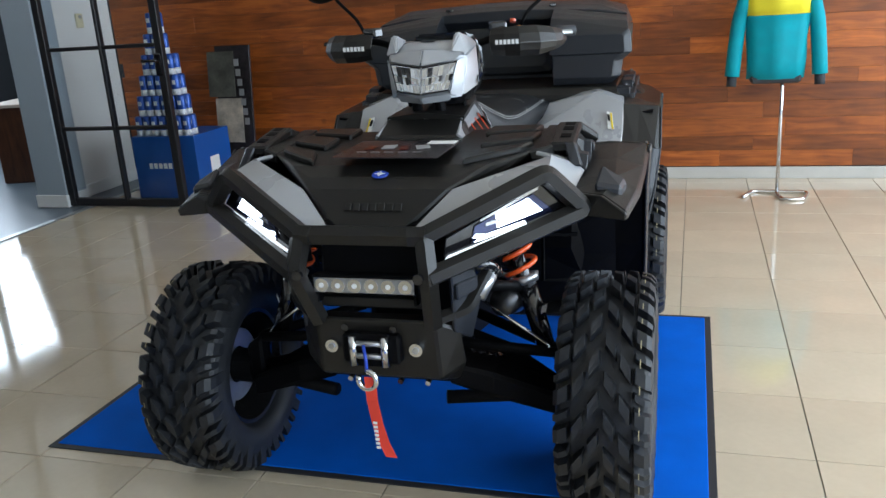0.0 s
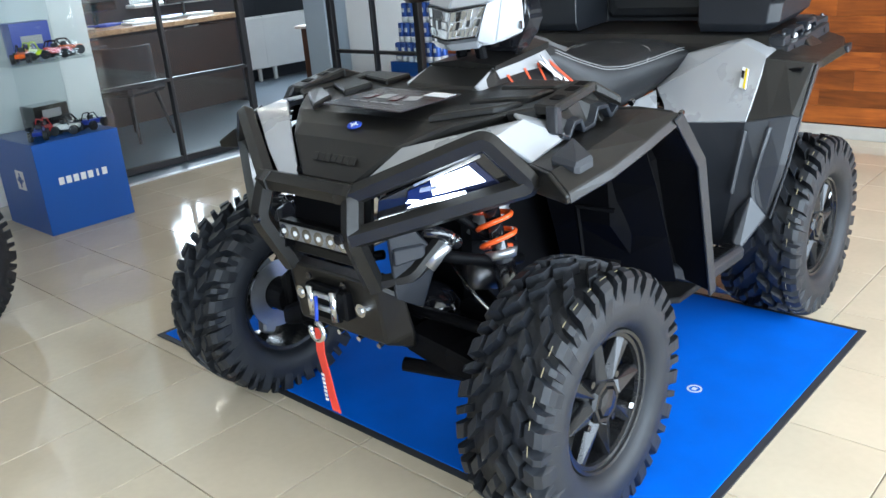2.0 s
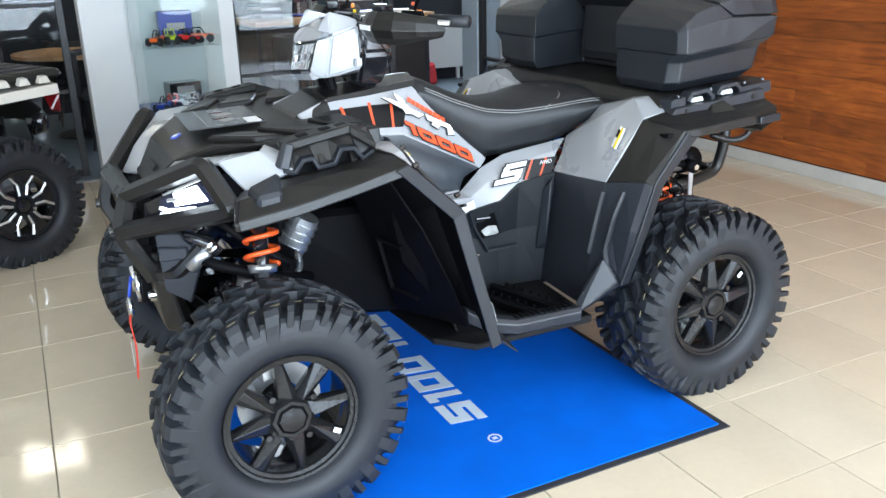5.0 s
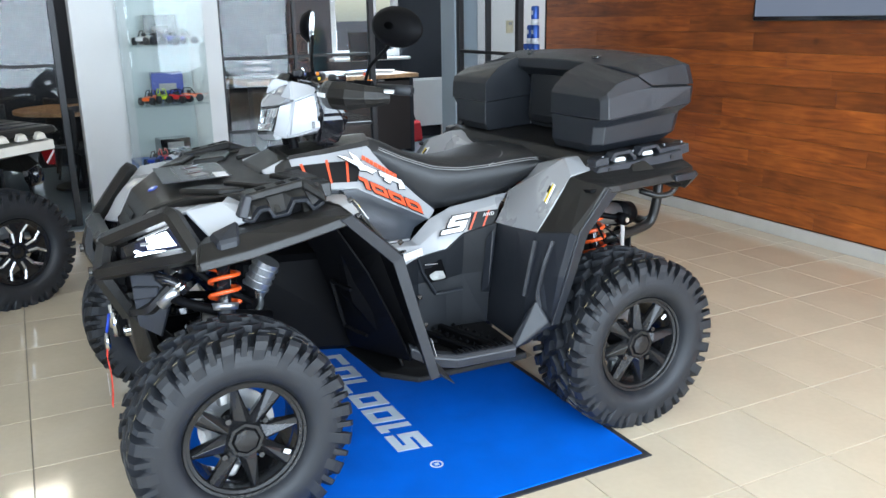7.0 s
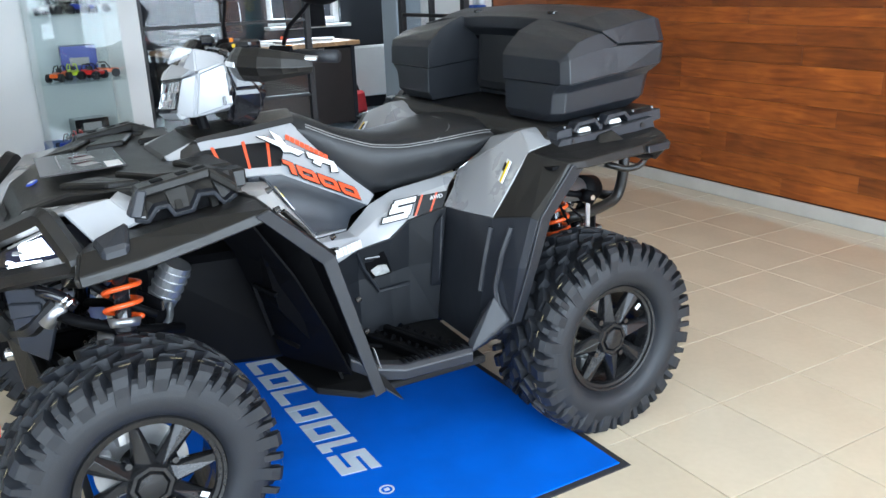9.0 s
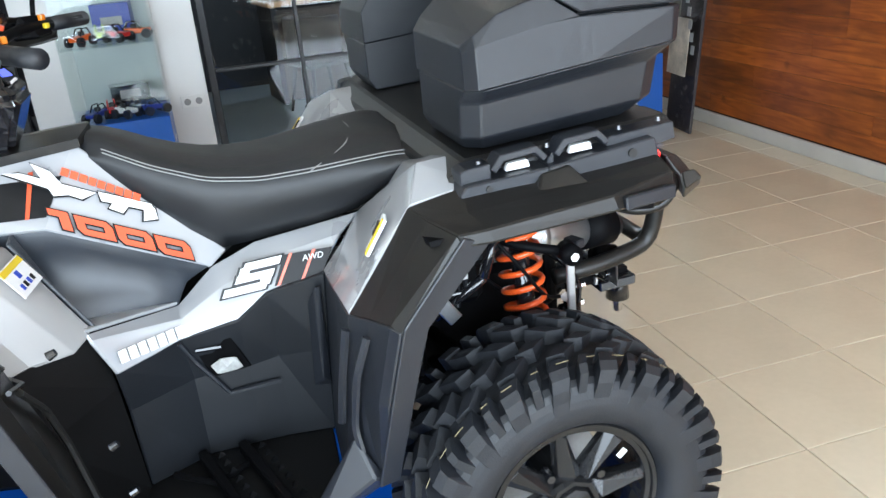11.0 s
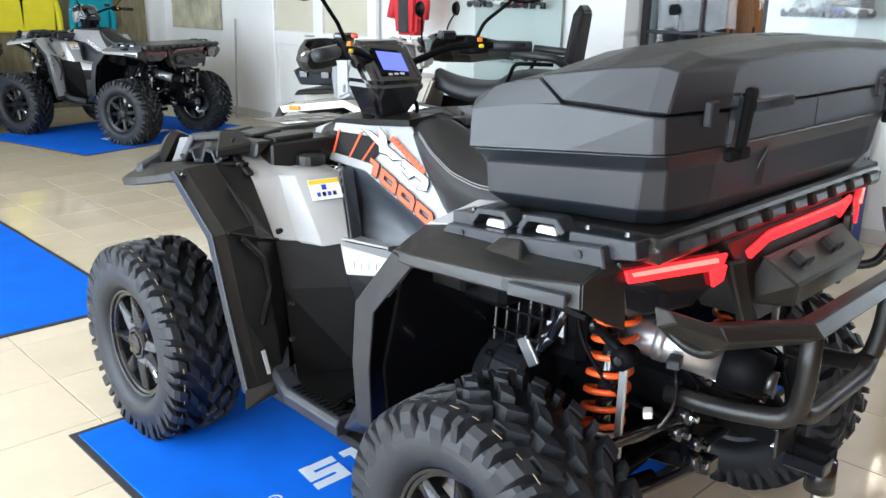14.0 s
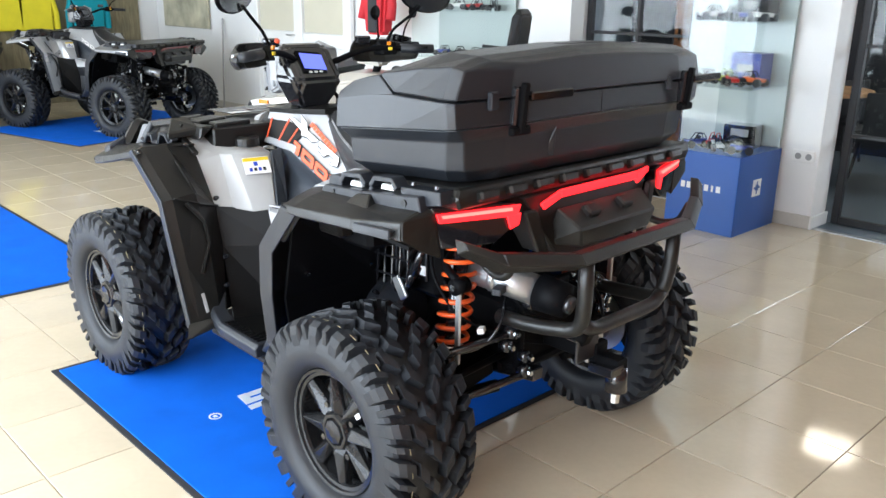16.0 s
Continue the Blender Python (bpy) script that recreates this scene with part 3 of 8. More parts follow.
def parked_car(at, turn, paint, label):
    c = thing("car", at, turn, label, "car", "parked cars")
    part("body", hull([(s * 0.86, y, z) for s in (1, -1) for y, z in ((-2.2, 0.35), (-2.25, 0.75), (-1.3, 0.95), (2.1, 0.95), (2.2, 0.4))], 0.06), paint, c)
    part("cabin", hull([(s * 0.82, y, 0.94) for s in (1, -1) for y in (-1.35, 2.05)] + [(s * 0.66, y, 1.62) for s in (1, -1) for y in (-0.5, 1.75)], 0.05), paint, c)
    for s in (1, -1):
        part("side_window", plate([(s * 0.835, -1.0, 1.0), (s * 0.835, 1.8, 1.0), (s * 0.70, 1.6, 1.52), (s * 0.70, -0.45, 1.52)], 0.02), BLACKGLOSS, c)
        for y in (-1.4, 1.45):
            wheel = part("wheel", spin([(-0.1, 0.1), (-0.1, 0.33), (0.1, 0.33), (0.1, 0.1)], 20), RUBBER, c)
            wheel.location = (s * 0.82, y, 0.33)
    return c


parked_car((10.5, -1.6, -0.14), 12, CARPAINT, "white parked van on the asphalt yard")
parked_car((11.0, 2.6, -0.14), 8, CARSILVER, "silver parked car on the asphalt yard")
hedge = bmesh.new()
rnd = random.Random(8)
for k in range(260):
    c = Vector((rnd.uniform(16, 19), rnd.uniform(-14, 14), rnd.uniform(0, 3.4)))
    s = rnd.uniform(0.25, 0.7)
    f = [hedge.verts.new(c + Vector((rnd.uniform(-s, s), rnd.uniform(-s, s), rnd.uniform(-s, s)))) for _ in range(4)]
    for tri_ in ((0, 1, 2), (0, 2, 3), (0, 1, 3), (1, 2, 3)):
        hedge.faces.new([f[i] for i in tri_])
solo("hedge", hedge, LEAF, "leafy green bushes beyond the yard", "bushes", "stuff")


# ---------------------------------------------------------------- quad bike: wheels
HUB_Z, TYRE_R = 0.320, 0.338


def tyre_mesh(w, flat, name="tyre", lugs=18, R=TYRE_R):
    """Chevron tyre, outer side towards +x; flat: height of the hub over the ground.
    The carcass is a grid sheared along the arms of the chevrons, with the lugs raised from it."""
    k = R / 0.338
    # along the half section: across (in widths), carcass radius, lug across, lug radius, sort of row
    half = [(0.000, 0.310, 0.000, 0.310, "gap"), (0.018, 0.310, 0.018, 0.310, "gap"), (0.026, 0.310, 0.032, 0.338, "lug"),
            (0.136, 0.310, 0.130, 0.339, "lug"), (0.144, 0.310, 0.144, 0.310, "gap"), (0.172, 0.310, 0.172, 0.310, "gap"), (0.180, 0.310, 0.186, 0.339, "lug"),
            (0.296, 0.306, 0.290, 0.337, "lug"), (0.304, 0.306, 0.304, 0.306, "gap"), (0.328, 0.304, 0.328, 0.304, "gap"), (0.336, 0.303, 0.342, 0.336, "both"),
            (0.425, 0.298, 0.440, 0.332, "both"), (0.462, 0.289, 0.494, 0.319, "both"), (0.486, 0.276, 0.507, 0.294, "side"), (0.499, 0.262, 0.503, 0.268, "deep"),
            (0.506, 0.249, 0.506, 0.249, "gap"), (0.507, 0.236, 0.507, 0.236, "gap"), (0.497, 0.220, 0.497, 0.220, "gap"), (0.470, 0.203, 0.470, 0.203, "gap"),
            (0.420, 0.193, 0.420, 0.193, "gap"), (0.360, 0.186, 0.360, 0.186, "gap")]
    columns = (0.0, 0.04, 0.11, 0.15, 0.31, 0.35, 0.40, 0.44, 0.5, 0.54, 0.61, 0.65, 0.81, 0.85, 0.90, 0.94)
    rows = [(h, 1) for h in reversed(half)] + [(h, -1) for h in half[1:]]
    bm = bmesh.new()
    rings = []
    for n in range(lugs):
        for c in columns:
            ring = []
            for (u, r, ut, rt, sort), side in rows:
                p = (c + (0.5 if side < 0 else 0.0)) % 1.0
                main = 0.13 < p < 0.51 if 0.16 < u < 0.31 else 0.03 < p < 0.41
                extra = 0.64 < p < 0.82
                up = (sort in ("lug", "both", "side") and main) or (sort == "deep" and main and (n + (side < 0)) % 2 == 0) or (sort == "both" and extra and 0.335 < u < 0.47)
                # the arm runs back towards the shoulder and straightens on the side wall
                lean = 0.92 * min(u, 0.36) + 0.25 * max(0.0, min(u, 0.47) - 0.36) + 1.1 * max(0.0, 0.29 - r) * (r > 0.245)
                t = 2 * math.pi * (n + c) / lugs + lean
                uu, rr = (ut, rt) if up else (u, r)
                ring.append(bm.verts.new((side * uu * w, rr * k * math.cos(t), rr * k * math.sin(t))))
            rings.append(ring)
    for p, q in zip(rings, rings[1:] + rings[:1]):
        for i in range(len(p) - 1):
            f = bm.faces.new((p[i], p[i + 1], q[i + 1], q[i]))
            f.smooth = i < 5 or i > len(p) - 7
    for v in bm.verts:
        v.co.z = max(v.co.z, -flat)
    return finish(name, bm, RUBBER)


def tyre_line(w, k=1.0):
    """Thin broken line of mould paint over the shoulder lugs."""
    bm = bmesh.new()
    rnd_ = random.Random(4)
    for n in range(18):
        t0 = 2 * math.pi * n / 18 + 0.395
        for j in range(2):
            t = t0 + 0.185 * j + rnd_.uniform(-0.01, 0.01)
            if rnd_.random() < 0.12:
                continue
            a = rnd_.uniform(0.022, 0.045)
            quad_ = [bm.verts.new((w * 0.386 + e , r * k * math.cos(t + d), r * k * math.sin(t + d)))
                     for d, e, r in ((-a, -0.001, 0.3352), (a, -0.001, 0.3352), (a, 0.0012, 0.3348), (-a, 0.0012, 0.3348))]
            bm.faces.new(quad_)
    return finish("paint_line", bm, LINEPAINT)


def rim_mesh(w, spokes, R=0.186):
    x = 0.36 * w
    bm = spin([(x + 0.004, R + 0.002), (x + 0.010, R - 0.002), (x + 0.008, R - 0.010), (x + 0.001, R - 0.012), (x - 0.001, R - 0.022), (x - 0.010, R - 0.025),
               (x - 0.045, R - 0.024), (x - 0.075, R - 0.018), (-0.36 * w, R - 0.012), (-0.37 * w, R)], 64, closed=False)
    for f in bm.faces:
        f.smooth = False
    return finish("wheel", bm, RIMBLACK)


def spoke_mesh(w, material):
    """A wedge with a sharp ridge that narrows towards the rim."""
    x = 0.36 * w
    pts = [(x - 0.022, 0.042, -0.034), (x - 0.022, 0.042, 0.030), (x - 0.050, 0.042, -0.024), (x - 0.050, 0.042, 0.024), (x + 0.004, 0.060, -0.012), (x - 0.006, 0.072, 0.020),
           (x - 0.012, 0.164, -0.014), (x - 0.012, 0.166, 0.008), (x - 0.034, 0.166, -0.014), (x - 0.034, 0.166, 0.008), (x + 0.001, 0.160, -0.008)]
    return finish("spoke", hull(pts, 0.001), material)


def broad_spoke_mesh(w, material):
    """The other sort of spoke, which spreads towards the rim."""
    x = 0.36 * w
    pts = [(x - 0.024, 0.042, -0.020), (x - 0.024, 0.042, 0.020), (x - 0.050, 0.042, -0.018), (x - 0.050, 0.042, 0.018), (x + 0.002, 0.058, 0.004),
           (x - 0.010, 0.166, -0.026), (x - 0.014, 0.166, 0.024), (x - 0.034, 0.166, -0.022), (x - 0.034, 0.166, 0.020), (x + 0.000, 0.160, -0.016), (x - 0.003, 0.164, 0.006)]
    return finish("spoke", hull(pts, 0.001), material)


def hub_meshes(w):
    x = 0.36 * w
    cap = spin([(x - 0.05, 0.0), (x - 0.05, 0.060), (x - 0.006, 0.060), (x + 0.004, 0.054), (x + 0.004, 0.044), (x - 0.003, 0.041), (x + 0.008, 0.036), (x + 0.011, 0.014), (x + 0.011, 0.0)], 8, closed=False)
    nut = rod((x - 0.04, 0.079, 0), (x - 0.006, 0.079, 0), 0.011, 0.0095, 6)
    disc = spin([(-0.03, 0.06), (-0.03, 0.118), (-0.024, 0.118), (-0.024, 0.06)], 40)
    drum = spin([(-0.10, 0.0), (-0.10, 0.055), (x - 0.05, 0.055), (x - 0.05, 0.0)], 20, closed=False)
    return finish("hub_cap", cap, RIMBLACK), finish("nut", nut, BLACKGLOSS), finish("brake_disc", disc, ALU), finish("hub", drum, BLACKDEEP)


CALIPER = finish("brake_caliper", hull([(x, y, z) for x in (-0.012, 0.030) for y, z in ((0.095, -0.032), (0.150, -0.022), (0.148, 0.024), (0.100, 0.034))], 0.008), ALU)


def wheel_kit(w, flat, spokes=8, material=RIMBLACK, R=TYRE_R, lugs=20):
    return dict(w=w, line=tyre_line(w), tyre=tyre_mesh(w, flat, lugs=lugs, R=R), rim=rim_mesh(w, spokes), spoke=spoke_mesh(w, material), broad=broad_spoke_mesh(w, material), hub=hub_meshes(w), n=spokes)


def wheel(parent, kit, at, right=False, sticker=False, turn=0.0, line=False):
    rim = new("wheel", kit["rim"])
    rim.parent = parent
    rim.matrix_local = pose(*at, 0, 0, (180 if right else 0) + turn)
    t = new("tyre", kit["tyre"])
    t.parent = rim
    tagged(t, "black knobby off-road tyre")
    for k in range(kit["n"]):
        s = new("spoke", kit["broad"] if k % 2 and "broad" in kit else kit["spoke"])
        s.parent = rim
        s.matrix_local = pose(0, 0, 0, 360 / kit["n"] * k + 8)
    if line:
        o = new("paint_line", kit["line"])
        o.parent = t
        tagged(o, kind="stuff")
    cap, nut, disc, drum = kit["hub"]
    for nm, me in (("hub_cap", cap), ("brake_disc", disc), ("hub", drum)):
        o = new(nm, me)
        o.parent = rim
    for a in (105, 150, 250):
        o = new("brake_caliper", CALIPER)
        o.parent = rim
        o.matrix_local = pose(0, 0, 0, a if not right else 180 - a)
    for k in range(4):
        o = new("nut", nut)
        o.parent = rim
        o.matrix_local = pose(0, 0, 0, 90 * k + 35)
    if sticker:
        st = part("sticker", box((0.002, 0.022, 0.014), (0.36 * kit["w"], 0.0, 0.0), bevel=0.0003), WHITEPRINT, rim, "small white sticker")
        st.matrix_local = pose(0.002, 0.140 * math.cos(radians(sticker)), 0.140 * math.sin(radians(sticker)), sticker)
    return rim


quad = thing("quad_bike", (-0.085, -0.014, 0), 0.6, "silver-grey and black quad bike standing on a blue mat", "quad bike")
FRONT_KIT = wheel_kit(0.245, HUB_Z - 0.0085)
REAR_KIT = wheel_kit(0.285, HUB_Z - 0.0005)
YF, YR = -0.757, 0.745
wheel(quad, FRONT_KIT, (0.613, YF, HUB_Z), False, -30, line=True)
wheel(quad, FRONT_KIT, (-0.613, YF, HUB_Z), True, line=True)
wheel(quad, REAR_KIT, (0.592, YR, HUB_Z), False, 40, line=True)
wheel(quad, REAR_KIT, (-0.592, YR, HUB_Z), True, line=True)

# ---------------------------------------------------------------- chassis and running gear
part("frame", hull([(s * x, y, z) for s in (1, -1) for x, y, z in ((0.16, -0.62, 0.36), (0.20, -0.1, 0.30), (0.20, 0.5, 0.30), (0.15, 0.95, 0.40), (0.15, 0.95, 0.62), (0.17, -0.62, 0.72))], 0.02), BLACKDEEP, quad, "black steel frame and belly plate")
part("engine", box((0.28, 0.62, 0.34), (0, 0.1, 0.52), bevel=0.04), BLACKDEEP, quad, "black engine block")
for s in (1, -1):
    for yy, dz in ((YF, 0), (YR, 0)):
        d = -1 if yy < 0 else 1
        part("suspension_arm", tube([(s * 0.17, yy - 0.16, 0.34), (s * 0.52, yy + 0.0, 0.30), (s * 0.17, yy + 0.14, 0.34)], 0.020, round_by=0.04), BLACKDEEP, quad, smooth=True)
        part("suspension_arm", tube([(s * 0.17, yy - 0.13, 0.50), (s * 0.50, yy + 0.0, 0.42), (s * 0.17, yy + 0.12, 0.50)], 0.016, round_by=0.04), BLACKDEEP, quad, smooth=True)
        part("drive_shaft", rod((s * 0.12, yy, 0.42), (s * 0.50, yy, 0.325), 0.016), BLACKDEEP, quad, smooth=True)
        boot = spin([(0.0, 0.030)] + [(0.012 * i, 0.052 - 0.003 * i if i % 2 else 0.038 - 0.002 * i) for i in range(1, 9)] + [(0.11, 0.02)], 20, closed=False)
        b = part("rubber_boot", boot, BLACKGLOSS, quad)
        b.matrix_local = pose(s * 0.20, yy, 0.405, 0, 12 * s, 0 if s > 0 else 180)
        part("upright", hull([(s * 0.47, yy + e, z) for e in (-0.04, 0.04) for z in (0.24, 0.44)] + [(s * 0.53, yy + e, z) for e in (-0.03, 0.03) for z in (0.27, 0.40)], 0.01), BLACKDEEP, quad)
        part("arm_guard", hull([(s * 0.17, yy - 0.15, 0.440), (s * 0.17, yy + 0.13, 0.440), (s * 0.17, yy - 0.15, 0.375), (s * 0.17, yy + 0.13, 0.375), (s * 0.30, yy - 0.13, 0.405), (s * 0.30, yy + 0.11, 0.405), (s * 0.30, yy - 0.13, 0.335), (s * 0.30, yy + 0.10, 0.335), (s * 0.51, yy - 0.05, 0.300), (s * 0.51, yy + 0.045, 0.300), (s * 0.51, yy - 0.05, 0.235), (s * 0.51, yy + 0.045, 0.235)], 0.010), BLACKDEEP, quad, "black plastic arm guard")
    # front and rear shock absorbers
    for top, mid, bot, n in (((0.300, -0.690, 0.835), (0.362, -0.710, 0.640), (0.430, -0.737, 0.42), 4.4), ((0.262, 0.815, 0.815), (0.315, 0.822, 0.50), (0.335, 0.825, 0.40), 8.0)):
        body = part("shock_absorber", rod(top, bot, 0.022, 0.022, 16, None, s), BLACKGLOSS, quad, "black shock absorber with an orange spring", smooth=True)
        sp = part("spring", coil(top, mid, 0.047, 0.0074, n, s), ORANGE, body, "orange coil spring", smooth=True)
        part("sleeve", rod(mid, bot, 0.031, 0.027, 18, None, s), BLACKGLOSS, body, smooth=True)
        part("collar", rod(mid, tuple(np.array(mid) * 0.90 + np.array(bot) * 0.10), 0.044, 0.038, 20, None, s), ALU, body, smooth=True)
        part("top_mount", rod((top[0], top[1], top[2] + 0.02), top, 0.030, 0.046, 16, None, s), BLACKDEEP, body, smooth=True)
        q = tuple(np.array(mid) * 0.55 + np.array(bot) * 0.45)
        part("sticker", box((0.002, 0.022, 0.036), (s * (q[0] + 0.029), q[1] - 0.012, q[2]), (0, 12 * s, -28 * s)), WHITEPRINT, body)
# front gearcase, hoses and cylinders seen through the wheel arch
part("front_gearcase", spin([(-0.07, 0.0), (-0.07, 0.05), (-0.04, 0.075), (0.05, 0.075), (0.10, 0.045), (0.12, 0.0)], 24, "x", closed=False), BLACKGLOSS, quad, smooth=True).location = (0.10, -0.74, 0.43)
for s in (1, -1):
    can = part("reservoir", rod((0.175 * s, -0.575, 0.600), (0.205 * s, -0.520, 0.715), 0.044, 0.044, 20), ALU, quad, "silver finned reservoir")
    for k in range(4):
        u = 0.2 + 0.2 * k
        p = Vector((0.175 * s, -0.575, 0.600)).lerp(Vector((0.205 * s, -0.520, 0.715)), u)
        part("fin", rod(p, p + Vector((0.0015 * s, 0.0027, 0.0057)), 0.049, 0.049, 20), ALU, can)
    part("bracket", plate([(0.20, -0.64, 0.66), (0.33, -0.60, 0.655), (0.33, -0.60, 0.625), (0.20, -0.64, 0.615)], 0.010, 0.002, None, s), BLACKGLOSS, quad)
    part("brake_line", tube([(0.22 * s, -0.56, 0.60), (0.30 * s, -0.58, 0.585), (0.33 * s, -0.62, 0.56), (0.30 * s, -0.66, 0.53)], 0.010, 8, None, 1, 0.04), ALU, quad, smooth=True)
    part("hose", tube([(0.27 * s, -0.90, 0.735), (0.30 * s, -0.85, 0.715), (0.31 * s, -0.82, 0.68)], 0.017, 10, None, 1, 0.03), BLACKGLOSS, quad, smooth=True)
    for q in ((0.300, -0.845, 0.708), (0.306, -0.835, 0.698)):
        part("hose_clamp", rod((q[0] * s, q[1], q[2]), ((q[0] + 0.001) * s, q[1] + 0.003, q[2] - 0.004), 0.0195, 0.0195, 16), CHROME, quad)
    part("cylinder", rod((0.31 * s, -0.78, 0.58), (0.33 * s, -0.70, 0.56), 0.040, 0.040, 20), DARKSTEEL, quad, "ribbed metal cylinder", smooth=True)
    part("coupling", rod((0.268 * s, -0.895, 0.640), (0.298 * s, -0.850, 0.690), 0.024, 0.020, 16), ALU, quad, smooth=True)
    part("hose", tube([(0.29 * s, -0.862, 0.660), (0.33 * s, -0.82, 0.645), (0.36 * s, -0.70, 0.60), (0.30 * s, -0.55, 0.55)], 0.016, round_by=0.05), BLACKDEEP, quad, smooth=True)
    part("hose", tube([(0.20 * s, -0.80, 0.74), (0.27 * s, -0.80, 0.76), (0.31 * s, -0.72, 0.68), (0.34 * s, -0.62, 0.62)], 0.012, round_by=0.05), BLACKDEEP, quad, smooth=True)
    part("brake_line", tube([(0.22 * s, -0.76, 0.60), (0.36 * s, -0.80, 0.52), (0.44 * s, -0.78, 0.46), (0.47 * s, -0.75, 0.36)], 0.005, 6, round_by=0.05), CHROME, quad, smooth=True)

# ---------------------------------------------------------------- front: bumper, lamps, winch
for s in (1, -1):
    T0, T1, T2, T3, T4 = (0.170, -1.030, 0.848), (0.458, -0.865, 0.975), (0.552, -0.818, 0.868), (0.185, -1.060, 0.748), (0.165, -0.985, 0.590)
    part("bumper_bar", tube([T0, T1, T2, T3], 0.027, 6, None, s, 0.02), PLASTIC, quad)
    part("bumper_bar", tube([(0.13, -1.04, 0.848), T0, T3, T4], 0.028, 6, None, s, 0.025), PLASTIC, quad)
    part("bolt", rod((0.166, -1.092, 0.752), (0.166, -1.080, 0.752), 0.014, 0.014, 12, None, s), BLACKGLOSS, quad)
    part("bumper_bar", tube([(0.165, -0.985, 0.60), (0.25, -0.93, 0.62), (0.29, -0.86, 0.70)], 0.020, 6, None, s, 0.02), PLASTIC, quad)
    # lamp: housing, lens body, LED blocks
    lamp = part("headlamp", hull([(0.205, -1.000, 0.775), (0.215, -0.995, 0.835), (0.452, -0.845, 0.952), (0.525, -0.802, 0.870), (0.24, -0.86, 0.78), (0.24, -0.86, 0.84), (0.44, -0.74, 0.93), (0.48, -0.72, 0.87)], 0.006, None, s), BLACKGLOSS, quad, "lit angular headlamp in a gloss black housing")
    def on_lens(u, v, out=0.006, s=s):
        a = Vector((0.205, -1.000, 0.775)).lerp(Vector((0.525, -0.802, 0.870)), u)
        b = Vector((0.215, -0.995, 0.835)).lerp(Vector((0.452, -0.845, 0.952)), u)
        p = a.lerp(b, v)
        return (p.x + 0.4 * out, p.y - out, p.z)
    part("led", plate([on_lens(*q) for q in ((0.44, 0.38), (0.80, 0.30), (0.78, 0.80), (0.48, 0.84))], 0.006, 0.001, None, s), HEADLED, lamp, "bright white lit LED block")
    part("led", plate([on_lens(*q) for q in ((0.24, 0.22), (0.64, 0.10), (0.64, 0.22), (0.31, 0.35))], 0.005, 0.001, None, s), HEADLED, lamp)
    part("led", plate([on_lens(*q) for q in ((0.24, 0.42), (0.30, 0.30), (0.34, 0.36), (0.27, 0.50))], 0.005, 0.001, None, s), HEADLED, lamp)
    part("led", plate([on_lens(*q, 0.0065) for q in ((0.36, 0.62), (0.50, 0.52), (0.50, 0.66), (0.38, 0.74))], 0.005, 0.001, None, s), LENS, lamp)
    part("reflector", plate([on_lens(*q, 0.0045) for q in ((0.22, 0.18), (0.86, 0.12), (0.84, 0.84), (0.28, 0.82))], 0.003, 0.001, None, s), REFLECTOR, lamp, "dark blue tinted reflector")
    part("light_line", plate([on_lens(*q) for q in ((0.34, 0.86), (0.90, 0.88), (0.92, 0.97), (0.34, 0.95))], 0.005, 0.001, None, s), LENS, lamp)
    # weakly emissive white strip along the lower edge
    part("light_line", plate([on_lens(*q) for q in ((0.02, 0.00), (0.86, -0.04), (0.84, 0.07), (0.04, 0.14))], 0.005, 0.001, None, s), GLOWSTRIP, lamp, "glowing white strip along the lower lamp edge")
    # painted surround above the lamp
    part("lamp_surround", shell([[(0.118, -0.962, 0.846), (0.215, -0.892, 0.940), (0.450, -0.712, 0.992), (0.540, -0.662, 0.945)],
                                 [(0.150, -1.000, 0.850), (0.262, -0.945, 0.902), (0.458, -0.825, 0.978), (0.520, -0.772, 0.905)]], 0.012, 0.003, None, s), SILVERPAINT, quad, "silver painted lamp surround", smooth=30)
    part("lamp_surround", shell([[(0.450, -0.712, 0.992), (0.540, -0.662, 0.945)], [(0.40, -0.68, 1.000), (0.50, -0.60, 0.962)]], 0.012, 0.003, None, s), SILVERPAINT, quad)
    part("corner_tip", hull([(0.535, -0.80, 0.885), (0.60, -0.80, 0.875), (0.54, -0.74, 0.90), (0.535, -0.80, 0.855)], 0.002, None, s), PLASTIC, quad)
    part("side_cover", plate([(0.215, -0.975, 0.74), (0.25, -0.91, 0.74), (0.275, -0.86, 0.66), (0.245, -0.90, 0.52), (0.215, -0.965, 0.56)], 0.016, 0.004, None, s), PLASTIC_GREY, quad)
    part("side_cover", plate([(0.222, -0.970, 0.700), (0.262, -0.895, 0.700), (0.262, -0.895, 0.665), (0.222, -0.970, 0.655)], 0.030, 0.004, None, s), PLASTIC_GREY, quad)
    part("inner_fender", shell([[(0.50, -0.40, 0.93), (0.47, -0.62, 0.93), (0.44, -0.80, 0.86)], [(0.22, -0.40, 0.86), (0.22, -0.62, 0.86), (0.22, -0.82, 0.80)]], 0.008, 0.0, None, s), BLACKDEEP, quad)
part("bumper_bar", tube([(-0.18, -1.032, 0.848), (0.18, -1.032, 0.848)], 0.029, 6), PLASTIC, quad)
part("grille", box((0.30, 0.03, 0.20), (0, -0.955, 0.765), (-8, 0, 0), 0.01), BLACKDEEP, quad)
bar = part("light_bar", box((0.300, 0.045, 0.052), (-0.010, -1.000, 0.705), (-6, 0, 0), 0.006), BLACKDEEP, quad, "slim light bar with six round lamps")
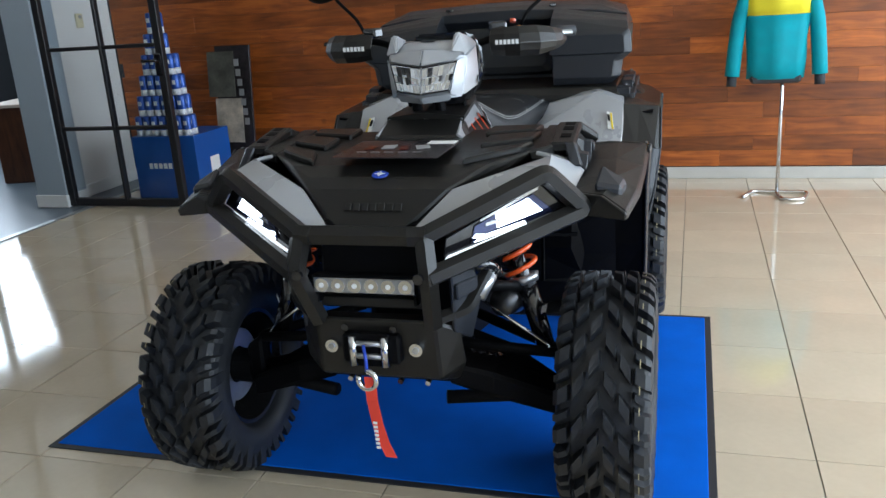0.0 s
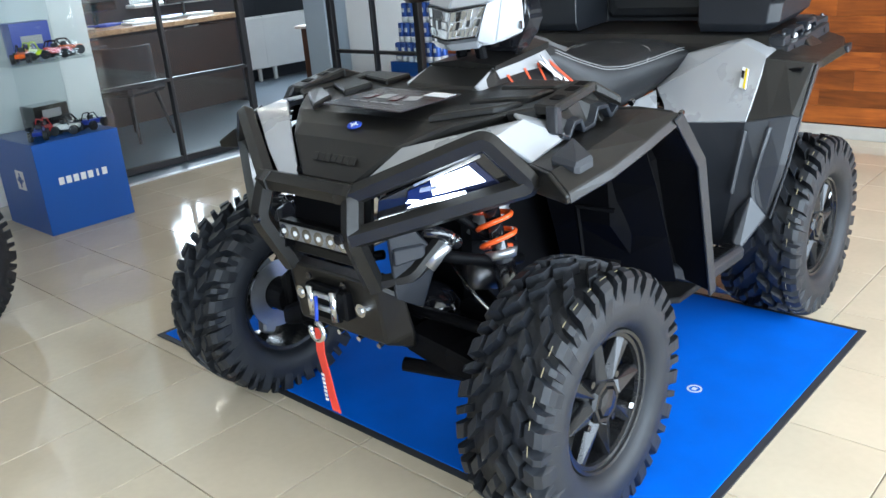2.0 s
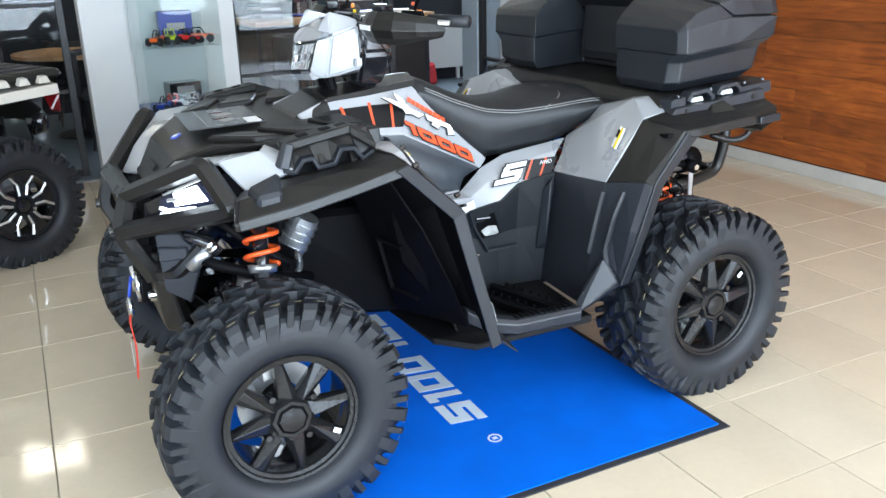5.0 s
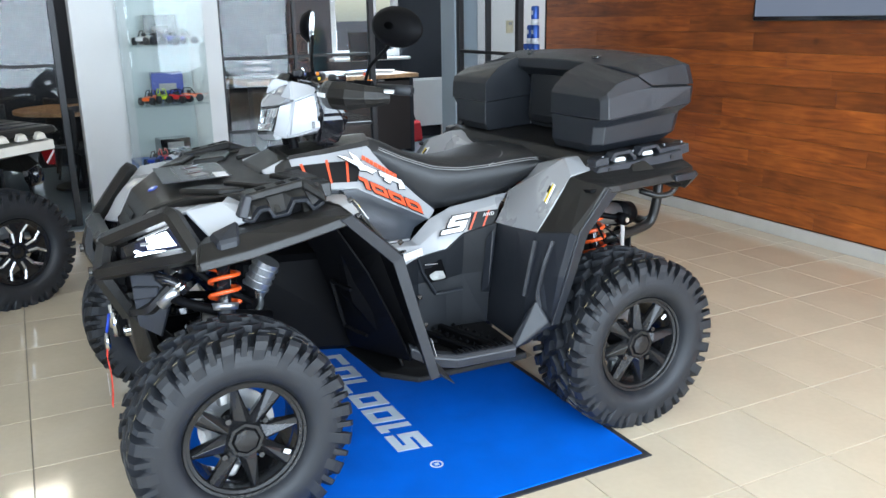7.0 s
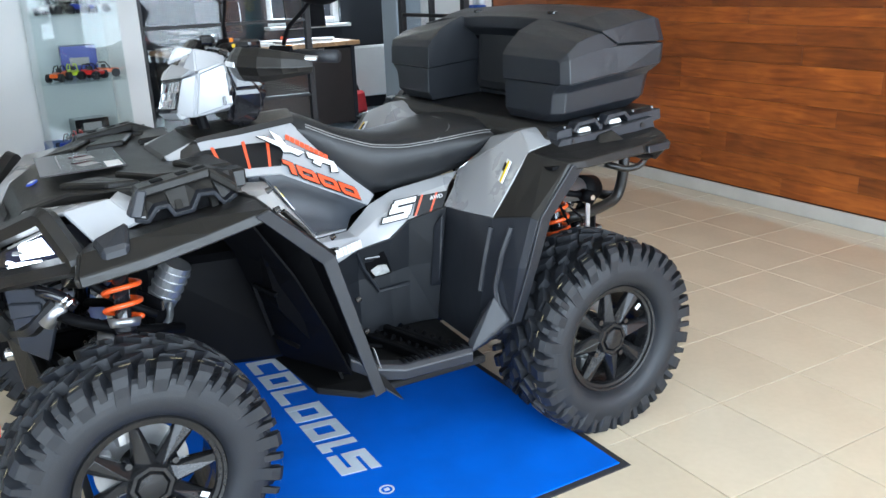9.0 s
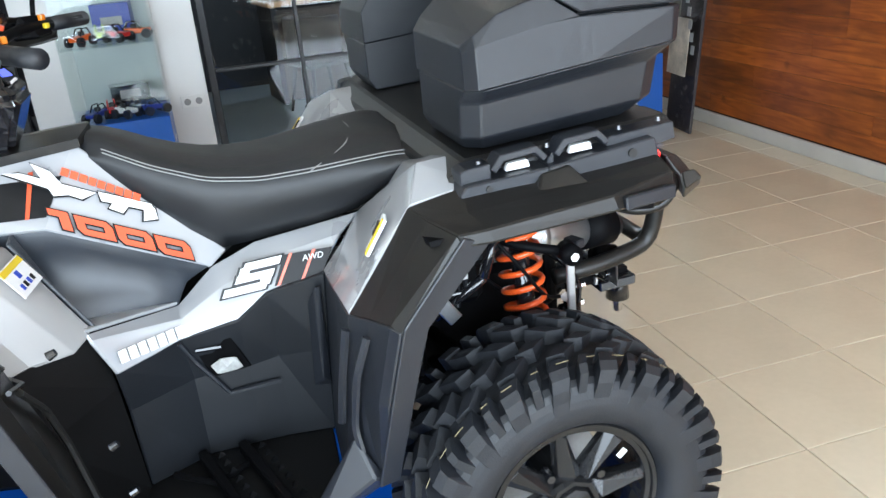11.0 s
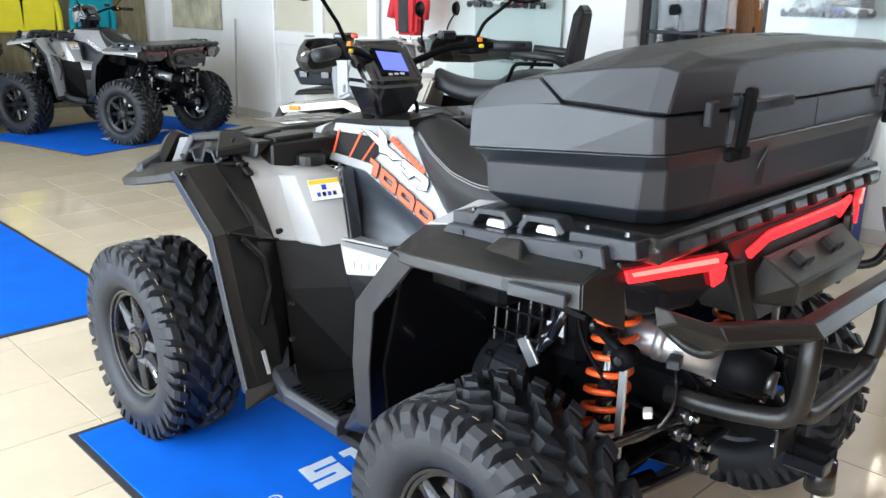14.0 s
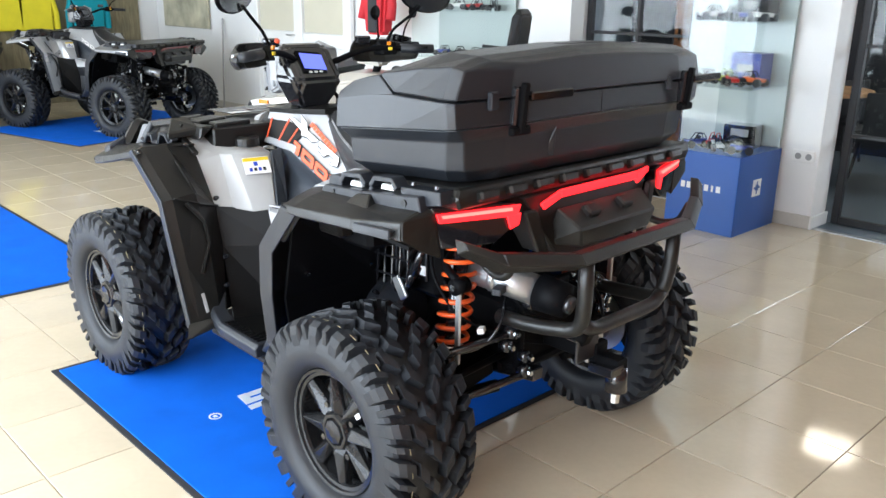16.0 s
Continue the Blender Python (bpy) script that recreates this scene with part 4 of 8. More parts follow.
part("reflector", box((0.284, 0.004, 0.040), (-0.010, -1.0235, 0.706), (-6, 0, 0), 0.001), ALU, bar, "pale reflector strip")
for k in range(6):
    x = -0.010 + (k - 2.5) * 0.0475
    part("lens", rod((x, -1.028, 0.706), (x, -1.012, 0.706), 0.0195, 0.012, 18), CHROME, bar)
    part("bulb", rod((x, -1.030, 0.706), (x, -1.022, 0.706), 0.007, 0.007, 12), WHITEPRINT, bar)
for sx in (-0.15, 0.13):
    part("bracket", box((0.010, 0.04, 0.07), (sx, -0.995, 0.685), (-6, 0, 0), 0.002), BLACKDEEP, bar)
part("grille_bar", box((0.31, 0.025, 0.030), (0, -0.975, 0.645), (-6, 0, 0), 0.004), PLASTIC, quad)
part("skid_plate", hull([(s * x, y, z) for s in (1, -1) for x, y, z in ((0.170, -0.995, 0.600), (0.235, -0.950, 0.560), (0.240, -0.930, 0.460), (0.210, -0.905, 0.395), (0.175, -0.975, 0.42), (0.19, -0.94, 0.600), (0.19, -0.88, 0.40))], 0.006), PLASTIC, quad, "black bash plate under the bumper")
part("skid_plate", hull([(s * x, y, z) for s in (1, -1) for x, y, z in ((0.21, -0.905, 0.398), (0.21, -0.6, 0.31), (0.21, -0.6, 0.29), (0.20, -0.90, 0.380))], 0.004), BLACKDEEP, quad)
for sx in (-0.130, 0.115):
    part("bolt", rod((sx, -1.002, 0.517), (sx, -0.985, 0.517), 0.019, 0.021, 20), CHROME, quad, smooth=False)
    part("bolt", rod((sx, -1.006, 0.517), (sx, -1.0, 0.517), 0.010, 0.010, 6), ALU, quad)
for sx in (-0.10, 0.05, -0.03, 0.13):
    part("bolt", rod((sx, -0.965, 0.402), (sx, -0.950, 0.404), 0.008, 0.008, 8), CHROME, quad)
for sx in (-0.085, 0.055):
    part("hole_rim", rod((sx, -1.003, 0.575), (sx, -0.998, 0.575), 0.010, 0.010, 14), BLACKGLOSS, quad)
winch = part("winch", box((0.165, 0.06, 0.085), (-0.010, -0.985, 0.518), bevel=0.006), BLACKDEEP, quad, "winch with steel rollers, hook and red strap")
for sx in (-0.058, 0.034):
    part("roller", rod((sx, -1.022, 0.475), (sx, -1.022, 0.560), 0.0115, 0.0115, 14), CHROME, winch, smooth=True)
for z in (0.500, 0.537):
    part("roller", rod((-0.052, -1.018, z), (0.028, -1.018, z), 0.008, 0.008, 12), ALU, winch, smooth=True)
part("fairlead", box((0.115, 0.012, 0.100), (-0.012, -1.010, 0.517), bevel=0.003), BLACKDEEP, winch)
part("shackle", tube([(-0.022, -1.035, 0.54), (-0.014, -1.045, 0.50), (-0.012, -1.052, 0.47)], 0.005), BLUEPRINT, winch, smooth=True)
hook = [(-0.012 + 0.026 * math.sin(a), -1.052, 0.445 + 0.027 * math.cos(a)) for a in (x * math.pi / 8 for x in range(0, 14))]
part("hook", tube(hook, 0.0085, 8), CHROME, winch, smooth=True)
strap = [(-0.004, -1.054, 0.455), (0.000, -1.062, 0.39), (0.006, -1.056, 0.32), (0.022, -1.060, 0.262), (0.044, -1.068, 0.222)]
part("strap", shell([[(x - 0.016, y, z) for x, y, z in strap], [(x + 0.016, y, z) for x, y, z in strap]], 0.003, 0.0), REDSTRAP, winch, "red webbing pull strap")
for k in range(7):
    z = 0.325 - k * 0.0125
    part("print_bar", box((0.012, 0.001, 0.008), (0.006 + (0.3 - z) * 0.05, -1.0675, z)), WHITEPRINT, winch)

# ---------------------------------------------------------------- front bodywork
part("hood", hull([(s * x, y, z) for s in (1, -1) for x, y, z in ((0.10, -0.965, 0.848), (0.205, -0.895, 0.938), (0.215, -0.85, 0.962), (0.30, -0.79, 0.985), (0.40, -0.68, 1.000), (0.40, -0.36, 1.010), (0.40, -0.36, 0.92), (0.15, -0.90, 0.84))], 0.006), PLASTIC, quad, "ribbed black plastic hood and front rack")
for s in (1, -1):
    for pts in (((0.22, -0.80, 0.990), (0.36, -0.70, 1.004), (0.39, -0.62, 1.006), (0.25, -0.70, 1.002)), ((0.24, -0.66, 1.006), (0.38, -0.58, 1.010), (0.39, -0.48, 1.012), (0.24, -0.54, 1.012)), ((0.22, -0.50, 1.012), (0.37, -0.45, 1.013), (0.38, -0.375, 1.015), (0.22, -0.39, 1.016))):
        part("rack_rib", plate(pts, 0.020, 0.005, None, s), PLASTIC, quad)
    part("hood_rail", hull([(x, y, z) for x, y, z in ((0.385, -0.70, 1.000), (0.45, -0.66, 1.010), (0.45, -0.36, 1.020), (0.39, -0.36, 1.020), (0.39, -0.69, 0.97), (0.46, -0.36, 0.97), (0.46, -0.64, 0.97))], 0.006, None, s), PLASTIC, quad)
    # tie-down rail: deck edge, end posts, stepped web and its folded lip
    part("rail_top", hull([(x, y, z) for x in (0.440, 0.508) for y, z in ((-0.655, 1.016), (-0.470, 1.046), (-0.470, 1.020), (-0.655, 0.990))], 0.005, None, s), PLASTIC, quad)
    part("rail_end", hull([(0.44, -0.475, 1.046), (0.508, -0.475, 1.046), (0.555, -0.418, 1.000), (0.44, -0.39, 1.016), (0.44, -0.475, 1.015), (0.508, -0.475, 1.018), (0.555, -0.418, 0.975), (0.44, -0.39, 0.985)], 0.005, None, s), PLASTIC, quad)
    part("rail_post", hull([(0.478, -0.655, 1.016), (0.510, -0.655, 1.016), (0.502, -0.690, 0.955), (0.532, -0.684, 0.955), (0.478, -0.630, 1.010), (0.510, -0.630, 1.010), (0.502, -0.662, 0.945), (0.532, -0.656, 0.945)], 0.004, None, s), PLASTIC_GREY, quad)
    lip = [(-0.672, 0.952), (-0.645, 0.944), (-0.622, 0.974), (-0.588, 0.976), (-0.574, 0.950), (-0.535, 0.954), (-0.515, 0.992), (-0.470, 0.990), (-0.448, 0.960), (-0.420, 0.978)]
    part("rail_web", shell([[(0.494, y, 0.992 + (y + 0.655) * 0.16) for y, z in lip], [(0.520, y, z + 0.002) for y, z in lip]], 0.006, 0.0, None, s), PLASTIC, quad)
    part("rail_lip", shell([[(0.514, y, z + 0.005) for y, z in lip], [(0.542, y, z) for y, z in lip]], 0.011, 0.002, None, s), PLASTIC_GREY, quad)
    part("rail_back", plate([(0.498, -0.672, 0.905), (0.498, -0.42, 0.925), (0.498, -0.42, 0.985), (0.498, -0.64, 0.975)], 0.004, 0.0, None, s), BLACKDEEP, quad)
    for y, z in ((-0.600, 1.034), (-0.535, 1.044), (-0.490, 1.050)):
        part("rack_slot", box((0.030, 0.030, 0.004), (s * 0.478, y, z - 0.0085), (9, 0, 0), 0.001), BLACKDEEP, quad)
    for y in (-0.650, -0.560, -0.470):
        part("rib", hull([(x, y + e, z) for e in (-0.010, 0.010) for x, z in ((0.498, 0.985), (0.498, 0.945), (0.530, 0.945), (0.510, 0.975))], 0.002, None, s), PLASTIC, quad)
    part("front_fender", shell([[(0.505, -0.775, 0.905), (0.525, -0.690, 0.926), (0.500, -0.52, 0.938), (0.470, -0.375, 0.962)],
                                [(0.600, -0.815, 0.905), (0.622, -0.700, 0.928), (0.615, -0.54, 0.946), (0.610, -0.385, 0.968)],
                                [(0.660, -0.835, 0.868), (0.682, -0.695, 0.893), (0.690, -0.54, 0.925), (0.694, -0.385, 0.962)],
                                [(0.664, -0.832, 0.842), (0.690, -0.690, 0.868), (0.698, -0.54, 0.900), (0.702, -0.385, 0.935)]], 0.010, 0.003, None, s), PLASTIC, quad, "wide black plastic front fender")
    part("fender_end", plate([(0.515, -0.778, 0.905), (0.600, -0.820, 0.903), (0.662, -0.840, 0.862), (0.660, -0.835, 0.842), (0.545, -0.80, 0.845)], 0.012, 0.003, None, s), PLASTIC, quad)
    part("fender_block", hull([(0.575, -0.785, 0.930), (0.645, -0.775, 0.915), (0.655, -0.715, 0.925), (0.585, -0.700, 0.965), (0.575, -0.785, 0.89), (0.645, -0.775, 0.88), (0.655, -0.715, 0.89), (0.585, -0.70, 0.90)], 0.008, None, s), PLASTIC_GREY, quad)
    # mud shield and leg guard behind the front wheel
    part("leg_guard", shell([[(0.705, -0.392, 0.955), (0.690, -0.222, 0.800), (0.685, -0.160, 0.580), (0.680, -0.098, 0.372)],
                             [(0.672, -0.388, 0.968), (0.655, -0.212, 0.808), (0.650, -0.150, 0.580), (0.645, -0.092, 0.372)],
                             [(0.580, -0.385, 0.972), (0.560, -0.225, 0.815), (0.555, -0.150, 0.580), (0.570, -0.085, 0.390)],
                             [(0.470, -0.398, 0.966), (0.468, -0.256, 0.745), (0.470, -0.215, 0.600), (0.515, -0.130, 0.385)]], 0.012, 0.003, None, s), PLASTIC, quad, "black plastic leg guard and mud shield")
    part("guard_edge", shell([[(0.709, -0.390, 0.962), (0.695, -0.222, 0.806), (0.690, -0.158, 0.584), (0.684, -0.096, 0.372)],
                              [(0.704, -0.425, 0.948), (0.690, -0.256, 0.788), (0.686, -0.192, 0.572), (0.680, -0.128, 0.360)]], 0.008, 0.002, None, s), PLASTIC_GREY, quad)
    # added near-black sheet that stands for the shade in front of the leg guard
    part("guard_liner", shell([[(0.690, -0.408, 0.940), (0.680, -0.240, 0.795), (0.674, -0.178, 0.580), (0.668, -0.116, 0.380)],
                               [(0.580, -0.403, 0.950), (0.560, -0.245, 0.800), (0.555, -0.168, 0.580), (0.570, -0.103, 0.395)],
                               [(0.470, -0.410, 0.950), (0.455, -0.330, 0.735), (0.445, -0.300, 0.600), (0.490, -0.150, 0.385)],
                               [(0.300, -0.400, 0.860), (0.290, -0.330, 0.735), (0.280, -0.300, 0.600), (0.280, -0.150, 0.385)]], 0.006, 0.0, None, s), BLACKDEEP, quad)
    part("well_panel", shell([[(0.470, -0.262, 0.742), (0.472, -0.220, 0.600), (0.490, -0.140, 0.345)],
                              [(0.300, -0.108, 0.742), (0.300, -0.095, 0.600), (0.290, -0.082, 0.330)]], 0.010, 0.002, None, s), WELLBLACK, quad)
    def guard(a, t, out=0.004):
        # a point on the leg guard: a from its outer to its inner edge, t down it
        outer = ((0.672, -0.388, 0.968), (0.655, -0.212, 0.808), (0.650, -0.150, 0.580), (0.645, -0.092, 0.372))
        inner = ((0.470, -0.398, 0.966), (0.468, -0.256, 0.745), (0.470, -0.215, 0.600), (0.515, -0.130, 0.385))
        i = min(int(t), 2)
        p = Vector(outer[i]).lerp(Vector(outer[i + 1]), t - i).lerp(Vector(inner[i]).lerp(Vector(inner[i + 1]), t - i), a)
        belly = 0.022 * (1 - abs(2 * a - 1))
        return p + Vector((0, out + belly + 0.010, 0.3 * out + 0.003))
    part("guard_rib", tube([guard(0.22, 1.04), guard(0.52, 1.32, 0.008), guard(0.55, 1.75, 0.008), guard(0.26, 2.20)], 0.011, 6, None, s, 0.01, 0.6), PLASTIC, quad)
    part("guard_rib", tube([guard(0.44, 0.28), guard(0.48, 0.62, 0.008), guard(0.52, 0.84)], 0.010, 6, None, s, 0.01, 0.6), PLASTIC, quad)
    part("guard_seam", tube([guard(0.0, 1.0, 0.003), guard(0.5, 1.0, 0.001), guard(1.0, 1.0, 0.003)], 0.005, 5, None, s), PLASTIC, quad)
    part("label", plate([guard(0.10, 2.50, 0.012), guard(0.18, 2.50, 0.012), guard(0.22, 2.82, 0.012), guard(0.14, 2.82, 0.012)], 0.002, 0, None, s), SILVERMATT, quad, "narrow pale label")
    for p in ((0.53, -0.335, 0.965), (0.52, -0.16, 0.80), (0.53, -0.10, 0.60), (0.54, -0.085, 0.50), (0.69, -0.372, 0.952)):
        part("rivet", rod((p[0] * s, p[1], p[2]), (p[0] * s, p[1] + 0.014, p[2] + 0.006), 0.009, 0.007, 10), BLACKGLOSS, quad)
    part("guard_foot", hull([(0.665, -0.10, 0.385), (0.690, -0.10, 0.385), (0.720, -0.055, 0.345), (0.650, -0.075, 0.350), (0.56, -0.07, 0.40), (0.56, -0.06, 0.37)], 0.004, None, s), PLASTIC, quad)
    # footwell
    well = part("footwell", hull([(0.20, -0.26, 0.335), (0.50, -0.235, 0.345), (0.585, -0.13, 0.335), (0.50, -0.235, 0.325), (0.60, 0.30, 0.345), (0.20, 0.34, 0.340), (0.20, -0.19, 0.305), (0.585, -0.13, 0.315), (0.60, 0.30, 0.32), (0.22, 0.32, 0.31)], 0.004, None, s), WELLBLACK, quad, "black footwell with a serrated foot peg")
    bar_rings = []
    for x, y, z, h in ((0.545, -0.150, 0.455, 0.050), (0.585, -0.085, 0.420, 0.050), (0.604, 0.000, 0.402, 0.046), (0.606, 0.236, 0.396, 0.046)):
        bar_rings.append([(x - 0.038, y, z - 0.004), (x + 0.012, y, z), (x + 0.024, y, z - 0.014), (x + 0.020, y, z - h), (x - 0.034, y, z - h)])
    part("nerf_bar", loft(bar_rings, 0.003, None, s), PLASTIC_GREY, well, "square-edged grey foot board bar")
    for k in range(11):
        part("grip_rib", box((0.034, 0.010, 0.006), (0.590 * s, 0.010 + 0.020 * k, 0.402 - 0.0004 * k), (0, 0, 0), 0.001), BLACKDEEP, well)
    for k in range(2):
        part("foot_peg", box((0.34, 0.022, 0.03), (0.41 * s, 0.08 + 0.09 * k, 0.358), (0, 0, 16 * s), 0.004), BLACKDEEP, well)
        for j in range(8):
            part("tooth", hull([(0.28 + j * 0.035, 0.066 + 0.09 * k + j * 0.0105, 0.372), (0.30 + j * 0.035, 0.066 + 0.09 * k + j * 0.0105, 0.372), (0.29 + j * 0.035, 0.074 + 0.09 * k + j * 0.0105, 0.384), (0.29 + j * 0.035, 0.084 + 0.09 * k + j * 0.0105, 0.372)], 0, None, s), BLACKDEEP, well)
    part("brace", tube([(0.30, -0.03, 0.36), (0.36, 0.06, 0.35), (0.30, 0.14, 0.35)], 0.008, 6, None, s), BLACKDEEP, well)

# ---------------------------------------------------------------- middle bodywork
CA, CD, CT = Vector((0.192, -0.170, 0.930)), Vector((0.160, 0.133, 0.773)), Vector((0.078, -0.095, 1.078))
CDIR = (CD - CA).normalized()
CNRM = (CD - CA).cross(CT - CA).normalized()
if CNRM.x < 0:
    CNRM = -CNRM
CUP = CNRM.cross(CDIR)
if CUP.z < 0:
    CUP = -CUP
CTIP = Vector((0.128, 0.172, 0.795))
CTIP = CTIP - CNRM * (CTIP - CA).dot(CNRM)
CON_TOP = [Vector((0.135, -0.500, 1.020)), Vector((0.122, -0.400, 1.056)), CT, CTIP]
CON_LOW = [Vector((0.180, -0.455, 0.955)), Vector((0.185, -0.375, 0.940)), CA, CD]
for s in (1, -1):
    part("console_side", shell([CON_TOP, [a.lerp(b, 0.5) for a, b in zip(CON_TOP, CON_LOW)], CON_LOW], 0.012, 0.003, None, s), SILVERPAINT, quad, "silver console panel with black, orange and white graphics")
    part("console_recess", shell([[(0.184, -0.275, 0.930), (0.190, -0.165, 0.928), (0.160, 0.130, 0.774)],
                                  [(0.172, -0.250, 0.840), (0.162, -0.090, 0.820), (0.146, 0.075, 0.742)],
                                  [(0.255, -0.190, 0.728), (0.205, -0.060, 0.708), (0.164, 0.048, 0.698)]], 0.008, 0.003, None, s, 1), RECESS, quad, "dark grey concave side panel", smooth=True)
    part("side_strip", shell([[(0.325, -0.125, 0.745), (0.162, 0.047, 0.699), (0.157, 0.132, 0.773), (0.138, 0.235, 0.806), (0.178, 0.474, 0.846)],
                              [(0.332, -0.118, 0.728), (0.235, 0.050, 0.695), (0.208, 0.150, 0.742), (0.203, 0.275, 0.788), (0.212, 0.420, 0.812)],
                              [(0.338, -0.085, 0.648), (0.250, 0.040, 0.652), (0.234, 0.166, 0.662), (0.234, 0.237, 0.716), (0.246, 0.364, 0.748)]], 0.010, 0.003, None, s), SILVERPAINT, quad, "silver side strip with printed badge", smooth=30)
    part("strip_top", shell([[(0.325, -0.125, 0.745), (0.162, 0.047, 0.699)], [(0.250, -0.165, 0.735), (0.150, 0.010, 0.700)]], 0.008, 0.002, None, s), SILVERPAINT, quad)
    part("cheek", shell([[(0.480, -0.440, 0.975), (0.400, -0.470, 0.985), (0.300, -0.490, 0.985), (0.190, -0.470, 0.980)],
                         [(0.478, -0.390, 0.960), (0.405, -0.385, 0.950), (0.330, -0.370, 0.935), (0.215, -0.370, 0.935)],
                         [(0.474, -0.352, 0.898), (0.400, -0.325, 0.915), (0.385, -0.268, 0.926), (0.236, -0.240, 0.925)],
                         [(0.472, -0.262, 0.744), (0.420, -0.215, 0.738), (0.380, -0.142, 0.733), (0.300, -0.112, 0.738)]], 0.010, 0.006, None, s), SILVERMATT, quad, "matt silver front cheek panel", smooth=32)
    part("cheek", shell([[(0.236, -0.240, 0.925), (0.300, -0.112, 0.738)], [(0.190, -0.240, 0.930), (0.230, -0.150, 0.735)]], 0.008, 0.002, None, s), RECESS, quad)
    for k in range(4):
        part("cheek_rib", box((0.022, 0.05, 0.02), (s * (0.43 - k * 0.05), -0.452 - k * 0.008, 0.990), (0, 0, 0), 0.006), SILVERMATT, quad)
    part("guard_strap", plate([(0.505, -0.47, 1.000), (0.478, -0.47, 1.000), (0.468, -0.355, 0.925), (0.492, -0.355, 0.925)], 0.014, 0.003, None, s), PLASTIC, quad)
    part("lower_side", shell([[(0.335, -0.088, 0.656), (0.250, 0.040, 0.656), (0.240, 0.166, 0.666), (0.247, 0.237, 0.720), (0.284, 0.364, 0.755)],
                              [(0.300, -0.085, 0.540), (0.222, 0.050, 0.540), (0.216, 0.170, 0.540), (0.222, 0.240, 0.550), (0.262, 0.352, 0.560)],
                              [(0.290, -0.080, 0.340), (0.225, 0.050, 0.340), (0.222, 0.170, 0.340), (0.226, 0.240, 0.340), (0.242, 0.340, 0.340)]], 0.010, 0.003, None, s), SIDEGREY, quad, "dark grey lower side panel")
    part("vent_pocket", hull([(0.240, 0.055, 0.632), (0.236, 0.145, 0.630), (0.222, 0.178, 0.540), (0.226, 0.092, 0.535), (0.18, 0.055, 0.632), (0.18, 0.178, 0.540), (0.18, 0.09, 0.535), (0.18, 0.145, 0.630)], 0.003, None, s), BLACKDEEP, quad)
    part("bag_in_pocket", hull([(0.236, 0.085, 0.572), (0.246, 0.100, 0.548), (0.240, 0.165, 0.548), (0.240, 0.150, 0.585), (0.250, 0.125, 0.562), (0.244, 0.112, 0.590), (0.225, 0.11, 0.56)], 0.004, None, s), BAGFILM, quad, "crumpled pale plastic bag in the side pocket")
    part("vent_lever", rod((0.243, 0.066, 0.618), (0.243, 0.120, 0.615), 0.006, 0.006, 8, None, s), BLACKGLOSS, quad)
    part("panel_edge", tube([(0.252, 0.036, 0.648), (0.238, 0.060, 0.590), (0.228, 0.120, 0.490), (0.232, 0.235, 0.495)], 0.006, 6, None, s), PLASTIC_GREY, quad)
part("fuel_cap", spin([(0.0, 0.052), (0.028, 0.050), (0.036, 0.040), (0.036, 0.0)], 18, "z", closed=False), PLASTIC, quad, "black ribbed fuel cap").location = (0.262, -0.364, 0.934)
LABEL_POSE = pose(0.314, -0.211, 0.884, 34, 0, -10)
lab = part("label", box((0.100, 0.003, 0.066), bevel=0.0), WHITEPRINT, quad, "white warning label with yellow band")
lab.matrix_local = LABEL_POSE
part("band", box((0.100, 0.003, 0.013), (0, 0.001, 0.024)), YELLOWPRINT, lab)
for k in range(4):
    part("mark", box((0.011, 0.003, 0.013), (-0.026 + k * 0.0175, 0.001, -0.016)), BLUEPRINT if k % 2 else BLACKPRINT, lab)
part("mark", box((0.015, 0.003, 0.016), (0.004, 0.001, 0.006)), BLUEPRINT, lab)
part("console_top", shell([[(-0.130, -0.400, 1.060), (-0.095, -0.080, 1.086)], [(0.0, -0.41, 1.075), (0.0, -0.06, 1.100)], [(0.130, -0.400, 1.060), (0.095, -0.080, 1.086)]], 0.02, 0.0), PLASTIC, quad)
part("console_front", hull([(s * x, y, z) for s in (1, -1) for x, y, z in ((0.13, -0.50, 1.015), (0.13, -0.40, 1.055), (0.18, -0.45, 0.95), (0.16, -0.36, 0.95), (0.12, -0.52, 0.98))], 0.006), PLASTIC, quad)


# seat: sections along its length, half width and height
def seat_rows():
    rows = []
    for y, lw, hw, top, low in ((-0.100, 0.070, 0.070, 1.092, 1.050), (-0.04, 0.090, 0.098, 1.082, 0.985), (0.05, 0.108, 0.132, 1.038, 0.890), (0.16, 0.126, 0.160, 0.998, 0.800), (0.27, 0.140, 0.180, 0.985, 0.812),
                                (0.38, 0.160, 0.205, 0.992, 0.828), (0.47, 0.178, 0.228, 1.003, 0.852), (0.56, 0.228, 0.242, 1.010, 0.92), (0.62, 0.240, 0.245, 1.005, 0.96)):
        rows.append([(lw, y, low), (lw * 0.45 + hw * 0.60, y, (low + top) / 2 - 0.01), (hw * 0.93, y, top - 0.035), (hw * 0.70, y, top - 0.010), (0, y, top),
                     (-hw * 0.70, y, top - 0.010), (-hw * 0.93, y, top - 0.035), (-lw * 0.45 - hw * 0.60, y, (low + top) / 2 - 0.01), (-lw, y, low)])
    return rows


SR = seat_rows()
seat = part("seat", shell(SR, 0.02, 0.0, None, 1, 1), SEATVINYL, quad, "black padded vinyl seat with pale stitching", smooth=True)
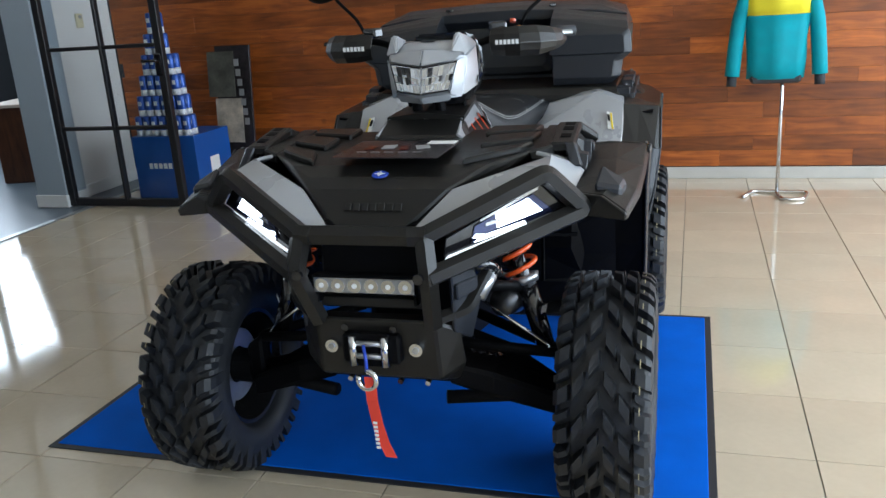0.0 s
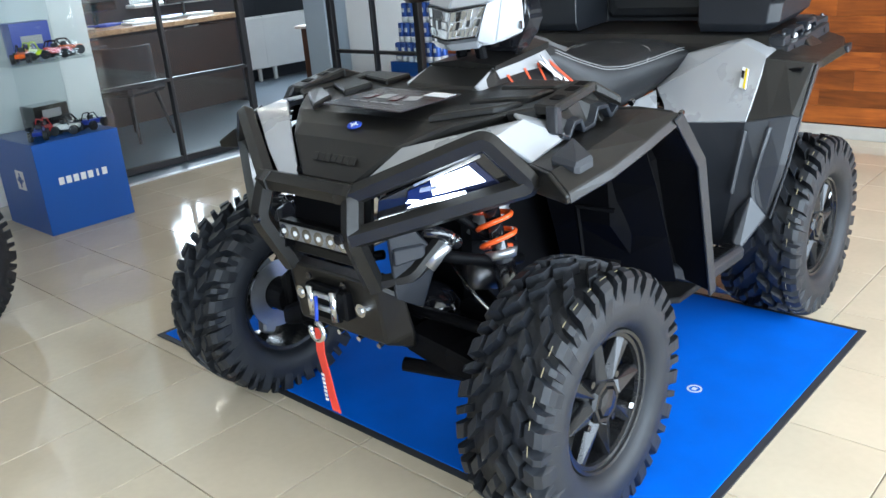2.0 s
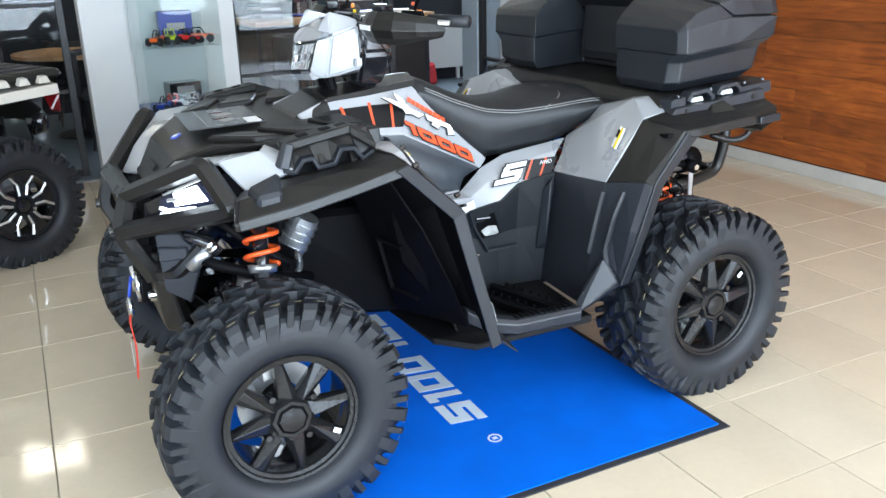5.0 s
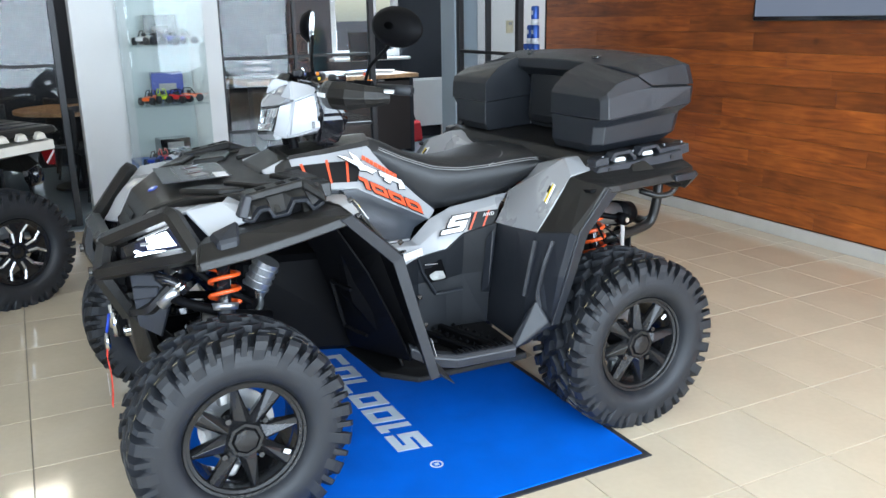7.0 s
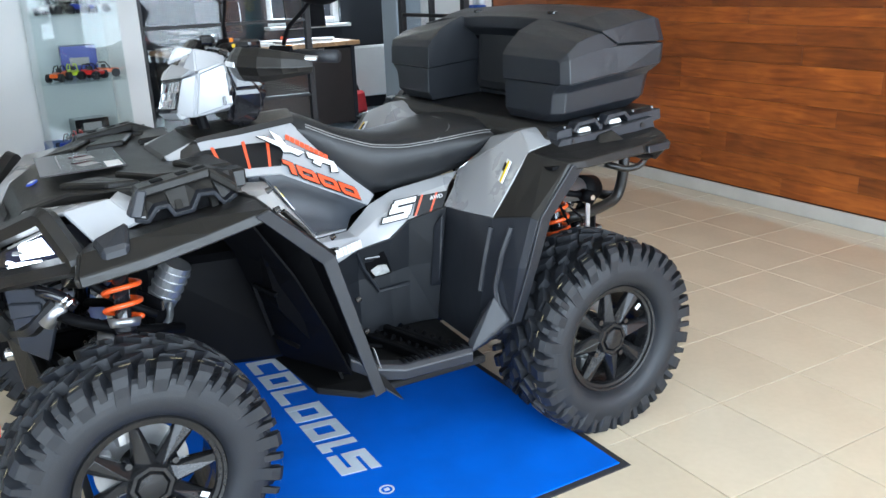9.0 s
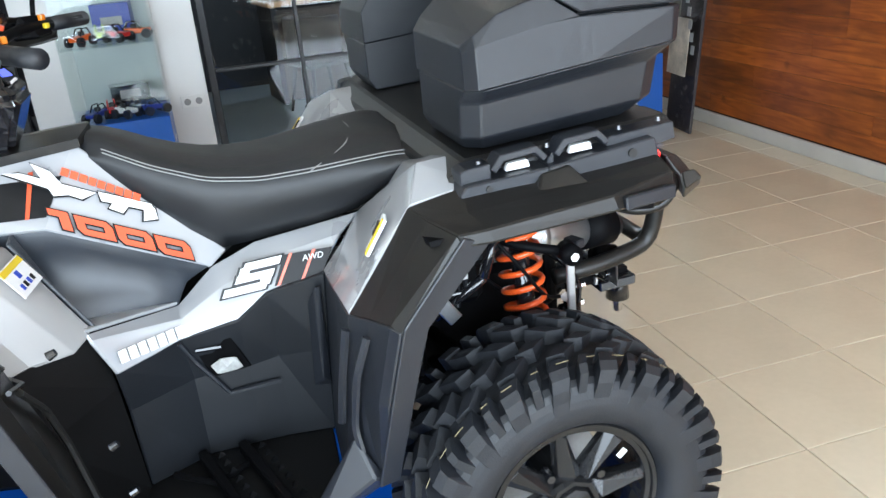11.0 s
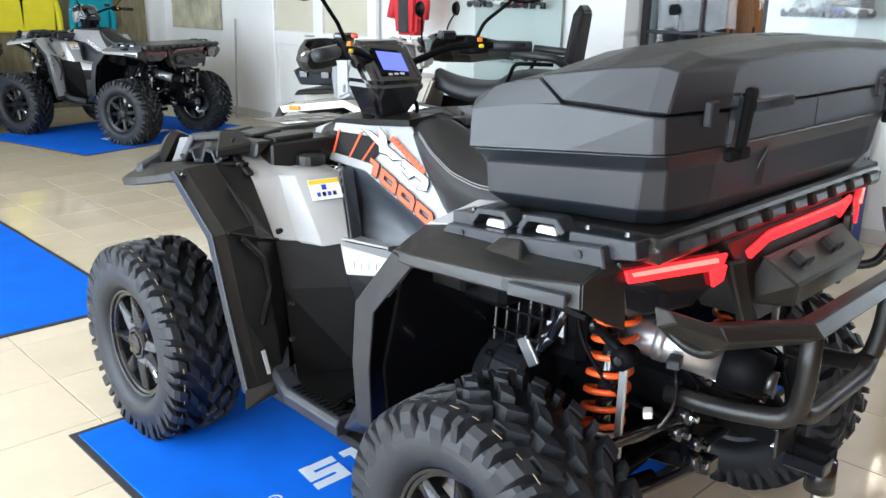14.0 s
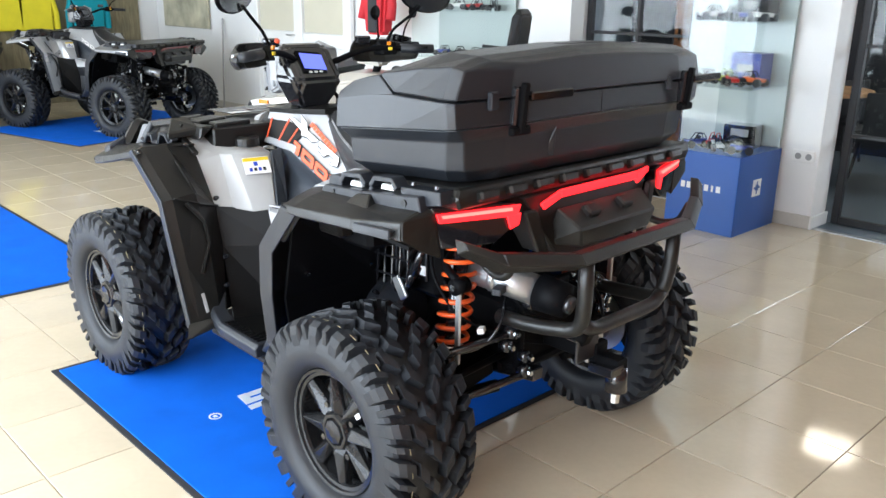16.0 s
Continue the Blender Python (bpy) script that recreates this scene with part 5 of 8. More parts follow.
for i in (2, 6):
    part("stitching", tube([(r[i][0] * 1.012, r[i][1], r[i][2] + 0.001) for r in SR[1:]], 0.0015, 5, round_by=0.03), STITCH, seat)
    part("stitching", tube([(r[i][0] * 1.014, r[i][1], r[i][2] + 0.009) for r in SR[1:]], 0.0013, 5, round_by=0.03), STITCH, seat)
# seam that parts the rear pad from the seat
RS = [SR[5][2], SR[6][3], Vector(SR[6][4]).lerp(Vector(SR[7][4]), 0.5), SR[6][5], SR[5][6]]
part("stitching", tube([(x, y, z + 0.003) for x, y, z in RS], 0.0017, 5, round_by=0.10), STITCH, seat)

# ---------------------------------------------------------------- rear bodywork
for s in (1, -1):
    part("rear_side", shell([[(0.180, 0.474, 0.848), (0.330, 0.515, 0.938), (0.456, 0.548, 1.012), (0.566, 0.500, 0.968)],
                             [(0.236, 0.418, 0.802), (0.360, 0.442, 0.862), (0.470, 0.455, 0.905), (0.566, 0.432, 0.880)],
                             [(0.266, 0.363, 0.754), (0.385, 0.362, 0.762), (0.470, 0.362, 0.770), (0.562, 0.362, 0.778)]], 0.010, 0.003, None, s), SILVERPAINT, quad, "silver painted rear side panel", smooth=30)
    part("rear_side", shell([[(0.456, 0.548, 1.012), (0.450, 0.70, 1.020)], [(0.566, 0.500, 0.968), (0.560, 0.64, 0.988)]], 0.008, 0.002, None, s), SILVERPAINT, quad)
    part("rear_side", shell([[(0.180, 0.474, 0.848), (0.330, 0.515, 0.938), (0.456, 0.548, 1.012), (0.45, 0.70, 1.020)], [(0.165, 0.50, 0.850), (0.225, 0.54, 0.910), (0.248, 0.57, 0.960), (0.250, 0.70, 0.99)]], 0.008, 0.002, None, s), SILVERPAINT, quad)
    for k in range(3):
        part("panel_rib", box((0.05, 0.022, 0.014), (s * 0.475, 0.555 + k * 0.045, 0.995 + k * 0.003), (0, 20 * s, 0), 0.005), SILVERPAINT, quad)
    lb = part("panel_label", plate([(0.500, 0.466, 0.938), (0.522, 0.462, 0.932), (0.532, 0.418, 0.872), (0.508, 0.422, 0.876)], 0.006, 0, None, s), WHITEPRINT, quad, "white and yellow warning label")
    part("band", plate([(0.514, 0.460, 0.9335), (0.521, 0.4585, 0.9315), (0.531, 0.4165, 0.874), (0.523, 0.4175, 0.8755)], 0.007, 0, None, s), YELLOWPRINT, lb)
    part("mark", plate([(0.503, 0.455, 0.928), (0.512, 0.4535, 0.925), (0.516, 0.438, 0.903), (0.507, 0.440, 0.906)], 0.007, 0, None, s), BLACKPRINT, lb)
    part("rear_leg_guard", shell([[(0.284, 0.364, 0.756), (0.262, 0.352, 0.560), (0.242, 0.338, 0.345)],
                                  [(0.430, 0.362, 0.765), (0.420, 0.345, 0.570), (0.410, 0.325, 0.345)],
                                  [(0.558, 0.362, 0.776), (0.540, 0.338, 0.580), (0.510, 0.320, 0.345)],
                                  [(0.625, 0.388, 0.788), (0.605, 0.358, 0.620), (0.590, 0.345, 0.400)],
                                  [(0.690, 0.412, 0.798), (0.672, 0.378, 0.640), (0.636, 0.372, 0.452)],
                                  [(0.712, 0.425, 0.792), (0.692, 0.392, 0.640), (0.655, 0.385, 0.452)]], 0.010, 0.003, None, s), PLASTIC_GREY, quad, "dark grey plastic rear leg guard")
    part("guard_wedge", hull([(0.648, 0.356, 0.468), (0.610, 0.240, 0.372), (0.585, 0.242, 0.398), (0.600, 0.335, 0.540), (0.560, 0.318, 0.480), (0.500, 0.318, 0.345), (0.560, 0.33, 0.36), (0.645, 0.385, 0.455)], 0.004, None, s), PLASTIC_GREY, quad, "angular foot of the rear leg guard")
    part("guard_rib", tube([(0.565, 0.352, 0.750), (0.552, 0.334, 0.640), (0.540, 0.322, 0.540)], 0.010, 6, None, s, 0.02, 0.6), PLASTIC_GREY, quad)
    part("guard_rib", tube([(0.635, 0.378, 0.760), (0.622, 0.352, 0.680), (0.600, 0.338, 0.560), (0.612, 0.345, 0.500)], 0.009, 6, None, s, 0.02, 0.6), PLASTIC_GREY, quad)
    part("guard_rib", hull([(0.300, 0.335, 0.735), (0.270, 0.318, 0.690), (0.250, 0.306, 0.470), (0.282, 0.326, 0.500), (0.300, 0.350, 0.735), (0.262, 0.345, 0.47), (0.27, 0.345, 0.69)], 0.003, None, s), PLASTIC_GREY, quad)
    part("pillar_strip", shell([[(0.716, 0.552, 0.942), (0.718, 0.432, 0.800), (0.700, 0.396, 0.640), (0.662, 0.362, 0.455)],
                                [(0.704, 0.602, 0.922), (0.704, 0.478, 0.785), (0.686, 0.440, 0.632), (0.650, 0.404, 0.452)]], 0.008, 0.002, None, s), PLASTIC_GREY, quad, "grey outer edge of the rear wheel arch")
    part("rear_fender", shell([[(0.562, 0.496, 0.964), (0.568, 0.600, 0.985), (0.575, 0.800, 0.985), (0.575, 0.985, 1.000)],
                               [(0.628, 0.515, 0.955), (0.645, 0.585, 0.962), (0.640, 0.800, 0.972), (0.625, 0.985, 0.985)],
                               [(0.702, 0.545, 0.945), (0.708, 0.600, 0.948), (0.700, 0.840, 0.962), (0.660, 0.985, 0.972)],
                               [(0.712, 0.555, 0.925), (0.718, 0.605, 0.926), (0.710, 0.845, 0.935), (0.665, 0.990, 0.925)]], 0.010, 0.003, None, s), PLASTIC, quad, "wide black plastic rear fender")
    part("rear_fender", shell([[(0.562, 0.498, 0.966), (0.558, 0.362, 0.776)], [(0.625, 0.515, 0.955), (0.625, 0.388, 0.788)], [(0.702, 0.545, 0.945), (0.690, 0.412, 0.798)], [(0.712, 0.555, 0.925), (0.712, 0.425, 0.785)]], 0.010, 0.003, None, s), PLASTIC, quad)
    part("fender_block", hull([(0.645, 0.832, 0.966), (0.585, 0.828, 0.971), (0.585, 0.722, 0.965), (0.645, 0.715, 0.956), (0.606, 0.745, 0.994), (0.606, 0.801, 1.003), (0.580, 0.745, 0.994), (0.580, 0.801, 1.003)], 0.003, None, s), PLASTIC, quad)
    part("fender_tail", hull([(0.660, 0.985, 0.975), (0.665, 0.990, 0.925), (0.575, 0.985, 1.000), (0.560, 1.005, 0.985), (0.545, 1.01, 0.86), (0.600, 1.00, 0.885), (0.52, 0.93, 0.90), (0.6, 0.93, 0.95)], 0.004, None, s), PLASTIC, quad)
    part("side_reflector", hull([(0.712, 0.86, 0.958), (0.690, 0.975, 0.957), (0.690, 0.975, 0.930), (0.714, 0.86, 0.932), (0.66, 0.86, 0.95), (0.66, 0.97, 0.95)], 0.003, None, s), PLASTIC_GREY, quad)
    part("rack_side", hull([(x, y, z) for x in (0.535, 0.603) for y, z in ((0.585, 0.977), (0.600, 0.994), (0.762, 1.004), (0.762, 0.958), (0.600, 0.958))], 0.003, None, s), PLASTIC_GREY, quad, "dark grey rack side rail")
    part("rack_side", hull([(x, y, z) for x in (0.535, 0.603) for y, z in ((0.762, 1.004), (0.930, 1.020), (0.981, 1.026), (0.992, 0.987), (0.825, 0.968), (0.762, 0.960))], 0.003, None, s), PLASTIC_GREY, quad)
    for y0, z0 in ((0.660, 1.008), (0.786, 1.018)):
        prof = [(y0 - 0.008, z0 + 0.006), (y0 + 0.012, z0 + 0.031), (y0 + 0.084, z0 + 0.037), (y0 + 0.106, z0 + 0.014)]
        part("tie_down_loop", shell([[(0.592, y, z) for y, z in prof], [(0.548, y, z) for y, z in prof]], 0.013, 0.002, None, s), PLASTIC_GREY, quad)
    for y, z in ((0.638, 1.024), (0.775, 1.036), (0.925, 1.046), (1.010, 1.050)):
        part("rack_bolt", rod((0.565 * s, y, z - 0.004), (0.565 * s, y, z + 0.004), 0.007, 0.005, 8), DARKSTEEL, quad)
    part("tie_down_rail", hull([(x, y, z) for x in (0.53, 0.584) for y, z in ((0.595, 1.014), (0.608, 1.020), (0.655, 1.024), (0.655, 0.99), (0.595, 0.99))], 0.002, None, s), PLASTIC_GREY, quad)
    part("tie_down_rail", hull([(x, y, z) for x in (0.53, 0.582) for y, z in ((0.768, 1.012), (0.782, 1.028), (0.782, 1.0), (0.768, 1.0))], 0.002, None, s), PLASTIC_GREY, quad)
    part("tie_down_rail", hull([(x, y, z) for x in (0.53, 0.580) for y, z in ((0.892, 1.034), (1.035, 1.044), (1.040, 1.010), (0.985, 1.000), (0.892, 1.0))], 0.002, None, s), PLASTIC_GREY, quad)
    for y, z in ((0.710, 1.008), (0.838, 1.021)):
        part("rail_insert", hull([(x * s, yy, zz) for x in (0.566, 0.580) for yy, zz in ((y - 0.025, z - 0.006), (y + 0.025, z - 0.004), (y - 0.020, z + 0.009), (y + 0.020, z + 0.011))], 0.002), WHITETRIM, quad, "pale insert in the tie-down slot")
    for y, z, r in ((0.642, 0.983, 0.006), (0.933, 1.003, 0.009)):
        part("bolt", rod((0.6065 * s, y, z), (0.599 * s, y, z), r, r, 14), PLASTIC, quad)
    part("fender_stay", tube([(0.655, 0.548, 0.905), (0.662, 0.475, 0.815)], 0.007, 6, None, s), ALU, quad)
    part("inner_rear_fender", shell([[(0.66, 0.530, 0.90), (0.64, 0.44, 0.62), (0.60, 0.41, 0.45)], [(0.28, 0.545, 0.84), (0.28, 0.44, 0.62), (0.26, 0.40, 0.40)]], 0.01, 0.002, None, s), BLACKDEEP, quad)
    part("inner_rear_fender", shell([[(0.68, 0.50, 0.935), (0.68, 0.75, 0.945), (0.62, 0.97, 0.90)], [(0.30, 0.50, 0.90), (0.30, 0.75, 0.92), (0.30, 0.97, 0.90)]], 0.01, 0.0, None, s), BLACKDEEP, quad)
    # tail lamp
    tl = part("tail_lamp", hull([(0.575, 1.000, 0.998), (0.335, 1.070, 0.990), (0.325, 1.077, 0.935), (0.400, 1.058, 0.885), (0.545, 1.008, 0.885), (0.560, 0.94, 0.99), (0.34, 0.98, 0.98), (0.40, 0.97, 0.88)], 0.004, None, s), BLACKGLOSS, quad, "lit red angular tail lamp")
    part("light_line", plate([(0.568, 1.010, 0.982), (0.328, 1.081, 0.984), (0.340, 1.079, 0.954), (0.560, 1.014, 0.958)], 0.008, 0.002, None, s), TAILRED, tl, "glowing red light bar")
    part("light_line", plate([(0.372, 1.0710, 0.958), (0.329, 1.083, 0.962), (0.334, 1.081, 0.930), (0.360, 1.074, 0.920)], 0.008, 0.002, None, s), TAILRED, tl)
    part("light_line", plate([(0.556, 1.0175, 0.978), (0.36, 1.0785, 0.979), (0.36, 1.0785, 0.972), (0.552, 1.018, 0.971)], 0.009, 0.0, None, s), TAILHOT, tl)
part("rear_rack", hull([(s * x, y, z) for s in (1, -1) for x, y, z in ((0.545, 0.585, 0.992), (0.545, 1.06, 1.025), (0.535, 1.06, 0.995), (0.54, 0.585, 0.965), (0.53, 0.62, 1.024), (0.53, 1.05, 1.048))], 0.006), PLASTIC, quad, "ribbed black plastic rear rack")
for k in range(9):
    part("rack_rib", box((0.07, 0.035, 0.028), (-0.44 + k * 0.11, 1.062, 1.022), (20, 0, 0), 0.006), PLASTIC, quad)
part("rear_center", hull([(s * x, y, z) for s in (1, -1) for x, y, z in ((0.30, 1.06, 0.995), (0.26, 1.075, 0.93), (0.16, 1.085, 0.80), (0.16, 0.95, 0.80), (0.30, 0.95, 0.99))], 0.005), PLASTIC, quad)
part("light_line", plate([(0.250, 1.082, 0.972), (0.175, 1.090, 1.002), (0.175, 1.092, 0.980), (0.235, 1.084, 0.953)], 0.010, 0.003), TAILRED, quad, "glowing red centre light bar")
part("light_line", plate([(0.176, 1.090, 1.002), (-0.190, 1.090, 1.004), (-0.190, 1.092, 0.980), (0.176, 1.092, 0.980)], 0.010, 0.003), TAILRED, quad, "glowing red centre light bar")
part("light_line", plate([(-0.185, 1.091, 1.003), (-0.255, 1.089, 1.012), (-0.255, 1.089, 0.996), (-0.195, 1.091, 0.965)], 0.010, 0.003), TAILRED, quad)
for sx in (0.075, -0.085):
    part("rear_block", box((0.052, 0.040, 0.030), (sx, 1.122, 0.932), (-34, 0, 0), 0.006), PLASTIC, quad)
part("rear_cover", hull([(0.185, 1.088, 0.952), (-0.225, 1.088, 0.952), (0.165, 1.160, 0.900), (-0.205, 1.160, 0.900), (0.145, 1.150, 0.845), (-0.185, 1.150, 0.845), (0.185, 1.05, 0.840), (-0.225, 1.05, 0.840)], 0.005), PLASTIC, quad, "black cover lit red by the light bar")
for s in (1, -1):
    part("center_strut", plate([(0.315, 1.075, 0.96), (0.27, 1.085, 0.96), (0.215, 1.10, 0.80), (0.25, 1.095, 0.80)], 0.02, 0.004, None, s), PLASTIC, quad)
# rear bumper: flat winged bar on bent tubes
WING = ((0.560, 1.098, 0.932), (0.470, 1.152, 0.893), (0.270, 1.240, 0.872))
for s in (1, -1):
    for (ax, ay, az), (bx, by, bz), (ha, hb) in zip(WING, WING[1:], ((0.040, 0.056), (0.056, 0.050))):
        part("rear_bumper", hull([(ax, ay, az), (ax, ay - 0.02, az - ha), (ax, ay + 0.018, az - ha * 0.5), (bx, by, bz), (bx, by - 0.02, bz - hb), (bx, by + 0.022, bz - hb * 0.5), (bx, by - 0.03, bz), (ax, ay - 0.03, az)], 0.003, None, s), PLASTIC, quad, "black winged rear bumper")
    part("bumper_tube", tube([(0.218, 1.222, 0.850), (0.212, 1.222, 0.720), (0.200, 1.205, 0.628), (0.222, 1.060, 0.606), (0.225, 0.93, 0.600)], 0.0215, 14, None, s, 0.06), PLASTIC, quad, smooth=True)
    part("bumper_tube", tube([(0.420, 1.150, 0.875), (0.418, 1.120, 0.810), (0.400, 1.060, 0.800), (0.380, 0.980, 0.830)], 0.012, 10, None, s, 0.05), PLASTIC, quad, smooth=True)
part("bumper_tube", tube([(-0.205, 1.208, 0.650), (-0.150, 1.215, 0.625), (0.150, 1.215, 0.625), (0.205, 1.208, 0.650)], 0.0205, 14, None, 1, 0.06), PLASTIC, quad, smooth=True)
part("rear_bumper", hull([(s * 0.272, y, z) for s in (1, -1) for y, z in ((1.240, 0.872), (1.210, 0.872), (1.220, 0.822), (1.262, 0.847))], 0.003), PLASTIC, quad)
for s in (1, -1):
    part("sway_link", box((0.010, 0.020, 0.235), (s * 0.372, 0.905, 0.600), bevel=0.003), ALU, quad, "bare metal sway bar link")
    part("sway_link_end", rod((0.345 * s, 0.905, 0.720), (0.392 * s, 0.905, 0.720), 0.024, 0.024, 16), BLACKDEEP, quad, smooth=True)
    part("bolt", rod((0.392 * s, 0.905, 0.720), (0.400 * s, 0.905, 0.720), 0.011, 0.011, 6), CHROME, quad)
    part("sway_bar", tube([(0.36, 0.905, 0.720), (0.33, 0.80, 0.745), (0.20, 0.72, 0.76), (0.0, 0.70, 0.76)], 0.012, 8, None, s, 0.05), BLACKDEEP, quad, smooth=True)
    part("tie_rod", rod((0.20, 0.93, 0.47), (0.48, 0.86, 0.40), 0.011, 0.011, 8, None, s), BLACKDEEP, quad, smooth=True)
    part("brake_cylinder", rod((0.315, 0.60, 0.62), (0.285, 0.66, 0.70), 0.018, 0.014, 10, None, s), BLACKGLOSS, quad, smooth=True)
    part("bracket", box((0.012, 0.035, 0.075), (0.335 * s, 0.615, 0.63), (35, 0, 0), 0.003), ALU, quad)
part("muffler", rod((0.225, 0.790, 0.722), (0.165, 1.030, 0.688), 0.046, 0.046, 24), ALU, quad, "silver exhaust muffler with a black end", smooth=True)
part("muffler_band", rod((0.202, 0.882, 0.709), (0.196, 0.906, 0.706), 0.049, 0.049, 24), ALU, quad, smooth=True)
part("muffler_end", rod((0.165, 1.028, 0.688), (0.145, 1.120, 0.676), 0.056, 0.050, 24), BLACKDEEP, quad, smooth=True)
part("muffler_tip", rod((0.160, 1.118, 0.676), (0.155, 1.140, 0.672), 0.026, 0.026, 16), DARKSTEEL, quad, smooth=True)
part("heat_shield", hull([(-0.02, 1.06, 0.72), (0.10, 1.12, 0.735), (0.12, 1.14, 0.66), (-0.02, 1.10, 0.64), (0.02, 1.02, 0.74), (0.0, 1.0, 0.62)], 0.02, segments=2), BLACKGLOSS, quad)
barrel = part("clutch_cover", spin([(0.0, 0.0), (0.0, 0.070), (0.012, 0.086), (0.060, 0.088), (0.064, 0.094), (0.078, 0.094), (0.082, 0.088), (0.160, 0.080), (0.172, 0.066), (0.172, 0.0)], 32, "y", closed=False), PLASTIC_GREY, quad, "ribbed round black clutch cover")
barrel.location = (0.235, 0.395, 0.505)
for k in range(10):
    a = radians(36 * k)
    part("cover_rib", box((0.008, 0.076, 0.006), (0.085 * math.cos(a), 0.120, 0.085 * math.sin(a)), (0, -36 * k, 0), 0.002), PLASTIC_GREY, barrel)
for a in (40, 160, 280):
    part("clip", box((0.022, 0.020, 0.014), (0.097 * math.cos(radians(a)), 0.071, 0.097 * math.sin(radians(a))), (0, -a, 0), 0.003), BLACKGLOSS, barrel)
for a, b in (((0.30, 0.60, 0.60), (0.36, 0.70, 0.70)), ((0.36, 0.70, 0.70), (0.35, 0.74, 0.80))):
    part("hose", rod(a, b, 0.013, 0.011, 10), BLACKGLOSS, quad, smooth=True)
part("breather_pipe", tube([(0.30, 0.56, 0.60), (0.32, 0.60, 0.68), (0.30, 0.66, 0.78), (0.24, 0.70, 0.86)], 0.010, 8, None, 1, 0.05), BLACKDEEP, quad, smooth=True)
# wire cage and bolted panel inside the arch
for k in range(5):
    part("cage_bar", rod((0.335, 0.505 + 0.035 * k, 0.63), (0.335, 0.515 + 0.035 * k, 0.80), 0.004, 0.004, 6), BLACKGLOSS, quad)
for z in (0.66, 0.72, 0.78):
    part("cage_bar", rod((0.337, 0.50, z), (0.337, 0.66, z + 0.005), 0.004, 0.004, 6), BLACKGLOSS, quad)
part("arch_box", hull([(0.36, 0.47, 0.90), (0.58, 0.47, 0.90), (0.36, 0.62, 0.91), (0.58, 0.62, 0.91), (0.40, 0.48, 0.83), (0.56, 0.48, 0.83), (0.42, 0.59, 0.82), (0.54, 0.59, 0.82)], 0.008), PLASTIC, quad, "moulded black box under the rear fender")
for p in ((0.50, 0.500, 0.815), (0.42, 0.530, 0.800), (0.58, 0.470, 0.700), (0.34, 0.470, 0.680)):
    part("bolt", rod(p, (p[0] + 0.004, p[1] + 0.016, p[2] - 0.004), 0.006, 0.005, 8), CHROME, quad)
part("airbox", box((0.10, 0.22, 0.24), (0.23, 0.62, 0.72), (0, 0, 0), 0.02), BLACKDEEP, quad)
for k in range(5):
    part("cover_rib", box((0.008, 0.010, 0.17), (0.285, 0.54 + k * 0.035, 0.74), (0, 0, 0), 0.002), PLASTIC_GREY, quad)
part("label", box((0.003, 0.05, 0.03), (0.293, 0.66, 0.69)), WHITEPRINT, quad, "small white label")
part("storage_box", box((0.20, 0.14, 0.14), (0.40, 0.60, 0.86), bevel=0.015), BLACKDEEP, quad)
for s in (1, -1):
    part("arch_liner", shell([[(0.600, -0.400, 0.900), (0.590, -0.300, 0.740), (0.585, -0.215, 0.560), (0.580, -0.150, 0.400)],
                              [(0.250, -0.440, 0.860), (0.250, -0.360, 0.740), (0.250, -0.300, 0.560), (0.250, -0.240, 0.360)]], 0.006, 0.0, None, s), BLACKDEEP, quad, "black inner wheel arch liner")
    part("liner_frame", tube([(0.470, -0.318, 0.650), (0.360, -0.345, 0.655), (0.350, -0.300, 0.480), (0.455, -0.262, 0.470)], 0.008, 4, None, s), BLACKDEEP, quad)
part("hitch_receiver", box((0.06, 0.20, 0.06), (0.02, 1.06, 0.50), bevel=0.004), BLACKDEEP, quad, "black tow hitch with a plastic ball cover")
part("hitch_bar", box((0.05, 0.13, 0.035), (0.02, 1.17, 0.480), bevel=0.004), BLACKDEEP, quad)
part("hitch_bracket", box((0.075, 0.012, 0.08), (0.02, 1.13, 0.505), bevel=0.003), ALU, quad)
part("ball_cover", rod((0.018, 1.215, 0.47), (0.018, 1.215, 0.395), 0.030, 0.034, 18), BLACKGLOSS, quad, smooth=True)
part("nut", rod((0.018, 1.215, 0.395), (0.018, 1.215, 0.355), 0.016, 0.014, 6), CHROME, quad)
part("hitch_pin", tube([(0.06, 1.12, 0.50), (0.10, 1.13, 0.50), (0.095, 1.15, 0.51), (0.06, 1.14, 0.515)], 0.004, 6), CHROME, quad)
part("socket_plug", rod((0.10, 1.10, 0.58), (0.10, 1.16, 0.565), 0.028, 0.030, 16), BLACKDEEP, quad, smooth=True)
for pts in ([(0.12, 0.75, 0.78), (0.19, 0.86, 0.72), (0.16, 0.98, 0.60), (0.05, 1.05, 0.56)], [(0.26, 0.68, 0.72), (0.25, 0.78, 0.60), (0.22, 0.90, 0.52), (0.10, 1.00, 0.50)], [(-0.1, 0.9, 0.7), (-0.18, 1.0, 0.60), (-0.10, 1.08, 0.52)]):
    part("cable", tube(pts, 0.006, 6, round_by=0.08), BLACKDEEP, quad, smooth=True)
part("receiver_plate", box((0.105, 0.008, 0.070), (0.085, 1.150, 0.525), (0, 0, 0), 0.003), DARKSTEEL, quad, "bright-edged steel plate at the hitch")
part("receiver_lip", box((0.110, 0.040, 0.006), (0.085, 1.132, 0.562), (0, 0, 0), 0.002), CHROME, quad)
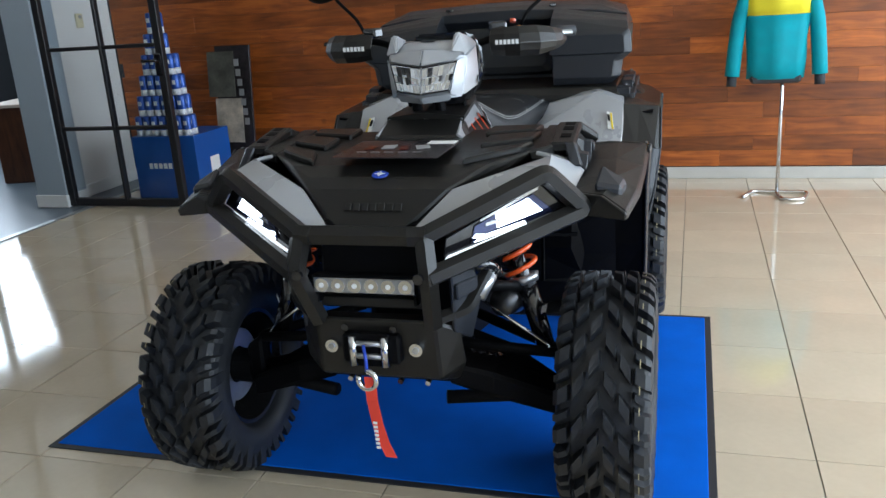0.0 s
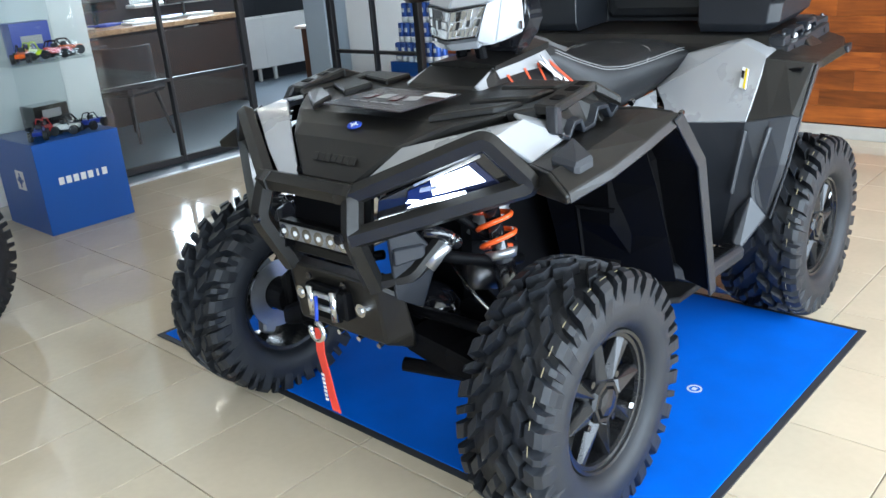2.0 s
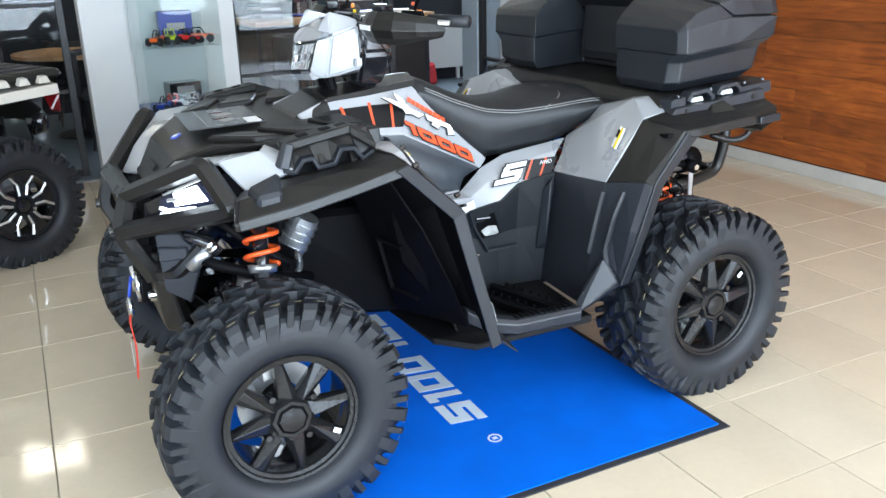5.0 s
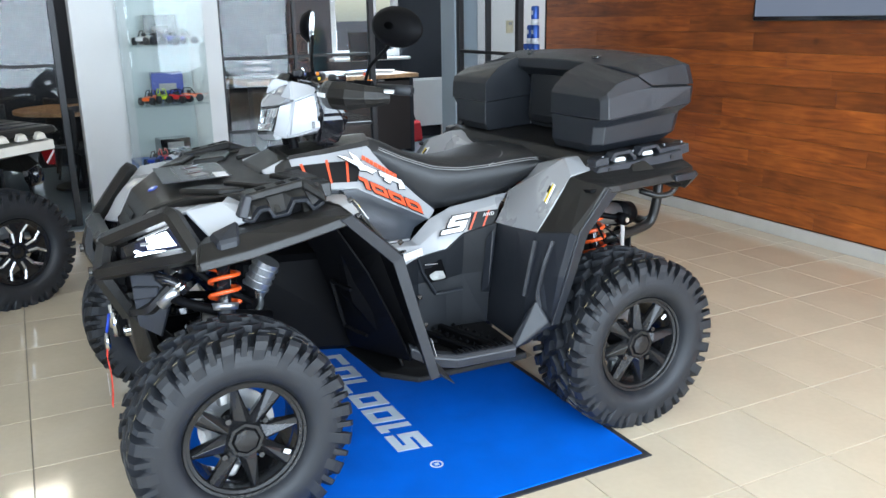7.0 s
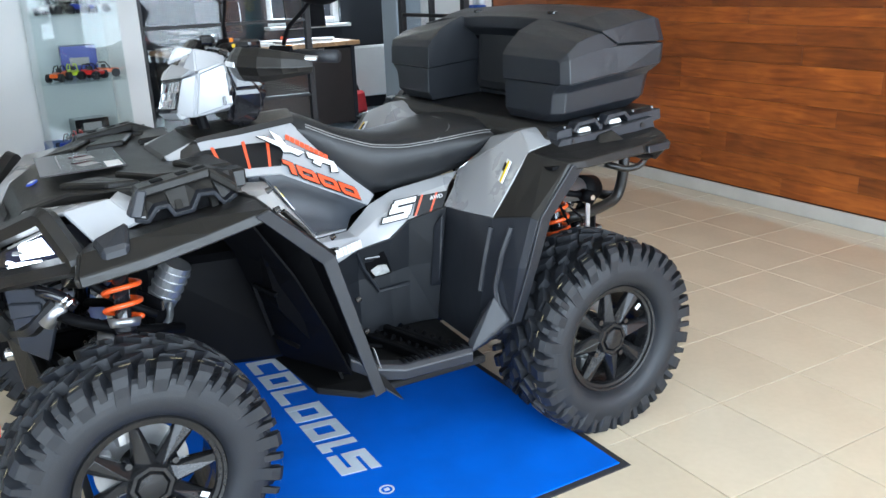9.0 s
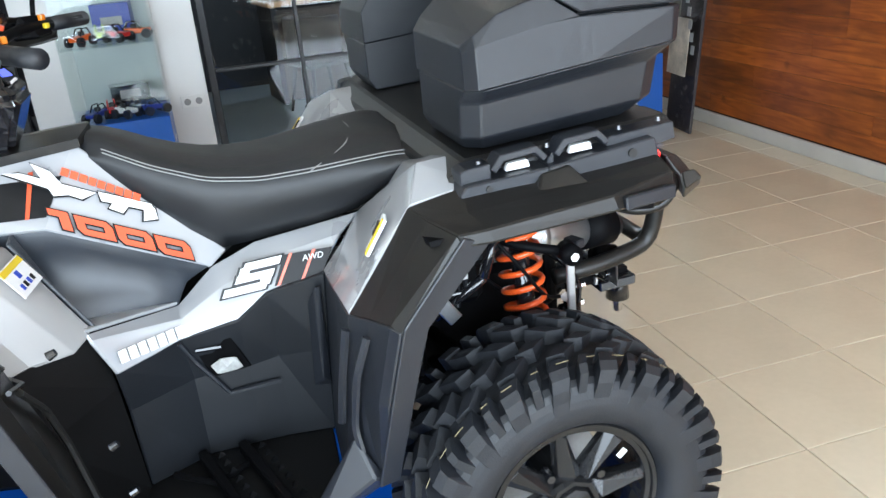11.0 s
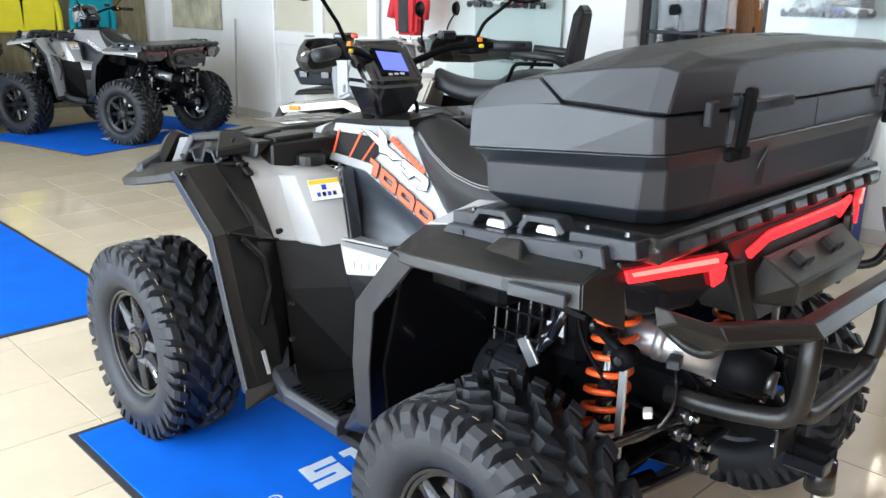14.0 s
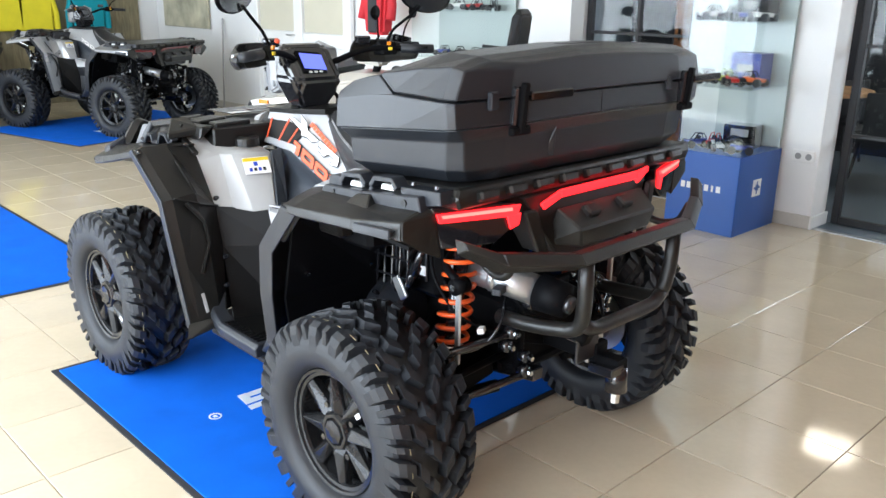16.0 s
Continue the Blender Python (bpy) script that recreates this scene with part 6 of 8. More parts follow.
part("hitch_arm", hull([(0.00, 1.14, 0.44), (0.06, 1.14, 0.44), (0.02, 1.24, 0.455), (0.08, 1.24, 0.455), (0.00, 1.14, 0.47), (0.06, 1.14, 0.47), (0.02, 1.24, 0.485), (0.08, 1.24, 0.485)], 0.004), BLACKGLOSS, quad)
for s in (1, -1):
    part("radius_rod", rod((0.215, 0.985, 0.560), (0.470, 0.880, 0.515), 0.012, 0.012, 10, None, s), BLACKGLOSS, quad, smooth=True)
    part("radius_rod", rod((0.150, 1.000, 0.420), (0.460, 0.850, 0.330), 0.012, 0.012, 10, None, s), BLACKGLOSS, quad, smooth=True)
    part("upright_casting", hull([(0.42, 0.80, 0.58), (0.46, 0.90, 0.56), (0.44, 0.86, 0.40), (0.42, 0.78, 0.42), (0.38, 0.84, 0.50)], 0.012, None, s), DARKSTEEL, quad)
    part("brake_line", tube([(0.20, 0.93, 0.66), (0.27, 0.98, 0.60), (0.31, 0.95, 0.53), (0.40, 0.88, 0.50)], 0.0045, 6, None, s, 0.05), BLACKGLOSS, quad, smooth=True)
    part("brake_line", tube([(0.30, 0.72, 0.80), (0.36, 0.78, 0.72), (0.33, 0.86, 0.60), (0.24, 0.95, 0.55)], 0.005, 6, None, s, 0.05), BLACKDEEP, quad, smooth=True)
    for p in ((0.225, 0.995, 0.562), (0.168, 1.002, 0.425), (0.165, 1.000, 0.470), (0.235, 0.985, 0.520), (0.160, 1.004, 0.640)):
        part("bolt", rod((p[0] * s, p[1], p[2]), (p[0] * s, p[1] + 0.016, p[2]), 0.009, 0.008, 6), CHROME, quad)
        part("bush", rod((p[0] * s, p[1] - 0.03, p[2]), (p[0] * s, p[1], p[2]), 0.019, 0.019, 14), BLACKGLOSS, quad, smooth=True)
    part("frame_rail", hull([(0.115, 0.60, 0.335), (0.160, 0.60, 0.335), (0.115, 1.02, 0.395), (0.160, 1.02, 0.395), (0.115, 0.60, 0.375), (0.160, 0.60, 0.375), (0.115, 1.02, 0.435), (0.160, 1.02, 0.435)], 0.004, None, s), BLACKGLOSS, quad)
part("connector", box((0.045, 0.030, 0.022), (0.27, 0.965, 0.70), (0, 0, 20), 0.003), PLASTIC_GREY, quad)
part("connector", box((0.030, 0.020, 0.016), (0.30, 0.930, 0.575), (10, 0, 30), 0.002), WHITEPRINT, quad)
part("exhaust_pipe", tube([(0.225, 0.795, 0.722), (0.24, 0.70, 0.70), (0.20, 0.62, 0.62), (0.10, 0.55, 0.58)], 0.022, 12, None, 1, 0.06), DARKSTEEL, quad, smooth=True)
part("rear_gearcase", hull([(s * x, y, z) for s in (1, -1) for x, y, z in ((0.09, 0.66, 0.36), (0.09, 0.86, 0.36), (0.07, 0.66, 0.52), (0.07, 0.86, 0.50))], 0.02), ALU, quad)
part("rear_frame", tube([(-0.15, 0.95, 0.42), (0.15, 0.95, 0.42), (0.15, 0.95, 0.66), (-0.15, 0.95, 0.66), (-0.15, 0.95, 0.42)], 0.018, 8), BLACKDEEP, quad)

# ---------------------------------------------------------------- steering, pod and instruments
for s in (1, -1):
    part("steering_post", rod((0.035, -0.36, 1.14), (0.045, -0.33, 0.98), 0.017, 0.017, 10, None, s), BLACKDEEP, quad)
PX = 0.012
pod = part("headlamp_pod", hull([(PX + s * x, y, z) for s in (1, -1) for x, y, z in ((0.000, -0.440, 1.118), (0.085, -0.412, 1.118), (0.112, -0.392, 1.120), (0.128, -0.372, 1.250), (0.0, -0.395, 1.272), (0.144, -0.292, 1.278), (0.148, -0.285, 1.150), (0.105, -0.280, 1.128), (0.09, -0.275, 1.292), (0.05, -0.36, 1.290), (0.145, -0.33, 1.20))], 0.007, segments=2), SILVERPAINT, quad, "silver headlamp pod on the handlebars", smooth=34)
LENS_LOW, LENS_TOP = ((0.0, -0.458, 1.138), (0.080, -0.430, 1.146)), ((0.0, -0.438, 1.214), (0.104, -0.408, 1.228))
rnd = random.Random(8)
for s in (1, -1):
    def lens_at(u, v, out=0.0):
        a = Vector(LENS_LOW[0]).lerp(Vector(LENS_LOW[1]), u)
        b = Vector(LENS_TOP[0]).lerp(Vector(LENS_TOP[1]), u)
        p = a.lerp(b, v)
        return Vector((PX + s * (p.x + 0.3 * out), p.y - out, p.z + 0.2 * out))
    part("lens", plate([lens_at(0, 0), lens_at(1, 0), lens_at(1, 1), lens_at(0, 1)], 0.016, 0.001), LENS, pod, "clear headlamp lens with bright facets")
    for v0, v1, n in ((0.06, 0.30, 7), (0.33, 0.58, 9), (0.62, 0.95, 6)):
        for k in range(n):
            u0, u1 = (k + 0.08) / n, (k + 0.92) / n
            dv = rnd.uniform(-0.05, 0.05)
            part("facet", plate([lens_at(u0, v0 + dv, 0.009), lens_at(u1, v0 + dv, 0.009 + rnd.uniform(0, 0.002)), lens_at(u1, v1, 0.009 + rnd.uniform(0, 0.003)), lens_at(u0, v1, 0.009)], 0.002, 0.0),
                 (CHROME, LENS, CHROME, DARKSTEEL, BLACKGLOSS)[rnd.randrange(5)] if v0 > 0.1 else CHROME, pod)
    part("lens_frame", tube([lens_at(0, -0.02, 0.009), lens_at(1.02, -0.02, 0.009), lens_at(1.02, 1.02, 0.009), lens_at(0, 1.02, 0.009)], 0.0035, 6), BLACKGLOSS, pod)
    part("chin", hull([(PX + s * x, y, z) for x, y, z in ((0.0, -0.476, 1.128), (0.088, -0.440, 1.136), (0.082, -0.425, 1.112), (0.0, -0.452, 1.106), (0.0, -0.43, 1.11), (0.08, -0.40, 1.12))], 0.003, segments=2), SILVERPAINT, pod, smooth=34)
    part("brow", hull([(PX + s * x, y, z) for x, y, z in ((0.0, -0.456, 1.222), (0.108, -0.420, 1.236), (0.122, -0.385, 1.262), (0.0, -0.412, 1.272), (0.0, -0.40, 1.25), (0.11, -0.37, 1.25))], 0.004, segments=2), SILVERPAINT, pod, smooth=34)
    part("pod_cheek", hull([(PX + s * x, y, z) for x, y, z in ((0.107, -0.420, 1.236), (0.084, -0.440, 1.132), (0.116, -0.400, 1.116), (0.134, -0.378, 1.246), (0.116, -0.412, 1.19), (0.10, -0.37, 1.2))], 0.004, segments=2), SILVERPAINT, pod, smooth=34)
    part("pod_horn", hull([(PX + s * x, y, z) for x, y, z in ((0.088, -0.410, 1.262), (0.134, -0.380, 1.252), (0.112, -0.372, 1.318), (0.092, -0.372, 1.314), (0.128, -0.280, 1.292), (0.150, -0.300, 1.272), (0.085, -0.30, 1.294))], 0.004, segments=2), SILVERPAINT, pod, smooth=34)
    part("slot", box((0.004, 0.010, 0.024), (PX + 0.148 * s, -0.310, 1.165), bevel=0.001), BLACKGLOSS, pod)
part("emblem", box((0.045, 0.018, 0.003), (PX, -0.350, 1.293), (6, 0, 0), 0.001), PLASTIC_GREY, pod)
dash = part("dash", hull([(0.045 + s * x, y, z) for s in (1, -1) for x, y, z in ((0.082, -0.158, 1.186), (0.084, -0.262, 1.307), (0.116, -0.188, 1.188), (0.118, -0.270, 1.290), (0.130, -0.288, 1.190), (0.090, -0.182, 1.130), (0.055, -0.205, 1.075), (0.070, -0.290, 1.085), (0.095, -0.310, 1.315))], 0.014, segments=2), BLACKGLOSS, quad, "black instrument pod with a lit blue screen")
scr = part("screen", box((0.102, 0.004, 0.068), (0, 0, 0), bevel=0.0), SCREEN, dash, "lit blue display")
scr.matrix_local = pose(0.050, -0.2075, 1.2500, 40.7, -6, 0)
fr = part("screen_frame", box((0.128, 0.004, 0.098), (0, 0, 0), bevel=0.001), BLACKDEEP, dash)
fr.matrix_local = pose(0.050, -0.2085, 1.2465, 40.7, -6, 0)
for k in range(3):
    b = part("button", box((0.014, 0.005, 0.005), (0, 0, 0)), WHITEPRINT, dash)
    b.matrix_local = pose(0.036 + k * 0.024, -0.1755, 1.2150, 40.7, -6, 0)
part("handlebar", tube([(-0.415, -0.070, 1.292), (-0.20, -0.205, 1.292), (-0.06, -0.245, 1.235), (0.06, -0.245, 1.235), (0.20, -0.205, 1.292), (0.430, -0.070, 1.288)], 0.012, 10, round_by=0.06), BLACKDEEP, quad, smooth=True)
for s in (1, -1):
    part("grip", rod((0.325, -0.132, 1.291), (0.440, -0.062, 1.289), 0.018, 0.018, 16, None, s), RUBBER, quad, "black rubber grip", smooth=True)
    part("switch_block", hull([(0.245, -0.215, 1.265), (0.320, -0.165, 1.265), (0.250, -0.150, 1.265), (0.300, -0.120, 1.270), (0.250, -0.19, 1.325), (0.31, -0.14, 1.322)], 0.006, None, s), BLACKDEEP, quad)
    part("switch", box((0.016, 0.012, 0.014), (0.270 * s, -0.138, 1.312), (0, 0, 30 * s), 0.002), AMBER, quad)
    part("switch", box((0.016, 0.010, 0.012), (0.272 * s, -0.132, 1.292), (0, 0, 30 * s), 0.002), YELLOWPRINT, quad)
    part("lever", tube([(0.255, -0.215, 1.300), (0.330, -0.195, 1.294), (0.440, -0.125, 1.288)], 0.009, 8, None, s, 0.03, 0.6), ALU if s > 0 else BLACKDEEP, quad, smooth=True)
    hg = part("hand_guard", shell([[(0.200, -0.275, 1.318), (0.290, -0.280, 1.322), (0.385, -0.205, 1.312), (0.410, -0.130, 1.296)],
                                   [(0.200, -0.305, 1.275), (0.300, -0.308, 1.272), (0.402, -0.215, 1.268), (0.425, -0.130, 1.266)],
                                   [(0.205, -0.285, 1.236), (0.295, -0.285, 1.228), (0.388, -0.200, 1.236), (0.408, -0.130, 1.246)]], 0.008, 0.002, None, s, 1), PLASTIC, quad, "black plastic hand guard")
    for k in range(6):
        part("print_bar", plate([(0.222 + k * 0.013, -0.3125, 1.283), (0.231 + k * 0.013, -0.3125, 1.283), (0.231 + k * 0.013, -0.3125, 1.269), (0.222 + k * 0.013, -0.3125, 1.269)], 0.003, 0, None, s), WHITEPRINT, hg)
    part("mirror_stalk", tube([(0.275, -0.155, 1.320), (0.300, -0.150, 1.365), (0.375, -0.115, 1.425), (0.405, -0.105, 1.455)], 0.006, 8, None, s, 0.04), BLACKDEEP, quad, smooth=True)
    mh = bmesh.new()
    prof = [(-0.030, 0.012), (-0.024, 0.045), (-0.006, 0.066), (0.0, 0.066), (0.0, 0.0)]
    mirror = part("mirror", spin(prof, 24, "y", mh, False), BLACKDEEP, quad, "oval black rear-view mirror", smooth=True)
    mirror.matrix_local = pose(0.430 * s, -0.100, 1.492, -8, 8 * s, 24 * s) @ Matrix.Diagonal((1.62, 1.5, 0.98, 1))
    gl = part("mirror_glass", spin([(0.002, 0.060), (0.003, 0.0)], 24, "y", None, False), CHROME, mirror, "mirror glass")
    part("hose", tube([(0.07 * s, -0.26, 1.14), (0.10 * s, -0.25, 1.10), (0.09 * s, -0.25, 1.06), (0.06 * s, -0.30, 1.03)], 0.007, 6, round_by=0.06), BLACKDEEP, quad, smooth=True)
part("button", rod((0.248, -0.145, 1.330), (0.248, -0.141, 1.338), 0.010, 0.010, 12), REDPRINT, quad)
part("brake_reservoir", box((0.055, 0.045, 0.032), (0.215, -0.235, 1.322), (0, 0, 20), 0.006), BLACKGLOSS, quad)
part("brake_reservoir", box((0.055, 0.045, 0.032), (-0.215, -0.235, 1.322), (0, 0, -20), 0.006), BLACKGLOSS, quad)

# ---------------------------------------------------------------- printed graphics
def along(p, q, k):
    return Vector(p).lerp(Vector(q), k)


badge = part("badge", spin([(0.0, 0.0), (0.0, 0.024), (0.003, 0.022), (0.003, 0.0)], 24, "z", closed=False), BLUEPRINT, quad, "blue oval badge")
badge.matrix_local = pose(-0.002, -0.846, 0.968, 22, 0, 0) @ Matrix.Diagonal((1, 0.75, 1, 1))
for a in (0, 45, 90, 135):
    part("badge_ray", box((0.030 if a % 90 == 0 else 0.018, 0.003, 0.002), (0, 0, 0.0035), (0, 0, a)), WHITEPRINT, badge)
for k in range(7):
    part("embossing", plate([(-0.078 + k * 0.024, -0.927, 0.908), (-0.060 + k * 0.024, -0.927, 0.908), (-0.060 + k * 0.024, -0.940, 0.890), (-0.078 + k * 0.024, -0.940, 0.890)], 0.003, 0.001), PLASTIC, quad)
for s in (1, -1):
    def con(u, v, out=0.004):
        # a point on the console panel: u along it, v from its upper to its lower edge
        i = min(int(u), 2)
        a, b = CON_TOP[i].lerp(CON_TOP[i + 1], u - i), CON_LOW[i].lerp(CON_LOW[i + 1], u - i)
        n = (CON_LOW[i + 1] - CON_TOP[i]).cross(CON_TOP[i + 1] - CON_LOW[i]).normalized()
        return a.lerp(b, v) + (n if n.x > 0 else -n) * out

    def decal(top, low, material, out=0.004):
        part("graphic", shell([[con(u, v, out) for u, v in top], [con(u, v, out) for u, v in low]], 0.0015, 0.0, None, s), material, quad)

    def flat(a, b, out=0.004):
        return CA + CDIR * a + CUP * b + CNRM * out

    decal([(0.66, 0.30), (1.0, 0.30), (1.5, 0.34), (2.0, 0.40)], [(0.80, 0.80), (1.0, 0.82), (1.5, 0.84), (1.98, 0.86)], BLACKPRINT, 0.004)
    for u in (1.10, 1.46, 1.75):
        decal([(u, 0.28), (u + 0.035, 0.28)], [(u + 0.05, 0.86), (u + 0.085, 0.86)], REDPRINT, 0.006)
    for grow, out, material in ((0.003, 0.0062, BLACKPRINT), (0.0, 0.0080, WHITEPRINT)):
        for k, pts in enumerate((((-0.096, 0.082), (-0.066, 0.092), (0.082, 0.091), (0.058, 0.070)), ((-0.053, 0.118), (-0.015, 0.112), (0.036, 0.074), (0.004, 0.062)),
                                 ((0.084, 0.094), (0.194, 0.096), (0.205, 0.080), (0.095, 0.076)), ((0.180, 0.090), (0.203, 0.088), (0.214, 0.066), (0.186, 0.054)), ((0.118, 0.080), (0.150, 0.078), (0.142, 0.060), (0.112, 0.064)))):
            mid = (sum(p[0] for p in pts) / 4, sum(p[1] for p in pts) / 4)
            ring = [flat(p[0] - 0.004 + (grow if p[0] > mid[0] else -grow), p[1] + 0.010 + (grow if p[1] > mid[1] else -grow), out + 0.0006 * k) for p in pts]
            part("graphic", plate(ring, 0.0012, 0, None, s), material, quad)
    for k in range(9):
        a, b = 0.002 + k * 0.0185, 0.137 - k * 0.0018
        part("graphic", plate([flat(a, b, 0.0095), flat(a + 0.0155, b - 0.0015, 0.0095), flat(a + 0.0155, b - 0.0185, 0.0095), flat(a, b - 0.017, 0.0095)], 0.0012, 0, None, s), REDPRINT, quad)
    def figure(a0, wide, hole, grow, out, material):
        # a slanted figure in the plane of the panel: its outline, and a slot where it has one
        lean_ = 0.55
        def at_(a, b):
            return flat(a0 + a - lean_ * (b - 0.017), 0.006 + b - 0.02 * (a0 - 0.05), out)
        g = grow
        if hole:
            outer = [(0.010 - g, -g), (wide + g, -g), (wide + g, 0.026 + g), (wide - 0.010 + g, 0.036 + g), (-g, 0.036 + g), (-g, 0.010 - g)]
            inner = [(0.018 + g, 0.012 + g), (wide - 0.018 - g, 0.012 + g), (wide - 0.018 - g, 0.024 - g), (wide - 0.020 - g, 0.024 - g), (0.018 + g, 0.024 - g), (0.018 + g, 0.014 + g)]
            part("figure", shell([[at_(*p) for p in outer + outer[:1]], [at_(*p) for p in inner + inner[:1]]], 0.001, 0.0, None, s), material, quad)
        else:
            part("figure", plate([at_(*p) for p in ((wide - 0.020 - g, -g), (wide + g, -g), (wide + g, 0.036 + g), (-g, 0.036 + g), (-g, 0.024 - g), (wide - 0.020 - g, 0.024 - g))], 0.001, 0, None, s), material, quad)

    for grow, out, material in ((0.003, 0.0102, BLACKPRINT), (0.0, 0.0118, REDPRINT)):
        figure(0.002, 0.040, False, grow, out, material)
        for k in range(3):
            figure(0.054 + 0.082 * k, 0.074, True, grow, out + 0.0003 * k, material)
    for k in range(7):
        a, b = Vector((0.331, -0.078, 0.698)), Vector((0.246, 0.052, 0.690))
        u = (b - a) / 7
        p, up = a + u * k + Vector((0.006, 0.003, 0)), Vector((0.004, 0.003, -0.026))
        part("graphic", plate([p, p + u * 0.78, p + u * 0.78 + up, p + up], 0.003, 0, None, s), WHITEPRINT, quad)

    def strip(u, v, out):
        # on the flat of the strip below the seat: u along it, v up it
        p = Vector((0.221, 0.259, 0.728)) + Vector((0.014, 0.098, 0.006)) * u + Vector((-0.018, 0.032, 0.062)) * v
        return p + Vector((out + 0.014 + max(0.0, -u) * 0.010 + max(0.0, u) * 0.008, 0, out * 0.3))
    for n, (u0, u1, v0, v1) in enumerate(((-0.88, -0.06, 0.74, 1.0), (-0.98, -0.14, 0.37, 0.62), (-1.18, -0.22, 0.0, 0.26), (-0.95, -0.72, 0.50, 0.86), (-0.40, -0.16, 0.14, 0.50))):
        for g, out, material in ((0.06, 0.0, BLACKPRINT), (0.0, 0.0030, WHITEPRINT)):
            out += 0.0004 * n
            part("graphic", plate([strip(u0 - g, v0 - g, out), strip(u1 + g, v0 - g, out), strip(u1 + g, v1 + g, out), strip(u0 - g, v1 + g, out)], 0.0012, 0, None, s), material, quad)
    part("graphic", plate([strip(-0.02, 0.0, 0.003), strip(1.0, 0.0, 0.003), strip(1.06, 1.0, 0.003), strip(-0.02, 1.0, 0.003)], 0.0012, 0, None, s), BLACKPRINT, quad)
    for u in (0.04, 0.55):
        part("graphic", plate([strip(u, 0.0, 0.0055), strip(u + 0.07, 0.0, 0.0055), strip(u + 0.13, 1.02, 0.0055), strip(u + 0.06, 1.02, 0.0055)], 0.0012, 0, None, s), REDPRINT, quad)
    awd = letters("AWD", 0.019, 0.001, WHITEPRINT, quad, Matrix(), "lettering", 0.2)
    ex, ey = Vector((0.014, 0.098, 0.006)).normalized(), Vector((-0.018, 0.032, 0.062)).normalized()
    n2 = ex.cross(ey)
    n2 = (n2 if n2.x > 0 else -n2).normalized()
    d2 = Vector((ex.x * s, ex.y, ex.z)) * s
    n2 = Vector((n2.x * s, n2.y, n2.z))
    M = Matrix((d2, n2.cross(d2), n2)).transposed().to_4x4()
    spot = strip(0.66, 0.78, 0.0056)
    M.translation = Vector((spot.x * s, spot.y, spot.z))
    awd.matrix_local = M


# ---------------------------------------------------------------- cargo box on the rear rack
def cargo_box():
    c = thing("cargo_box", (-0.085, -0.014, 1.036), 0.6, "charcoal plastic cargo box strapped on the rear rack", "cargo box")
    Z = 1.036

    def level(z, slope, o_front, o_back, back, chamfer, front=0.626):
        # U-shaped plan, open to the front, rising a little to the rear
        half = [(0.26, front), (o_front - 0.035, front), (o_front, front + 0.030), (o_back, back - chamfer), (o_back - chamfer * 0.7, back), (0.38, back + 0.022)]
        pts = half + [(-x, y) for x, y in reversed(half)] + [(-0.26, 0.87), (0.26, 0.87)]
        return [(x, y, z + slope * (y - 0.63) - Z) for x, y in pts]
    part("tub", loft([level(1.028, 0.055, 0.500, 0.484, 1.010, 0.040, 0.645), level(1.060, 0.062, 0.543, 0.524, 1.035, 0.040), level(1.126, 0.084, 0.552, 0.533, 1.042, 0.036), level(1.1555, 0.088, 0.589, 0.562, 1.060, 0.018)], 0.003), BOXPLASTIC, c, "lower tub of charcoal plastic")
    for s in (1, -1):
        rings = []
        # outer wall: lower edge, crease and upper edge from front to rear, then the inner edge
        for y, x_low, x_c, crease, x_t, top, x_in, top_in in ((0.624, 0.560, 0.556, 1.222, 0.545, 1.232, 0.25, 1.236), (0.642, 0.589, 0.584, 1.232, 0.574, 1.252, 0.25, 1.262), (0.690, 0.586, 0.580, 1.241, 0.566, 1.282, 0.25, 1.306), (0.745, 0.583, 0.576, 1.250, 0.562, 1.297, 0.25, 1.330), (0.789, 0.580, 0.573, 1.256, 0.560, 1.303, 0.25, 1.345),
                                                              (0.849, 0.576, 0.571, 1.260, 0.566, 1.262, 0.25, 1.263), (0.870, 0.575, 0.571, 1.260, 0.566, 1.262, 0.25, 1.263), (0.872, 0.575, 0.571, 1.260, 0.566, 1.262, 0.0, 1.263), (1.040, 0.564, 0.570, 1.257, 0.566, 1.259, 0.0, 1.260), (1.059, 0.551, 0.558, 1.256, 0.554, 1.258, 0.0, 1.259), (1.081, 0.390, 0.392, 1.256, 0.390, 1.258, 0.0, 1.259)):
            low = 1.157 + 0.088 * (y - 0.63)
            rings.append([(x_low, y, low - Z), (x_c, y, crease - Z), (x_t, y, top - Z), (x_in, y, top_in - Z), (x_in, y, low - Z)])
        part("body", loft(rings, 0.0025, None, s), BOXPLASTIC, c)
    rings = []
    for y, prof in ((0.793, ((0.561, 1.304), (0.556, 1.310), (0.42, 1.332), (0.10, 1.346))), (0.852, ((0.569, 1.2665), (0.556, 1.318), (0.44, 1.350), (0.10, 1.364))), (0.930, ((0.570, 1.2665), (0.548, 1.330), (0.45, 1.365), (0.10, 1.380))),
                    (1.030, ((0.570, 1.2640), (0.540, 1.340), (0.45, 1.362), (0.10, 1.378))), (1.062, ((0.558, 1.2635), (0.530, 1.332), (0.44, 1.352), (0.10, 1.368))), (1.085, ((0.395, 1.2635), (0.380, 1.330), (0.34, 1.344), (0.10, 1.354)))):
        rings.append([(x, y, z - Z) for x, z in prof] + [(-x, y, z - Z) for x, z in reversed(prof)])
    part("lid", loft(rings, 0.004), BOXPLASTIC, c, "faceted charcoal lid")
